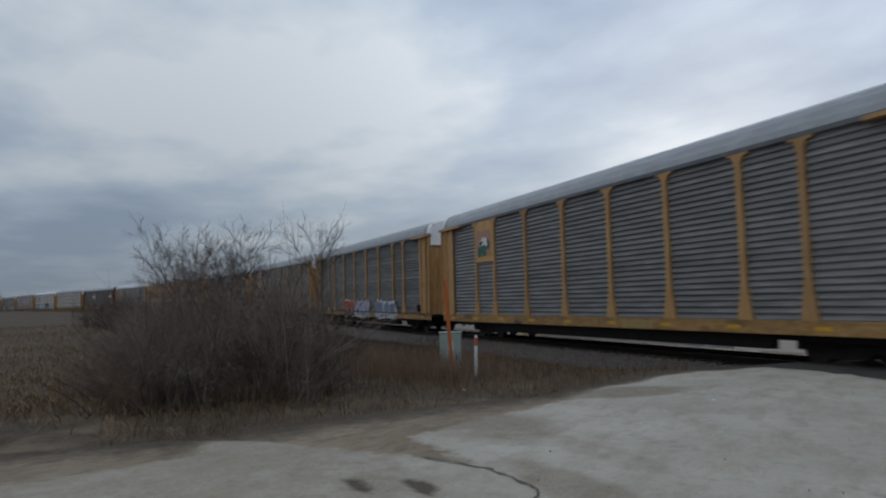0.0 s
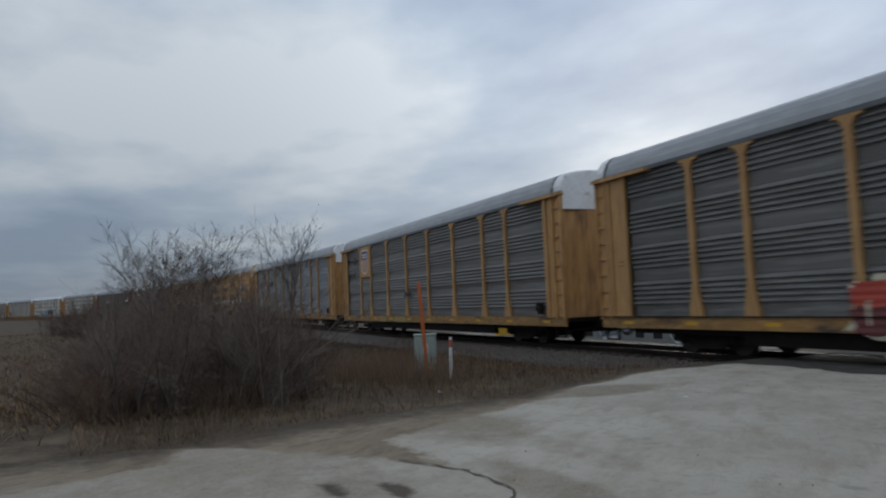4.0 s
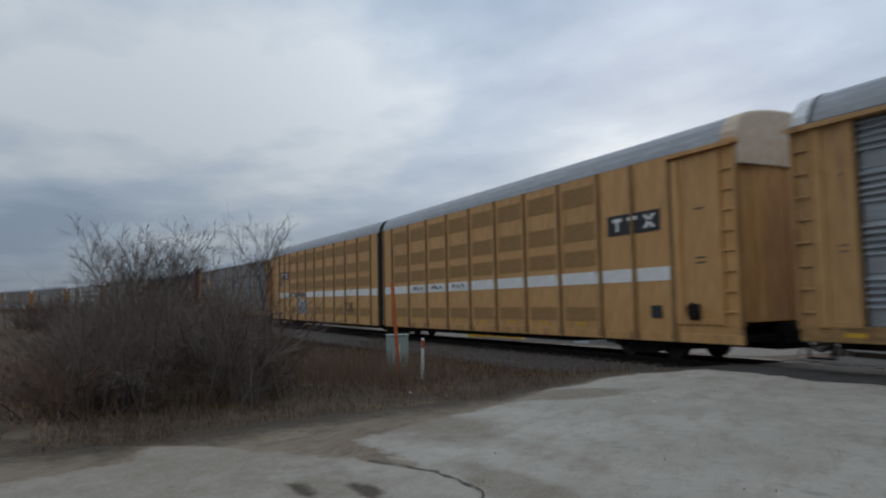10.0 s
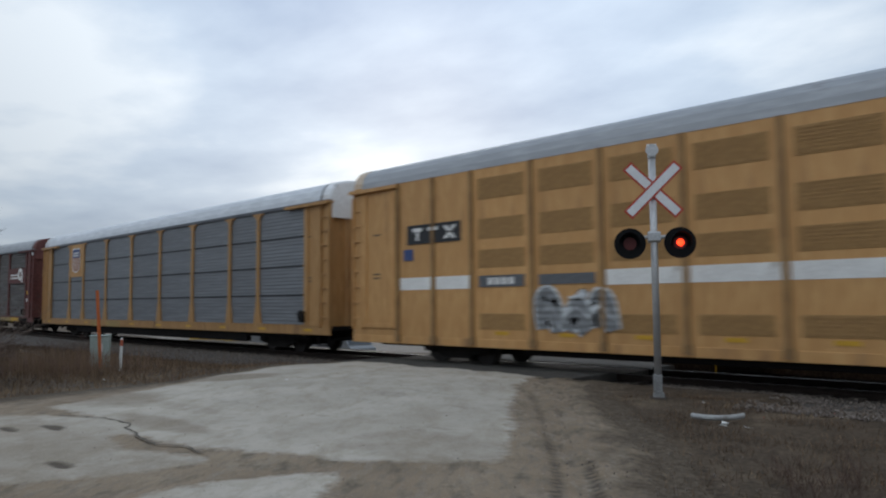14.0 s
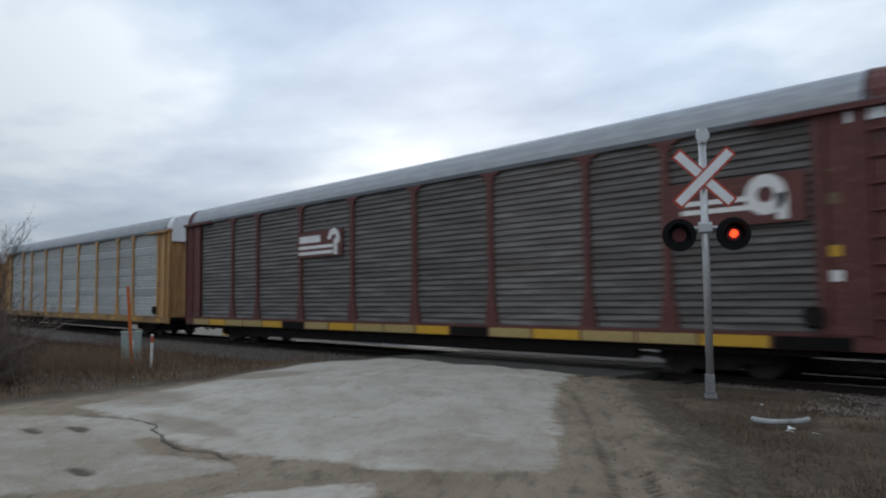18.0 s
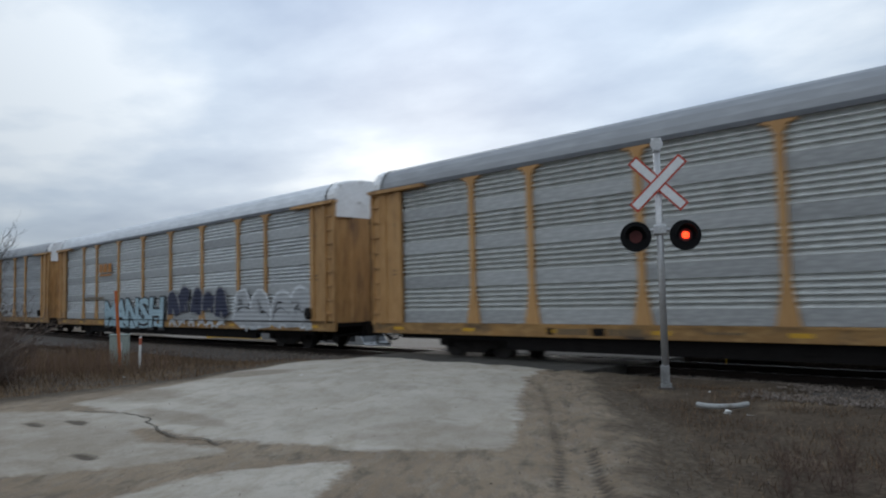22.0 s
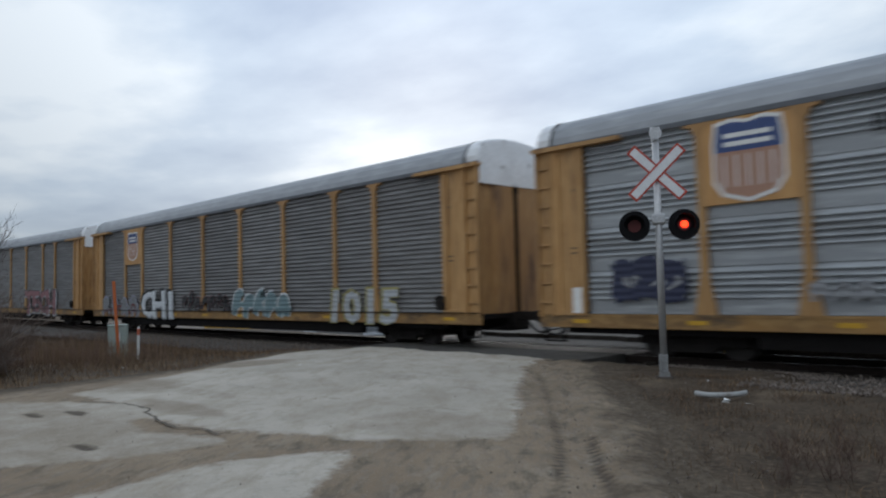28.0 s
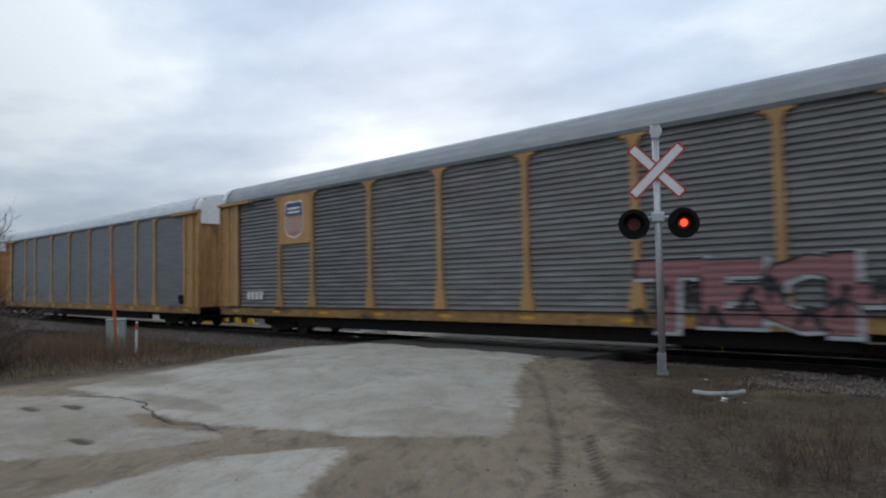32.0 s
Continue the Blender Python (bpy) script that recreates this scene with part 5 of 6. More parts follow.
def automax(label, lead):
    """One unit of the articulated pair: yellow panels with screened vents, a white band, no posts."""
    car = thing("articulated_autorack", label, "railway car", "articulated pair of the freight train")
    half, slim, plain_w, n = 11.05, 1.1, 1.45, 8
    w = (2 * half - 2.1 - 2 * plain_w - slim) / n
    out = 1 if lead else -1
    a = 0 if lead else 180
    # the wide low box is added to stand in for shade under the floor
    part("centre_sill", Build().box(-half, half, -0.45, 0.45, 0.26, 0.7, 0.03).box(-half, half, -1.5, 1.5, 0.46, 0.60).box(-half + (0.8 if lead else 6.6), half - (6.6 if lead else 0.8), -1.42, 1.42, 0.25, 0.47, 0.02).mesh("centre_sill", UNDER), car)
    for y in (-1.57, 1.57):
        part("side_sill", Build().box(-half, half, y - 0.03, y + 0.03, 0.40, 0.62, 0.008).mesh("side_sill", YEL2), car)
    rp = [(y, z + 0.12) for y, z in ROOF_PROF]
    part("roof", Build().sweep(rp + [(1.55, 5.1), (-1.55, 5.1)], -half - 0.1 if lead else -half + 0.42, half - 0.42 if lead else half + 0.1).mesh("roof", ROOF), car)
    panel = shared("ampanel", lambda: Build().box(-w / 2, w / 2, -0.02, 0.03, 0.60, 5.14).mesh("side_panel", YEL2))
    def sheet(w_):
        return shared(("amsheet", w_), lambda: Build().box(-w_ / 2, w_ / 2, -0.02, 0.03, 0.60, 5.14).mesh("side_panel", YEL2))
    rib = shared("amrib", lambda: Build().box(-0.05, 0.05, -0.085, 0.0, 0.55, 5.10, 0.012).box(-0.10, 0.10, -0.09, 0.0, 0.45, 0.66).mesh("rib", RIBB))

    def screen(h_):
        b = Build().box(-w / 2 + 0.24, w / 2 - 0.24, -0.026, 0.0, -h_ / 2, h_ / 2, 0.006)
        for i_ in range(int(h_ / 0.075)):
            z_ = -h_ / 2 + 0.05 + i_ * 0.075
            b.box(-w / 2 + 0.27, w / 2 - 0.27, -0.034, -0.02, z_, z_ + 0.03)
        return b.mesh("vent", VENT)
    band = shared("amband", lambda: Build().box(-w / 2 + 0.07, w / 2 - 0.07, -0.028, 0.0, -0.175, 0.175).mesh("white_band", WHITE))
    def stripe(w_):
        return shared(("amstripe", w_), lambda: Build().box(-w_ / 2 + 0.08, w_ / 2 - 0.08, -0.028, 0.0, -0.175, 0.175).mesh("white_band", WHITE))
    # from the outer end inwards: end sheet, two narrow plain bays, eight bays with vents, a slim bay at the joint
    edge = half
    for kind, w_ in [("end", 2.1)] + [("plain", plain_w)] * 2 + [("vent", w)] * n + [("slim", slim)]:
        x = out * (edge - w_ / 2)
        for y, a_ in ((-1.57, 0), (1.57, 180)):
            part("side_panel", sheet(w_), car, at=pose(x, y, 0, 0, 0, a_))
        if kind != "end":
            part("rib", rib, car, at=pose(out * edge, -1.57, 0))
        m_ = round((half - edge - 5.0) / w)
        if kind == "vent":
            for z, h_ in ((1.08, 0.42), (2.71, 0.48), (3.5, 0.53), (4.56, 0.57)):
                if lead or m_ != 1 or z > 2:
                    part("vent", shared(("amvent", h_), lambda: screen(h_)), car, "brown perforated vent screen", pose(x, -1.575, z))
            part("reflector", shared("refl", lambda: None), car, at=pose(x, -1.602, 0.74))
        if kind in ("plain", "slim") or (kind == "vent" and (lead or m_ > 1)):
            part("white_band", stripe(w_), car, "white reflective band", pose(x, -1.57, 2.12))
        edge -= w_
    part("rib", rib, car, at=pose(-out * half, -1.57, 0))
    turn = Matrix() if lead else Matrix.Diagonal((-1, 1, 1, 1))
    m = pose(out * (half - 1.0), -1.585, 0) @ turn
    part("end_panel", shared(("endp", "am"), lambda: end_panel_mesh(YEL2, 2.0)), car, at=m)
    for px in (-0.88, 0.42):
        part("pilaster", shared(("pil", "am"), lambda: pilaster_mesh(YEL2)), car, at=m @ pose(px, 0, 0))
    ladder_corner(car, half, out, "am", YEL2)
    part("corner_bracket", shared(("brk", "am"), lambda: Build().sweep([(-1.1, 4.96), (0.98, 4.96), (1.06, 5.0), (1.06, 5.07), (-1.1, 5.05)], -1.74, -1.50, axis=1).mesh("corner_bracket", YEL2)),
         car, at=pose(out * (half - 1.0), 0, 0) @ turn)
    for z in (2.3, 2.42, 3.6):
        part("data_stencil", CACHE[("sten", "y")], car, "faint stencilled data bar", pose(out * (half - 1.15), -1.61, z))
    part("brake_wheel", shared("brakew", lambda: brake_mesh()), car, "dark brake wheel on a grimy bracket", pose(out * (half - 1.35), -1.66, 1.18)) if lead else None
    truck_parts(car, out * (half - 3.9))
    part("end_door", shared(("door", "am"), lambda: end_door_mesh(YEL2)), car, at=pose(out * (half - 0.08), 0, 0.115, 0, 0, a))
    part("end_cap", shared(("cap", "am"), lambda: cap_mesh(CAPC)), car, "cream rounded roof hood", pose(out * (half - 0.7), 0, 0.125, 0, 0, a))
    part("coupler", CACHE["coupler"], car, at=pose(out * half, 0, 0, 0, 0, a))
    part("air_hose", CACHE["hose"], car, "sagging rubber air hose", pose(out * half, 0.35, 0, 0, 0, a))
    # black plate with pale strokes beside the end
    lx = out * (half - 3.55)
    plate(car, lx, 3.52, 2.1, 0.55, DARKP, "black stencil plate")
    cross = [(-0.24, 0, -0.18), (-0.10, 0, -0.18), (0.24, 0, 0.18), (0.10, 0, 0.18), (0.10, 0, -0.18), (0.24, 0, -0.18), (-0.10, 0, 0.18), (-0.24, 0, 0.18)]
    paint(car, "stencil_bar", Build().add(cross, [(0, 1, 2, 3), (4, 5, 6, 7)]).mesh("stencil_bar", WHITE), lx + 0.66, 3.52, "pale crossed stencil bars", 0.010)
    for i, dx in enumerate((-0.62, 0.0)):
        paint(car, "stencil_bar", Build().box(-0.19, 0.19, 0, 0.003, 0.08, 0.18).box(-0.05, 0.05, 0, 0.003, -0.18, 0.08).mesh("stencil_bar", WHITE), lx + dx, 3.52, "pale stencil shape", 0.010)
    if lead:
        plate(car, half - 2.75, 1.15, 0.4, 0.32, DARKP, "black data plate")
        for k_, x_ in enumerate((4.1, 6.1, 8.1)):
            tag(car, 51 + k_, -half + x_ - 0.6, -half + x_ + 0.6, 2.02, 2.24, 3, "grey", "grey", "grey scribble on the band", 0.025)
    else:
        plate(car, -half + 6.0, 2.12, 1.5, 0.3, CHORD, "dark marking plate")
        plate(car, -half + 8.0, 2.12, 1.6, 0.25, CHORD, "dark marking plate")
        number_bars(car, -half + 5.65, 2.12, 4, WHITE, 0.15, 0.18, 0.08)
        tag(car, 53, -half + 7.1, -half + 9.4, 0.7, 1.85, 3, "bare", "white", "white loop graffiti", 0.2)
        tag(car, 54, -half + 7.2, -half + 9.3, 0.85, 1.75, 3, "white", "black", "black and white loop graffiti", 0.07)
        paint(car, "graffiti", words("OK", 0.84, STENC), -half + 17.8, 1.3, "black sprayed letters", 0.03)
        paint(car, "small_emblem", Build().box(-0.2, 0.2, 0, 0.003, -0.16, 0.16).mesh("small_emblem", EMBB), -half + 2.55, 2.95, "small blue and white emblem", 0.006)
    return car, half


e1 = automax("yellow articulated autorack unit with screened vents and a white band", True)
e2 = automax("yellow articulated autorack unit with graffiti and a white band", False)
CARS.append((e1[0], None, REAR[4] - 0.45 - 11.05))
CARS.append((e2[0], None, REAR[4] + 0.45 + 11.05))
bellows = part("bellows", Build().sweep([(y * 0.985, z + 0.11) for y, z in ROOF_PROF] + [(1.55, 0.5), (-1.55, 0.5)], -0.42, 0.42)
               .box(-0.5, 0.5, -1.58, -1.45, 0.45, 5.08).box(-0.3, 0.3, -1.6, -1.45, 0.45, 5.08).mesh("bellows", BLACK), e1[0], "black rubber bellows between the two units", pose(-11.05 - 0.45, 0, 0))
truck_parts(e1[0], -11.05 - 0.45)

c, h, k = add_car(autorack(LONG[6], YEL3, GALP, ROOFL, CAPW, 26, "yellow autorack car with clean grey panels and a white roof", "t", True), REAR[6])
x = emblem_plate(c, h, k)
shield(c, x, 4.02, 0.85)
number_bars(c, -h + 7.6, 0.69, 4, SILLC, 0.2, 0.28)
number_bars(c, -h + 9.6, 0.69, 6, SILLC, 0.2, 0.28)

c, h, k = add_car(autorack(LONG[7], MAR, GALB, ROOF, MAR, 26, "dark red autorack car with brown-grimed panels and a white emblem", "m"), REAR[7])
xe = -h + 10.5
plate(c, xe, 3.48, 2.7, 0.9, MAR, "dark red emblem plate")
for z, x0, x1 in ((3.18, -1.25, 0.85), (3.38, -1.25, 0.85), (3.66, -1.2, 0.1)):
    paint(c, "emblem_bar", Build().box(x0, x1, 0, 0.003, -0.055 if z < 3.6 else -0.12, 0.055 if z < 3.6 else 0.12).mesh("emblem_bar", WHITE), xe, z, "white emblem bar", 0.008)
hook = [((0.14 + r) * math.cos(a * 0.35 - 0.6), 0, (0.14 + r) * math.sin(a * 0.35 - 0.6)) for a in range(12) for r in (0.0, 0.2)]
HOOKF = [(2 * i, 2 * i + 1, 2 * i + 3, 2 * i + 2) for i in range(11)]
paint(c, "emblem_hook", Build().add(hook, HOOKF).box(0.0, 0.2, 0.0, 0.003, -0.55, -0.02).mesh("emblem_hook", WHITE), xe + 0.9, 3.62, "white curled emblem shape", 0.009)
xf = -h + 25.0
plate(c, xf, 3.42, 3.0, 0.95, MAR, "dark red emblem plate")
ring = [((0.16 + r) * math.cos(a * 0.45), 0, (0.16 + r) * math.sin(a * 0.45)) for a in range(15) for r in (0.0, 0.24)]
paint(c, "emblem_hook", Build().add(ring, [(2 * i, 2 * i + 1, 2 * i + 3, 2 * i + 2) for i in range(14)]).box(0.2, 0.42, 0.0, 0.003, -0.5, 0.0).mesh("emblem_hook", WHITE), xf + 0.75, 3.5, "white ring emblem", 0.009)
for dz in (-0.14, 0.04):
    paint(c, "emblem_bar", Build().box(-1.0, 0.45, 0, 0.003, -0.05, 0.05).mesh("emblem_bar", WHITE), xf, 3.42 + dz, "white emblem bar", 0.008)
for i in range(18):
    n_ = (2 * h - 1.6) / 18
    mt, lb = ((SILLC, "cream sill block"), (REFL, "bright yellow sill block"), (SILLC, "cream sill block"), (UNDER, "black sill block"))[(0, 1, 0, 0, 1, 3)[i % 6]]
    part("sill_block", shared(("sb", mt.name), lambda: Build().box(-n_ / 2 + 0.04, n_ / 2 - 0.04, -0.004, 0, 0.57, 0.80).mesh("sill_block", mt)), c, lb, pose(-h + 0.8 + n_ * (i + 0.5), -1.613, 0))
for z, m_, lb in ((3.3, STENC, "faded stencilled box"), (2.35, REFL, "yellow data plate"), (1.9, WHITE, "white data plate")):
    paint(c, "data_plate", Build().box(-0.2, 0.2, 0, 0.003, -0.1, 0.1).mesh("data_plate", m_), h - 1.15, z, lb, -0.01)
paint(c, "hood_patch", Build().box(-0.4, 0.3, 0, 0.003, -0.1, 0.1).mesh("hood_patch", CAPW), h - 0.4, 4.72, "bare white patch", 0.0)

c, h, k = add_car(autorack(LONG[8], YEL, GALH, ROOF, CAPW, 26, "yellow autorack car with plain pale grey panels", "y"), REAR[8])
number_bars(c, -h + 6.85, 0.70, 1, UNDER, 0.16, 0.17)
number_bars(c, -h + 7.12, 0.70, 5, STENC, 0.16, 0.15, 0.03)
number_bars(c, -h + 8.25, 0.70, 1, UNDER, 0.36, 0.18)
number_bars(c, -h + 8.6, 0.70, 4, STENC, 0.18, 0.15, 0.05)
number_bars(c, -h + 10.9, 0.72, 6, STENC, 0.10, 0.05, 0.04)

c, h, k = add_car(autorack(LONG[9], YEL, GALL, ROOFL, CAPW, 26, "yellow autorack car with bright panels and blue graffiti", "y"), REAR[9])
for dx in (-0.62, 0.0, 0.62):
    paint(c, "emblem_block", Build().box(-0.25, 0.25, 0, 0.003, -0.23, 0.23).mesh("emblem_block", GP["orange"]), -h + 7.6 + dx, 3.57, "orange emblem block", 0.004)
paint(c, "emblem_bar", Build().box(-0.85, 0.85, 0, 0.003, -0.05, 0.05).mesh("emblem_bar", GP["orange"]), -h + 7.6, 3.2, "orange bar", 0.004)
number_bars(c, -h + 4.6, 1.98, 14, STENC, 0.14, 0.16, 0.07)
part("graffiti_ground", cloud_patch(62, 6.6, 1.0, GP["pale_blue"]), c, "pale blue sprayed ground", pose(-h + 11.2, -1.612, 1.0))
lettering(c, "MANSH", -h + 7.7, -h + 14.7, 0.50, 1.80, (("black", 0.085, 0.05, "black letter rims"), ("pale_blue", 0.035, 0.0, "pale blue graffiti letters")), 0.12, 0.15, 4)
tag(c, 63, -h + 15.3, -h + 20.7, 0.95, 2.15, 5, "navy", "grey", "navy graffiti shapes", 0.27)
tag(c, 65, -h + 21.3, -h + 26.8, 0.48, 1.85, 4, "silver", "white", "grey bubble graffiti with white rims", 0.36)
tag(c, 67, -h + 21.5, -h + 26.6, 0.7, 1.7, 4, "black", "silver", "thin black strokes in the bubbles", 0.035)
sill_seam(c, h)
tag(c, 66, -h + 15.4, -h + 20.6, 0.50, 1.0, 6, "white", "grey", "white scrawl on the sill", 0.06)

c, h, k = add_car(autorack(LONG[10], YEL, GALN, ROOF, CAPW, 26, "yellow autorack car with a slogan, a shield emblem and faint graffiti", "y"), REAR[10])
x = emblem_plate(c, h, k)
shield(c, x, 4.02, 1.08)
paint(c, "slogan", words("BUILDING AMERICA", 0.46, DARKP), -h + 9.6, 4.3, "dark slogan lettering", 0.004)
for dx, dz in ((2.45, 0.0), (3.0, 0.06), (3.55, -0.03)):
    part("graffiti_block", cloud_patch(71 + int(dx * 4), 0.72, 0.92, GP["navy"]), c, "navy block letter", pose(-h + dx, -1.614 - 0.003 * dx, 1.62 + dz))
paint(c, "graffiti_stroke", strokes(76, 1.5, 0.4, 4, 0.035, GP["grey"]), -h + 3.0, 1.6, "thin grey strokes on the navy letters", 0.02)
paint(c, "data_plate", Build().box(-0.13, 0.13, 0, 0.003, -0.3, 0.3).mesh("data_plate", WHITE), -h + 1.15, 1.2, "small white plate", 0.03)
for sd, dx, w_, hh, col in ((72, 7.4, 2.2, 0.6, "grey"), (73, 11.2, 2.4, 0.6, "grey"), (74, 20.0, 3.0, 0.5, "white")):
    tag(c, sd, -h + dx - w_ / 2, -h + dx + w_ / 2, 1.05, 1.6, 5, col, "grey", col + " scrawl", 0.05)

c, h, k = add_car(autorack(LONG[11], YEL, GAL, ROOF, CAPW, 28, "yellow autorack car with dark panels, a shield emblem and bold graffiti", "y"), REAR[11])
x = emblem_plate(c, h, k)
shield(c, x, 4.02, 0.9)
tag(c, 80, -h + 1.2, -h + 6.0, 0.46, 1.5, 4, "bare", "lilac", "grey graffiti shapes with dull pale rims", 0.17)
tag(c, 87, -h + 1.3, -h + 5.8, 0.5, 1.35, 5, "maroon", "grey", "dull red graffiti strokes", 0.05)
lettering(c, "CHI", -h + 6.4, -h + 10.1, 0.50, 1.68, (("silver", 0.06, 0.05, "pale letter glow"), ("black", 0.055, -0.10, "black letter shadows"), ("white", 0.025, 0.0, "white block letters")), 0.0, 0.1, 3)
tag(c, 81, -h + 10.6, -h + 14.9, 0.75, 1.65, 7, "black", "maroon", "black scrawl with a dull red rim", 0.09)
tag(c, 83, -h + 15.1, -h + 19.2, 0.5, 1.65, 5, "teal", "white", "teal graffiti shapes with white rims", 0.2)
lettering(c, "1015", -h + 21.4, -h + 25.1, 0.50, 1.50, (("yellow", 0.075, -0.05, "pale yellow letter rims"), ("silver", 0.035, 0.0, "pale letter faces")), 0.05, 0.06, 8)
sill_seam(c, h)

c, h, k = add_car(autorack(LONG[12], YEL, GAL, ROOF, CAPW, 28, "yellow autorack car with dark panels, a shield emblem and pink graffiti", "y"), REAR[12])
x = emblem_plate(c, h, k)
shield(c, x, 4.0, 0.85)
lettering(c, "TECH", -h + 18.95, -h + 24.3, 0.50, 1.86, (("silver", 0.09, 0.03, "pale graffiti rim"), ("black", 0.065, -0.04, "black graffiti shadow"), ("pink", 0.045, 0.0, "dusty pink graffiti letters")), 0.05, 0.14, 6)
for i in range(9):
    paint(c, "graffiti_shade", shape_mesh(random.Random(900 + i), 0.7, 0.55, 0.06, GP["black"]), -h + 18.9 + 0.6 * i, 0.85 + 0.25 * (i % 3), "black shading on the letters", 0.03)
sill_seam(c, h)
number_bars(c, -h + 2.2, 1.3, 4, WHITE, 0.2, 0.3, 0.1)

add_car(autorack(LONG[13], YEL, GALP, ROOFL, CAPW, 26, "yellow autorack car with grey panels and a white roof", "y"), REAR[13])
add_car(autorack(LONG[14], YEL3, GALM, ROOF, CAPW, 26, "tan autorack car with grey panels", "t"), REAR[14])



# ---- crossing signal ----
BASEM = mat("weathered_cast_base", (0.26, 0.26, 0.255), 0.6, 0.2, dark=(0.17, 0.165, 0.16), scale=6.0, spot=(0.10, 0.08, 0.06), spot_amt=0.25, spot_scale=5.0)


def make_signal():
    sig = thing("crossing_signal", "grey railway crossing mast with crossbuck and red flashing lamps", "crossing signal", at=pose(0.05, -0.05, -0.04, 0, 0, 33))
    part("mast", Build().cyl((0, 0, 0.3), (0, 0, 3.95), 0.058, 16).mesh("mast", ALU, True), sig)
    part("base_housing", Build().box(-0.06, 0.06, -0.06, 0.06, 0.06, 0.36, 0.015).box(-0.085, 0.085, -0.085, 0.085, 0.0, 0.06).cyl((-0.08, -0.13, 0.1), (-0.08, -0.13, 0.38), 0.012, 6)
         .mesh("base_housing", BASEM), sig, "grey cast base housing")
    part("foundation", Build().box(-0.13, 0.13, -0.13, 0.13, -0.3, 0.0, 0.02).mesh("foundation", TIE), sig)
    for a in (45, -45):
        m = pose(0, -0.085 if a > 0 else -0.098, 3.40, 0, a, 0)
        bl = part("crossbuck_blade", Build().box(-0.585, 0.585, -0.004, 0.004, -0.098, 0.098).mesh("crossbuck_blade", SIGR), sig, "white blade with a red border", m)
        part("blade_face", Build().box(-0.55, 0.55, -0.0085, -0.003, -0.066, 0.066).mesh("blade_face", SIGW), bl)
    part("clamp", Build().box(-0.08, 0.08, -0.075, 0.08, 3.34, 3.46, 0.01).mesh("clamp", ALU), sig)
    part("crossarm", Build().cyl((-0.34, 0, 2.62), (0.34, 0, 2.62), 0.032, 10).box(-0.10, 0.10, -0.09, 0.09, 2.53, 2.71, 0.03).mesh("crossarm", ALU), sig)
    leds = []
    for sx in (-1, 1):
        lamp = part("lamp", Build().cyl((0, -0.06, 0), (0, -0.045, 0), 0.256, 28).cyl((0, -0.045, 0), (0, 0.14, 0), 0.15, 16, 0.09).mesh("lamp", LAMPB), sig, "round black lamp background", pose(sx * 0.395, -0.08, 2.51, 0, 0, 3 * sx))
        hood = Build()
        for i in range(15):
            t0 = math.pi * (i - 1.5) / 12
            for y in (-0.06, -0.30):
                hood.v.append((0.165 * math.cos(t0), y * (1 if y > -0.1 else 0.6 + 0.4 * math.sin(max(0, min(math.pi, t0)))), 0.165 * math.sin(t0)))
            if i:
                hood.f.append((2 * i - 2, 2 * i - 1, 2 * i + 1, 2 * i))
        part("hood", hood.mesh("hood", LAMPB), lamp, "black sun hood")
        part("lens", Build().cyl((0, -0.075, 0), (0, -0.06, 0), 0.105, 22).mesh("lens", LENSD), lamp, "dark red lens")
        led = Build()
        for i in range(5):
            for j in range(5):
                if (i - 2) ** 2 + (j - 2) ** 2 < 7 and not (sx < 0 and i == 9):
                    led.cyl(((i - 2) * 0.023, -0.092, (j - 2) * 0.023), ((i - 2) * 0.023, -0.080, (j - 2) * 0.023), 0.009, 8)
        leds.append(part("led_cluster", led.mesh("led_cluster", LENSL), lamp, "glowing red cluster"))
    bell = part("bell", Build().cyl((0, 0, 3.95), (0, 0, 4.02), 0.07, 12).cyl((0, -0.09, 4.07), (0, -0.03, 4.07), 0.105, 18, 0.06).cyl((0, -0.03, 4.07), (0, 0.08, 4.07), 0.07, 12)
                .mesh("bell", ALU), sig, "grey warning bell")
    part("bell_cover", Build().box(-0.075, 0.075, -0.06, 0.08, 4.13, 4.18, 0.02).mesh("bell_cover", SIGW), bell, "white cover")
    return sig, leds


SIGNAL, LEDS = make_signal()

# ---- line-side cabinet and marker post ----
cab = thing("utility_cabinet", "pale green metal utility cabinet in dry grass", "utility box", at=pose(-13.9, -3.65, -0.32, 0, 0, 60))
part("body", Build().box(-0.23, 0.23, -0.15, 0.15, 0.0, 1.04, 0.015).mesh("body", BOXG), cab)
part("lid", Build().box(-0.245, 0.245, -0.165, 0.165, 1.04, 1.08, 0.012).mesh("lid", BOXG), cab)
part("door", Build().box(-0.19, 0.19, -0.162, -0.145, 0.08, 0.98, 0.006).mesh("door", BOXG), cab)
part("latch", Build().box(0.13, 0.16, -0.18, -0.16, 0.45, 0.58).mesh("latch", CHORD), cab)
part("warning_label", Build().box(-0.03, 0.08, -0.167, -0.16, 0.66, 0.86).mesh("warning_label", SIGW), cab, "white warning label")
rod = thing("orange_marker", "tall orange plastic marker beside the utility cabinet", "marker", at=pose(-13.56, -3.80, 0.5, 2, -3, 48))
part("rod", Build().box(-0.035, 0.035, -0.018, 0.018, -0.65, 1.42, 0.006).mesh("rod", ORANGE), rod)
mk = thing("marker_post", "slim white marker post with a red cap", "marker post", at=pose(-12.0, -3.9, -0.15, 0, 2, 30))
part("shaft", Build().cyl((0, 0, -0.1), (0, 0, 0.78), 0.034, 10).mesh("shaft", POSTW), mk)
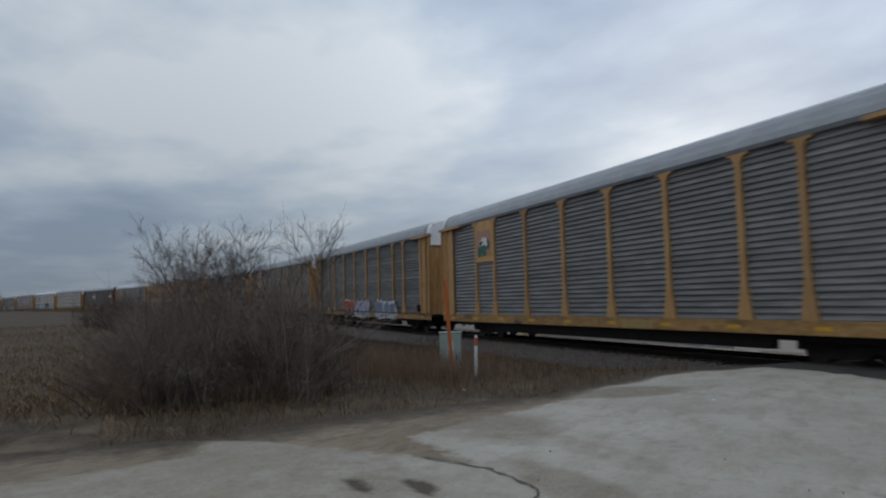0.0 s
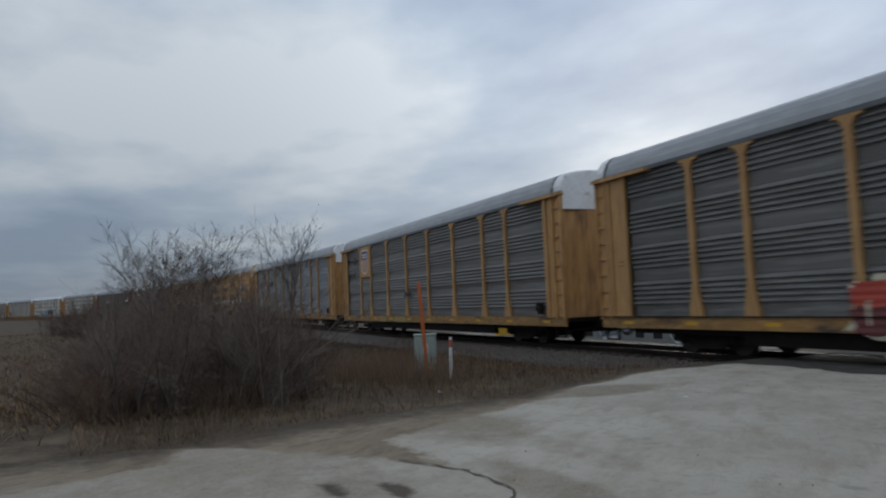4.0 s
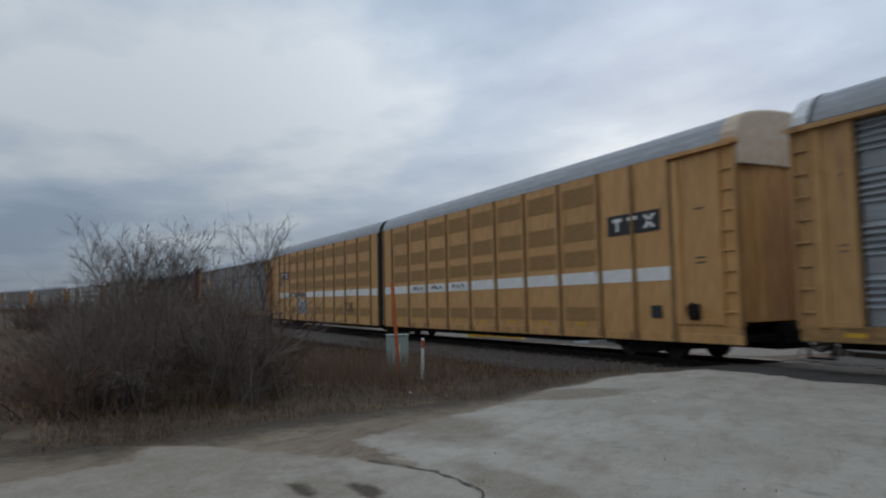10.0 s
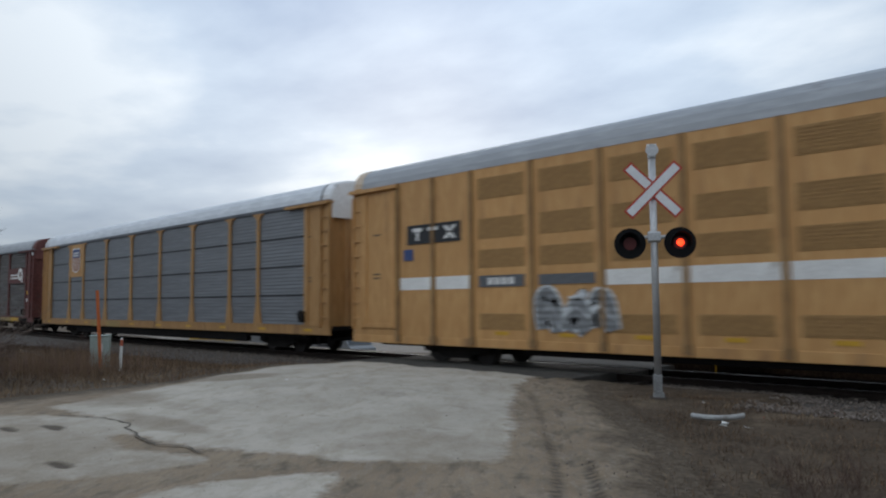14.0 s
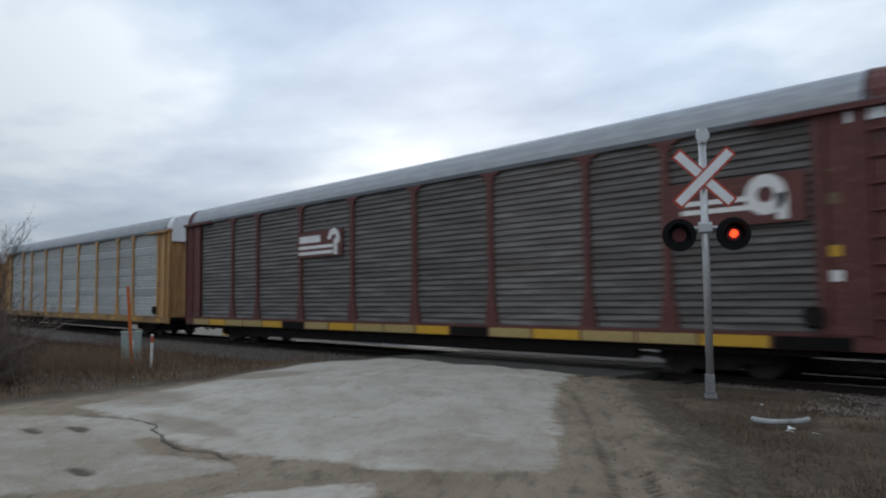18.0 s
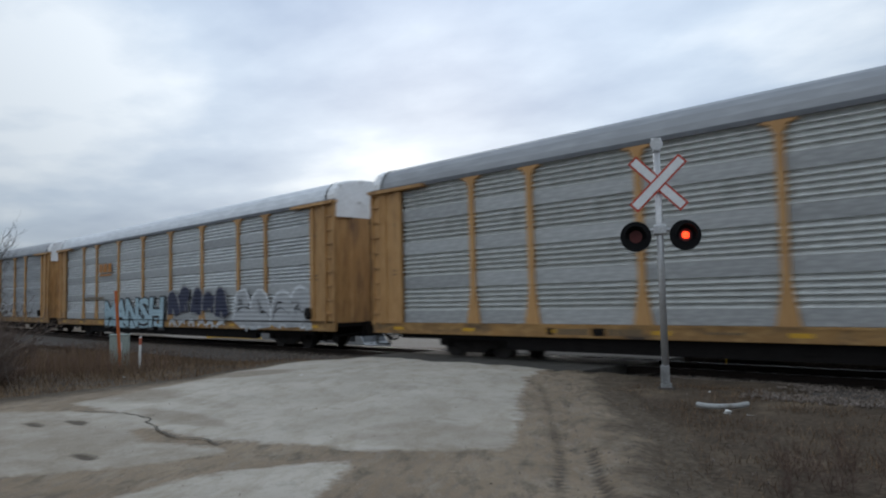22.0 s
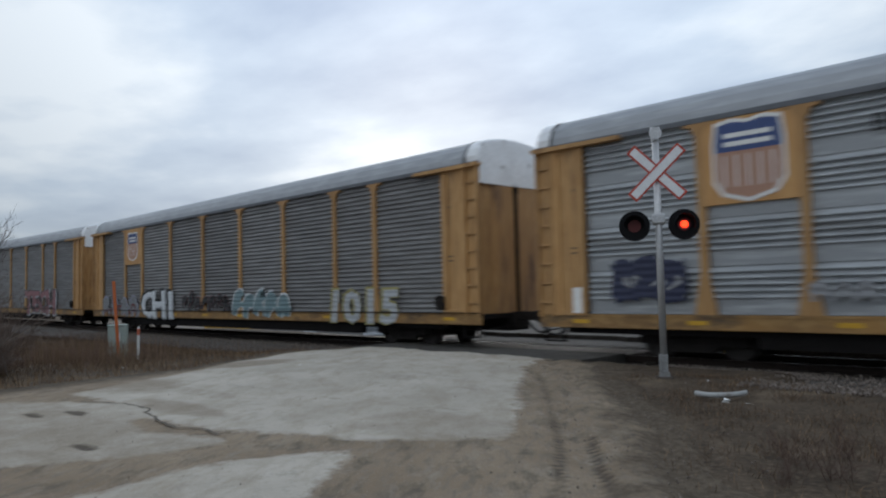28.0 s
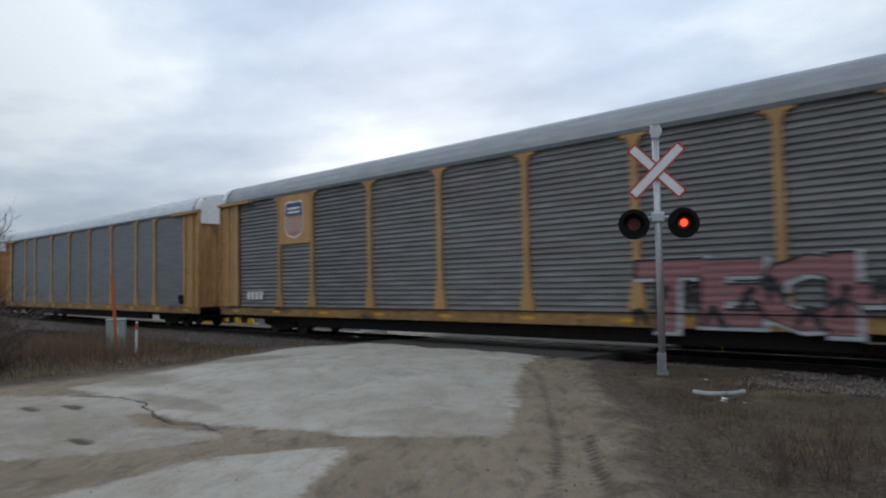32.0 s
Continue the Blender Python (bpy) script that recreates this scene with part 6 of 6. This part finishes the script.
part("red_band", Build().cyl((0, 0, 0.70), (0, 0, 0.86), 0.036, 10).mesh("red_band", EMBX), mk, "red reflective band")
part("cap", Build().cyl((0, 0, 0.86), (0, 0, 0.90), 0.036, 10, 0.02).mesh("cap", POSTW), mk)

PIPE = mat("dirty_pale_plastic", (0.36, 0.36, 0.35), 0.6, dark=(0.24, 0.235, 0.22), scale=4.0, spot=(0.15, 0.13, 0.11), spot_amt=0.25)
# ---- half-buried pipe and litter by the signal ----
b = Build()
for i in range(32):
    a = math.radians(240 + 4.0 * i)
    cx, cy = 1.68 + 0.33 * math.cos(a), -1.50 + 0.44 * math.sin(a)
    for j in range(10):
        t = 2 * math.pi * j / 10
        b.v.append((cx + 0.036 * math.cos(t) * math.cos(a), cy + 0.036 * math.cos(t) * math.sin(a), 0.012 + 0.036 * math.sin(t)))
    if i:
        b.f += [((i - 1) * 10 + j, (i - 1) * 10 + (j + 1) % 10, i * 10 + (j + 1) % 10, i * 10 + j) for j in range(10)]
b.f += [tuple(range(10)), tuple(range(310, 320))]
thing("pipe_arc", "half-buried curved pale plastic pipe beside the mast", "pipe", me=fix(b.mesh("pipe_arc", PIPE, True)))
rng = random.Random(12)
for i, (x, y, s) in enumerate(((2.25, -2.5, 0.07), (2.45, -2.42, 0.045), (1.1, -0.7, 0.03), (-6.4, -2.9, 0.05), (-9.3, -5.3, 0.04))):
    v = [(rng.uniform(-1, 1) * s * 1.4, rng.uniform(-1, 1) * s, abs(rng.gauss(0, 0.5)) * s) for _ in range(6)]
    thing("paper_scrap", "crumpled white paper scrap on the ground", "litter", "litter on the verge", fix(Build().add(v, [(0, 1, 2), (1, 3, 2), (2, 3, 4), (3, 5, 4), (0, 2, 5), (0, 4, 1)]).mesh("paper_scrap", LITTER)),
          pose(x, y, max(ground_z(x, y), 0.0) + 0.015))

# ---- shrubs, trees, grass ----
def twig(b, p, q, r, r2):
    """A thin three-sided shoot without end faces."""
    d = q - p
    a = d.orthogonal().normalized()
    c = d.normalized().cross(a)
    n = len(b.v)
    for o, rr in ((p, r), (q, r2)):
        for k in range(3):
            t = 2.0944 * k
            b.v.append(tuple(o + (a * math.cos(t) + c * math.sin(t)) * rr))
    b.f += [(n, n + 1, n + 4, n + 3), (n + 1, n + 2, n + 5, n + 4), (n + 2, n, n + 3, n + 5)]


def branches(b, p, d, length, r, depth, rng, spread, kids, droop=0.0, sides=3):
    """A bent shoot with side shoots, as thin tubes."""
    n = 2 if depth else 1
    pts = [p]
    q = p.copy()
    dd = d.copy()
    for _ in range(n):
        dd = (dd + Vector((rng.gauss(0, 0.16), rng.gauss(0, 0.16), rng.gauss(0, 0.10) - droop))).normalized()
        q = q + dd * (length / n)
        pts.append(q.copy())
    for i in range(n):
        twig(b, pts[i], pts[i + 1], r * (1 - 0.6 * i / n), r * (1 - 0.6 * (i + 1) / n))
    if depth <= 0:
        return
    for _ in range(kids):
        t = rng.uniform(0.3, 1.0)
        i = min(n - 1, int(t * n))
        s = pts[i].lerp(pts[i + 1], t * n - i)
        nd = (dd + Vector((rng.gauss(0, spread), rng.gauss(0, spread), rng.gauss(0.12, spread * 0.7)))).normalized()
        branches(b, s, nd, length * rng.uniform(0.42, 0.72), r * 0.62, depth - 1, rng, spread, kids, droop, sides)


def shrub_mesh(seed, stems, height, spread, rich):
    """Main stems and the mass of fine twigs of one shrub."""
    rng = random.Random(seed)
    main, fine = Build(), Build()
    for _ in range(stems):
        a, t = rng.uniform(0, 6.28), rng.uniform(0.1, spread)
        d = Vector((math.cos(a) * t, math.sin(a) * t, 1)).normalized()
        p = Vector((rng.gauss(0, 0.3), rng.gauss(0, 0.3), -0.1))
        L = height * rng.uniform(0.45, 1.0)
        r = rng.uniform(0.008, 0.019)
        for k in range(4):
            d = (d + Vector((rng.gauss(0, 0.16), rng.gauss(0, 0.16), rng.gauss(-0.03, 0.08)))).normalized()
            q = p + d * L / 4
            main.cyl(p, q, r * (1 - 0.2 * k), 4, r * (0.8 - 0.2 * k))
            for _ in range(rich):
                nd = (d + Vector((rng.gauss(0, 0.6), rng.gauss(0, 0.6), rng.gauss(0.05, 0.45)))).normalized()
                branches(fine, p.lerp(q, rng.random()), nd, L * rng.uniform(0.16, 0.40), 0.0034, 1, rng, 0.6, 5)
            p = q
    return main, fine


SHRUB_ME = []
for i in range(7):
    mn, fn = shrub_mesh(100 + i, 18 if i < 5 else 12, (2.0, 1.7, 2.15, 1.5, 1.85, 1.5, 1.3)[i], (0.9, 1.2, 0.7, 1.3, 1.0, 1.0, 1.2)[i], 6 if i < 5 else 4)
    SHRUB_ME.append((mn.mesh("main_stem", (TWIGP, BARK, BARK, TWIG, BARK, TWIGD, TWIGD)[i]), fn.mesh("twig_mass", (TWIG, TWIGR, TWIG, TWIGP, TWIGD, TWIGD, TWIGD)[i])))
rng = random.Random(77)
PLACES = []
for i in range(60):
    # the thicket along the road edge, highest in its middle, lower and thinner to both sides
    y = -10.75 + 3.5 * rng.random()
    x = -10.0 - 4.6 * rng.random() ** 1.2 - 0.3 * max(0.0, -9.4 - y)
    top = 1.45 + 0.95 * math.exp(-((y + 8.4) / 1.05) ** 2)
    PLACES.append((x, y, rng.uniform(0.6, 1.1) * top / 2.0, rng.randrange(5)))
for i in range(14):
    PLACES.append((rng.uniform(-14.5, -10.8), rng.uniform(-7.8, -6.9), rng.uniform(0.3, 0.5), i % 5))
for i in range(20):
    PLACES.append((rng.uniform(-24, -15), rng.uniform(-9.9, -6.6), rng.uniform(0.65, 0.95), i % 5))
for i in range(10):
    PLACES.append((rng.uniform(-22, -13), rng.uniform(-5.8, -2.0), rng.uniform(0.30, 0.5), 5 + i % 2))
for x, y, s in ((3.95, -4.9, 0.24), (4.3, -5.1, 0.3), (3.6, -4.5, 0.18), (4.6, -4.4, 0.24), (4.05, -4.2, 0.2), (4.0, -5.5, 0.2), (4.35, -3.7, 0.18)):
    PLACES.append((x, y, s, 5))
for i in range(44):
    t = rng.random()
    PLACES.append((-34 - 30 * t, -8.4 - 4.9 * t + rng.gauss(0, 0.9), rng.uniform(0.9, 1.45) + 0.5 * t, 5 + i % 2))
for x, y, s, kd in PLACES:
    ob = thing("shrub", "bare grey-brown shrub of many thin twigs in dead grass", "shrub", "shrubs of the thicket", at=Matrix.Translation((x, y, ground_z(x, y))) @ pose(0, 0, 0, 0, 0, rng.uniform(0, 360)) @ Matrix.Scale(s, 4))
    tagged(part("main_stem", SHRUB_ME[kd][0], ob), kind="stuff")
    tagged(part("twig_mass", SHRUB_ME[kd][1], ob), kind="stuff")


def tree(x, y, h, seed, lean, label, slim=1.0):
    """A bare tree: forking trunk, rising limbs, fine twigs; slim draws the crown in."""
    rng = random.Random(seed)
    ob = thing("tree", label, "tree", "bare trees", at=pose(x, y, ground_z(x, y) - 0.05))
    trunk, crown = Build(), Build()
    p, d = Vector((0, 0, 0)), Vector((lean, 0, 1)).normalized()
    R = 0.045 * h / 5 * (0.6 + 0.4 * slim)
    for i in range(5):
        q = p + d * h * 0.085
        trunk.cyl(p, q, R * (1 - 0.1 * i), 8, R * (0.9 - 0.1 * i))
        p, d = q, (d + Vector((rng.gauss(0, 0.08), rng.gauss(0, 0.08), 0.05))).normalized()
    nl = 7 if slim > 0.7 else 5
    for i in range(nl):
        a = 6.28 * i / nl + rng.uniform(-0.4, 0.4)
        sp = rng.uniform(0.45, 1.0) * slim
        dl = Vector((math.cos(a) * sp, math.sin(a) * sp, 1)).normalized()
        pts = [p - d * h * rng.uniform(0, 0.20)]
        n = 4
        for j in range(n):
            dl = (dl + Vector((rng.gauss(0, 0.14), rng.gauss(0, 0.14), 0.05))).normalized()
            pts.append(pts[-1] + dl * h * rng.uniform(0.085, 0.12))
        limb = Build()
        for j in range(n):
            r0 = 0.5 * R * (1 - 0.22 * j)
            limb.cyl(pts[j], pts[j + 1], r0, 5, r0 * 0.78)
            for _ in range(4 if slim > 0.7 else 2):
                nd = (dl * 0.7 + Vector((rng.gauss(0, 0.65 * slim), rng.gauss(0, 0.65 * slim), rng.gauss(0.1, 0.35)))).normalized()
                branches(crown, pts[j].lerp(pts[j + 1], rng.random()), nd, h * rng.uniform(0.10, 0.20), 0.0065 * h / 5, 2, rng, 0.62, 5)
        part("limb", limb.mesh("limb", BARK), ob)
        branches(crown, pts[n], dl, h * 0.16, 0.010 * h / 5, 2, rng, 0.4, 4)
    part("trunk", trunk.mesh("trunk", BARK, True), ob)
    part("crown", crown.mesh("crown", BARK), ob, "fine leafless twigs")


for x, y, h, sd, lean, lab, slim in ((-24.0, -8.67, 4.95, 5, -0.1, "bare dark tree with a spreading crown behind the thicket", 0.82),
                                     (-24.5, -7.1, 4.9, 6, 0.1, "bare dark tree with a dense twiggy crown", 0.85), (-23.5, -7.95, 4.2, 9, 0.0, "slim bare tree between two larger ones", 0.5),
                                     (-25.5, -4.5, 5.3, 8, 0.03, "slender bare sapling behind the shrubs", 0.38)):
    tree(x, y, h, sd, lean, lab, slim)



def blades(name, count, pick, height, width, material, seed, flat=0.35):
    """Dry stalks, each a narrow bent blade."""
    rng = random.Random(seed)
    v, f = [], []
    for _ in range(count):
        x, y = pick(rng)
        z = ground_z(x, y)
        h = height * rng.uniform(0.4, 1.2)
        a, lean = rng.uniform(0, 6.28), rng.uniform(0.05, flat) * h
        wx, wy = -math.sin(a) * width, math.cos(a) * width
        lx_, ly_ = math.cos(a + rng.gauss(0, 1)) * lean, math.sin(a + rng.gauss(0, 1)) * lean
        n = len(v)
        v += [(x - wx, y - wy, z - 0.02), (x + wx, y + wy, z - 0.02), (x + lx_ * 0.4 + wx * 0.7, y + ly_ * 0.4 + wy * 0.7, z + h * 0.6),
              (x + lx_ * 0.4 - wx * 0.7, y + ly_ * 0.4 - wy * 0.7, z + h * 0.6), (x + lx_, y + ly_, z + h)]
        f += [(n, n + 1, n + 2, n + 3), (n + 3, n + 2, n + 4)]
    me = bpy.data.meshes.new(name)
    me.from_pydata(v, [], f)
    me.materials.append(material)
    me.update()
    return me


def off_road(x, y):
    """True where the verge grows: outside the pavement and dirt lane."""
    left = -8.6 + max(0.0, (-y - 4)) * 0.16 if y > -9 else -7.4
    if y > -3.5:
        left = -8.6 - (y + 3.5) * 0.46
    right = -1.2 + (0.2 - y) * 0.72
    return x < left - 0.1 or x > right - 0.25


def in_field(rng):
    while True:
        t = rng.random() ** 0.7
        x, y = -11 - 60 * t ** 2 + rng.gauss(0, 1), -9 - (3 + 22 * t) * rng.random() + 4 * t
        if off_road(x, y):
            return x, y


def on_verge(rng):
    while True:
        x, y = rng.uniform(-22, -7), rng.uniform(-10.5, 1.1)
        if off_road(x, y) and rng.random() < 0.5 + 0.5 * noise.noise((x * 0.7, y * 0.7, 0)):
            return x, y


def on_right(rng):
    while True:
        x, y = rng.uniform(-0.5, 12), rng.uniform(-9, 1.3)
        if off_road(x, y) and rng.random() < 0.35 + 1.1 * noise.noise((x * 0.9, y * 0.9, 4)) + 0.5 * noise.noise((x * 2.7, y * 2.7, 1)):
            return x, y


def in_thicket(rng):
    t = rng.random()
    return -10.0 - 5.5 * rng.random(), -10.4 + 2.6 * t


def on_bank(rng):
    return rng.uniform(-70, -10.8), rng.uniform(-6.5, 1.4)


def far_bank(rng):
    x, y, a = track(rng.uniform(-250, -55))
    o = rng.uniform(-10.5, -2.5)
    return x - o * math.sin(a), y + o * math.cos(a)


thing("far_bank_grass", "dry brown growth along the bend of the track", "grass", me=blades("far_bank_grass", 14000, far_bank, 0.62, 0.035, STRAW, 17, 0.9), kind="stuff")
thing("thicket_weeds", "tall dead stalks standing thick among the shrubs", "weeds", me=blades("thicket_weeds", 3600, in_thicket, 0.7, 0.004, STRAW, 9, 0.8), kind="stuff")
thing("field_grass", "tall dry straw-coloured grass in the field", "grass", me=blades("field_grass", 26000, in_field, 0.15, 0.011, STRAW, 1, 2.2), kind="stuff")
thing("verge_grass", "matted dry grass along the road edge", "grass", me=blades("verge_grass", 24000, on_verge, 0.12, 0.005, STRAW, 2, 2.0), kind="stuff")
thing("verge_weeds", "dead brown weeds on the verge", "weeds", me=blades("verge_weeds", 4000, on_verge, 0.30, 0.004, STRAW2, 3, 1.1), kind="stuff")
thing("right_verge_grass", "flattened dry grass beside the dirt lane", "grass", me=blades("right_verge_grass", 17000, on_right, 0.085, 0.003, STRAW2, 4, 2.4), kind="stuff")
thing("right_verge_straw", "thin pale straw beside the dirt lane", "grass", me=blades("right_verge_straw", 8000, on_right, 0.08, 0.0028, STRAW, 5, 2.4), kind="stuff")
thing("bank_grass", "dry brown growth along the track bed", "grass", me=blades("bank_grass", 20000, on_bank, 0.16, 0.007, STRAW2, 6, 1.8), kind="stuff")

def by_cabinet(rng):
    while True:
        x, y = rng.gauss(-13.2, 1.3), rng.gauss(-4.8, 0.9)
        if off_road(x - 0.4, y):
            return x, y


thing("tall_stalks", "upright dry stalks round the utility cabinet", "weeds", me=blades("tall_stalks", 900, by_cabinet, 0.62, 0.004, STRAW, 15, 0.35), kind="stuff")
thing("red_stalks", "upright reddish dead stalks round the utility cabinet", "weeds", me=blades("red_stalks", 900, by_cabinet, 0.55, 0.0045, TWIGR, 16, 0.35), kind="stuff")

# ---- beyond the track ----
LOT_Z = -2.75
thing("gravel_lot", "pale gravel yard on lower ground beyond the track", "yard", kind="structure",
      me=blob("gravel_lot", [(-110.0, 15.0), (-24.0, 15.0), (-18.0, 26.0), (60.0, 34.0), (60.0, 130.0), (-150.0, 130.0)], LOT_Z + 0.25, MUD, 0.5, 4.0, 0.2, 21))


thing("cinder_shoulder", "dark cinder shoulder beyond the rails", "gravel", kind="structure",
      me=blob("cinder_shoulder", [(-3.6, 7.2), (26.0, 7.2), (26.0, 15.0), (-9.0, 15.0)], 0.03, CINDER, 0.4, 1.0, 0.3, 33))


def van(x, y, rz, length, body_m, label, cat):
    v = thing("parked_" + cat.replace(" ", "_"), label, cat, "vehicles in the yard", at=pose(x, y, LOT_Z + 0.25, 0, 0, rz))
    hl = length / 2
    part("body", Build().sweep([(-hl, 0.45), (hl, 0.45), (hl, 1.2), (hl - 0.35, 1.35), (hl - 1.0, 2.25), (-hl + 0.1, 2.3), (-hl, 2.2)], -0.95, 0.95, axis=1).mesh("body", body_m), v)
    for i in range(max(1, int(length / 2.2))):
        part("side_window", Build().box(hl - 2.0 - i * 1.7, hl - 1.2 - i * 1.7, -0.965, 0.965, 1.4, 2.0).mesh("side_window", GLASS), v)
    part("windscreen", Build().add([(hl - 0.36, -0.85, 1.42), (hl - 0.36, 0.85, 1.42), (hl - 0.93, 0.82, 2.17), (hl - 0.93, -0.82, 2.17)], [(0, 1, 2, 3)]).mesh("windscreen", GLASS), v)
    for wx in (-hl + 0.9, hl - 0.9):
        for wy in (-0.86, 0.86):
            part("wheel", shared("carwheel", lambda: Build().cyl((0, -0.11, 0), (0, 0.11, 0), 0.36, 16).cyl((0, -0.125, 0), (0, 0.125, 0), 0.2, 12).mesh("wheel", BLACK)), v, at=pose(wx, wy, 0.36))


van(-47.0, 18.5, 4, 7.5, FARY, "yellow minibus parked on gravel", "minibus")
van(-39.5, 18.5, 2, 5.6, FARW, "white van parked on gravel", "van")
van(-33.0, 18.8, -3, 5.6, FARW, "white van parked on gravel", "van")


def shed(x, y, w, d, h, rz, label):
    s = thing("building", label, "building", "buildings across the yard", at=pose(x, y, LOT_Z + 0.2, 0, 0, rz))
    part("wall", Build().box(-w / 2, w / 2, -d / 2, d / 2, 0, h).mesh("wall", GREY), s)
    part("roof", Build().sweep([(-d / 2 - 0.3, h), (d / 2 + 0.3, h), (0, h + d * 0.2)], -w / 2 - 0.3, w / 2 + 0.3).mesh("roof", CHORD), s)
    for i in range(int(w / 2.6)):
        part("window", Build().box(-0.5, 0.5, -0.04, 0.02, 1.1, 2.2).mesh("window", GLASS), s, at=pose(-w / 2 + 1.6 + 2.6 * i, -d / 2, 0))


shed(-25.0, 84.0, 9.0, 7.0, 3.4, 8, "low pale building with a dark roof across the yard")
shed(4.0, 96.0, 16.0, 8.0, 3.6, -4, "long grey shed across the yard")
shed(-70.0, 110.0, 14.0, 8.0, 4.0, 6, "grey shed beyond the yard")

rng = random.Random(5)
b = Build()
for i in range(150):
    a = radians(rng.uniform(-75, 102))
    r = rng.uniform(210, 300)
    x, y = -math.sin(a) * r, math.cos(a) * r
    if y < 25 and x > -200:
        continue
    h = rng.uniform(3.0, 8.5)
    for _ in range(9):
        d = Vector((rng.gauss(0, 0.35), rng.gauss(0, 0.35), 1)).normalized()
        branches(b, Vector((x + rng.gauss(0, 2.0), y + rng.gauss(0, 2.0), -2.0)), d, h * 0.75, 0.10, 2, rng, 0.55, 3)
thing("distant_tree_line", "far line of bare grey trees along the horizon", "trees", me=b.mesh("distant_tree_line", TWIG), kind="stuff")
# small switch rod and marker beyond the near rail
st = thing("track_stake", "thin yellow stake beside the rail", "stake", at=pose(-2.1, 6.9, -0.3))
part("rod", Build().cyl((0, 0, 0), (0, 0, 0.55), 0.02, 8).mesh("rod", FARY), st)
st = thing("track_hydrant", "small white pipe stub beside the rail", "pipe stub", at=pose(2.9, 7.0, -0.3))
part("stub", Build().cyl((0, 0, 0), (0, 0, 0.32), 0.05, 10).cyl((0, 0, 0.3), (0, 0, 0.42), 0.08, 10, 0.03).mesh("stub", POSTW), st)



# ---- movement ----
def motions():
    times = [0.0, 0.1] + [0.5 * i for i in range(1, 64)] + [31.9, 32.0]
    for car, rear, mid in CARS:
        rows = []
        for t in times:
            s = S_A + travel(t) - travel(PASS[0])
            s = s - mid if rear is None else s - rear + 1.0 + mid
            x, y, a = track(s)
            z, p = BODY_Z + rise(x), 0.0
            if s < CURVE_X + 14:
                # the two trucks follow the bend and the climb
                xf, yf, _ = track(s + 10)
                xr, yr, _ = track(s - 10)
                x, y, a = (xf + xr) / 2, (yf + yr) / 2, math.atan2(yf - yr, xf - xr)
                z, p = BODY_Z + (rise(xf) + rise(xr)) / 2, math.degrees(math.atan2(rise(xr) - rise(xf), 20.0))
            rows.append((t, pose(x, y, z, 0, p, math.degrees(a))))
        walk(car, rows)
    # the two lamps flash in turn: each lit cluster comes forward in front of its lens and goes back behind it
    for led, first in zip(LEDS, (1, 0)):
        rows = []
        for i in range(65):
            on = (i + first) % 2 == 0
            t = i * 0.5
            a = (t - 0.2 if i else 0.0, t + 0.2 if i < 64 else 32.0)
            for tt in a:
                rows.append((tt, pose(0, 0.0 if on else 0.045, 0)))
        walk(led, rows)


motions()
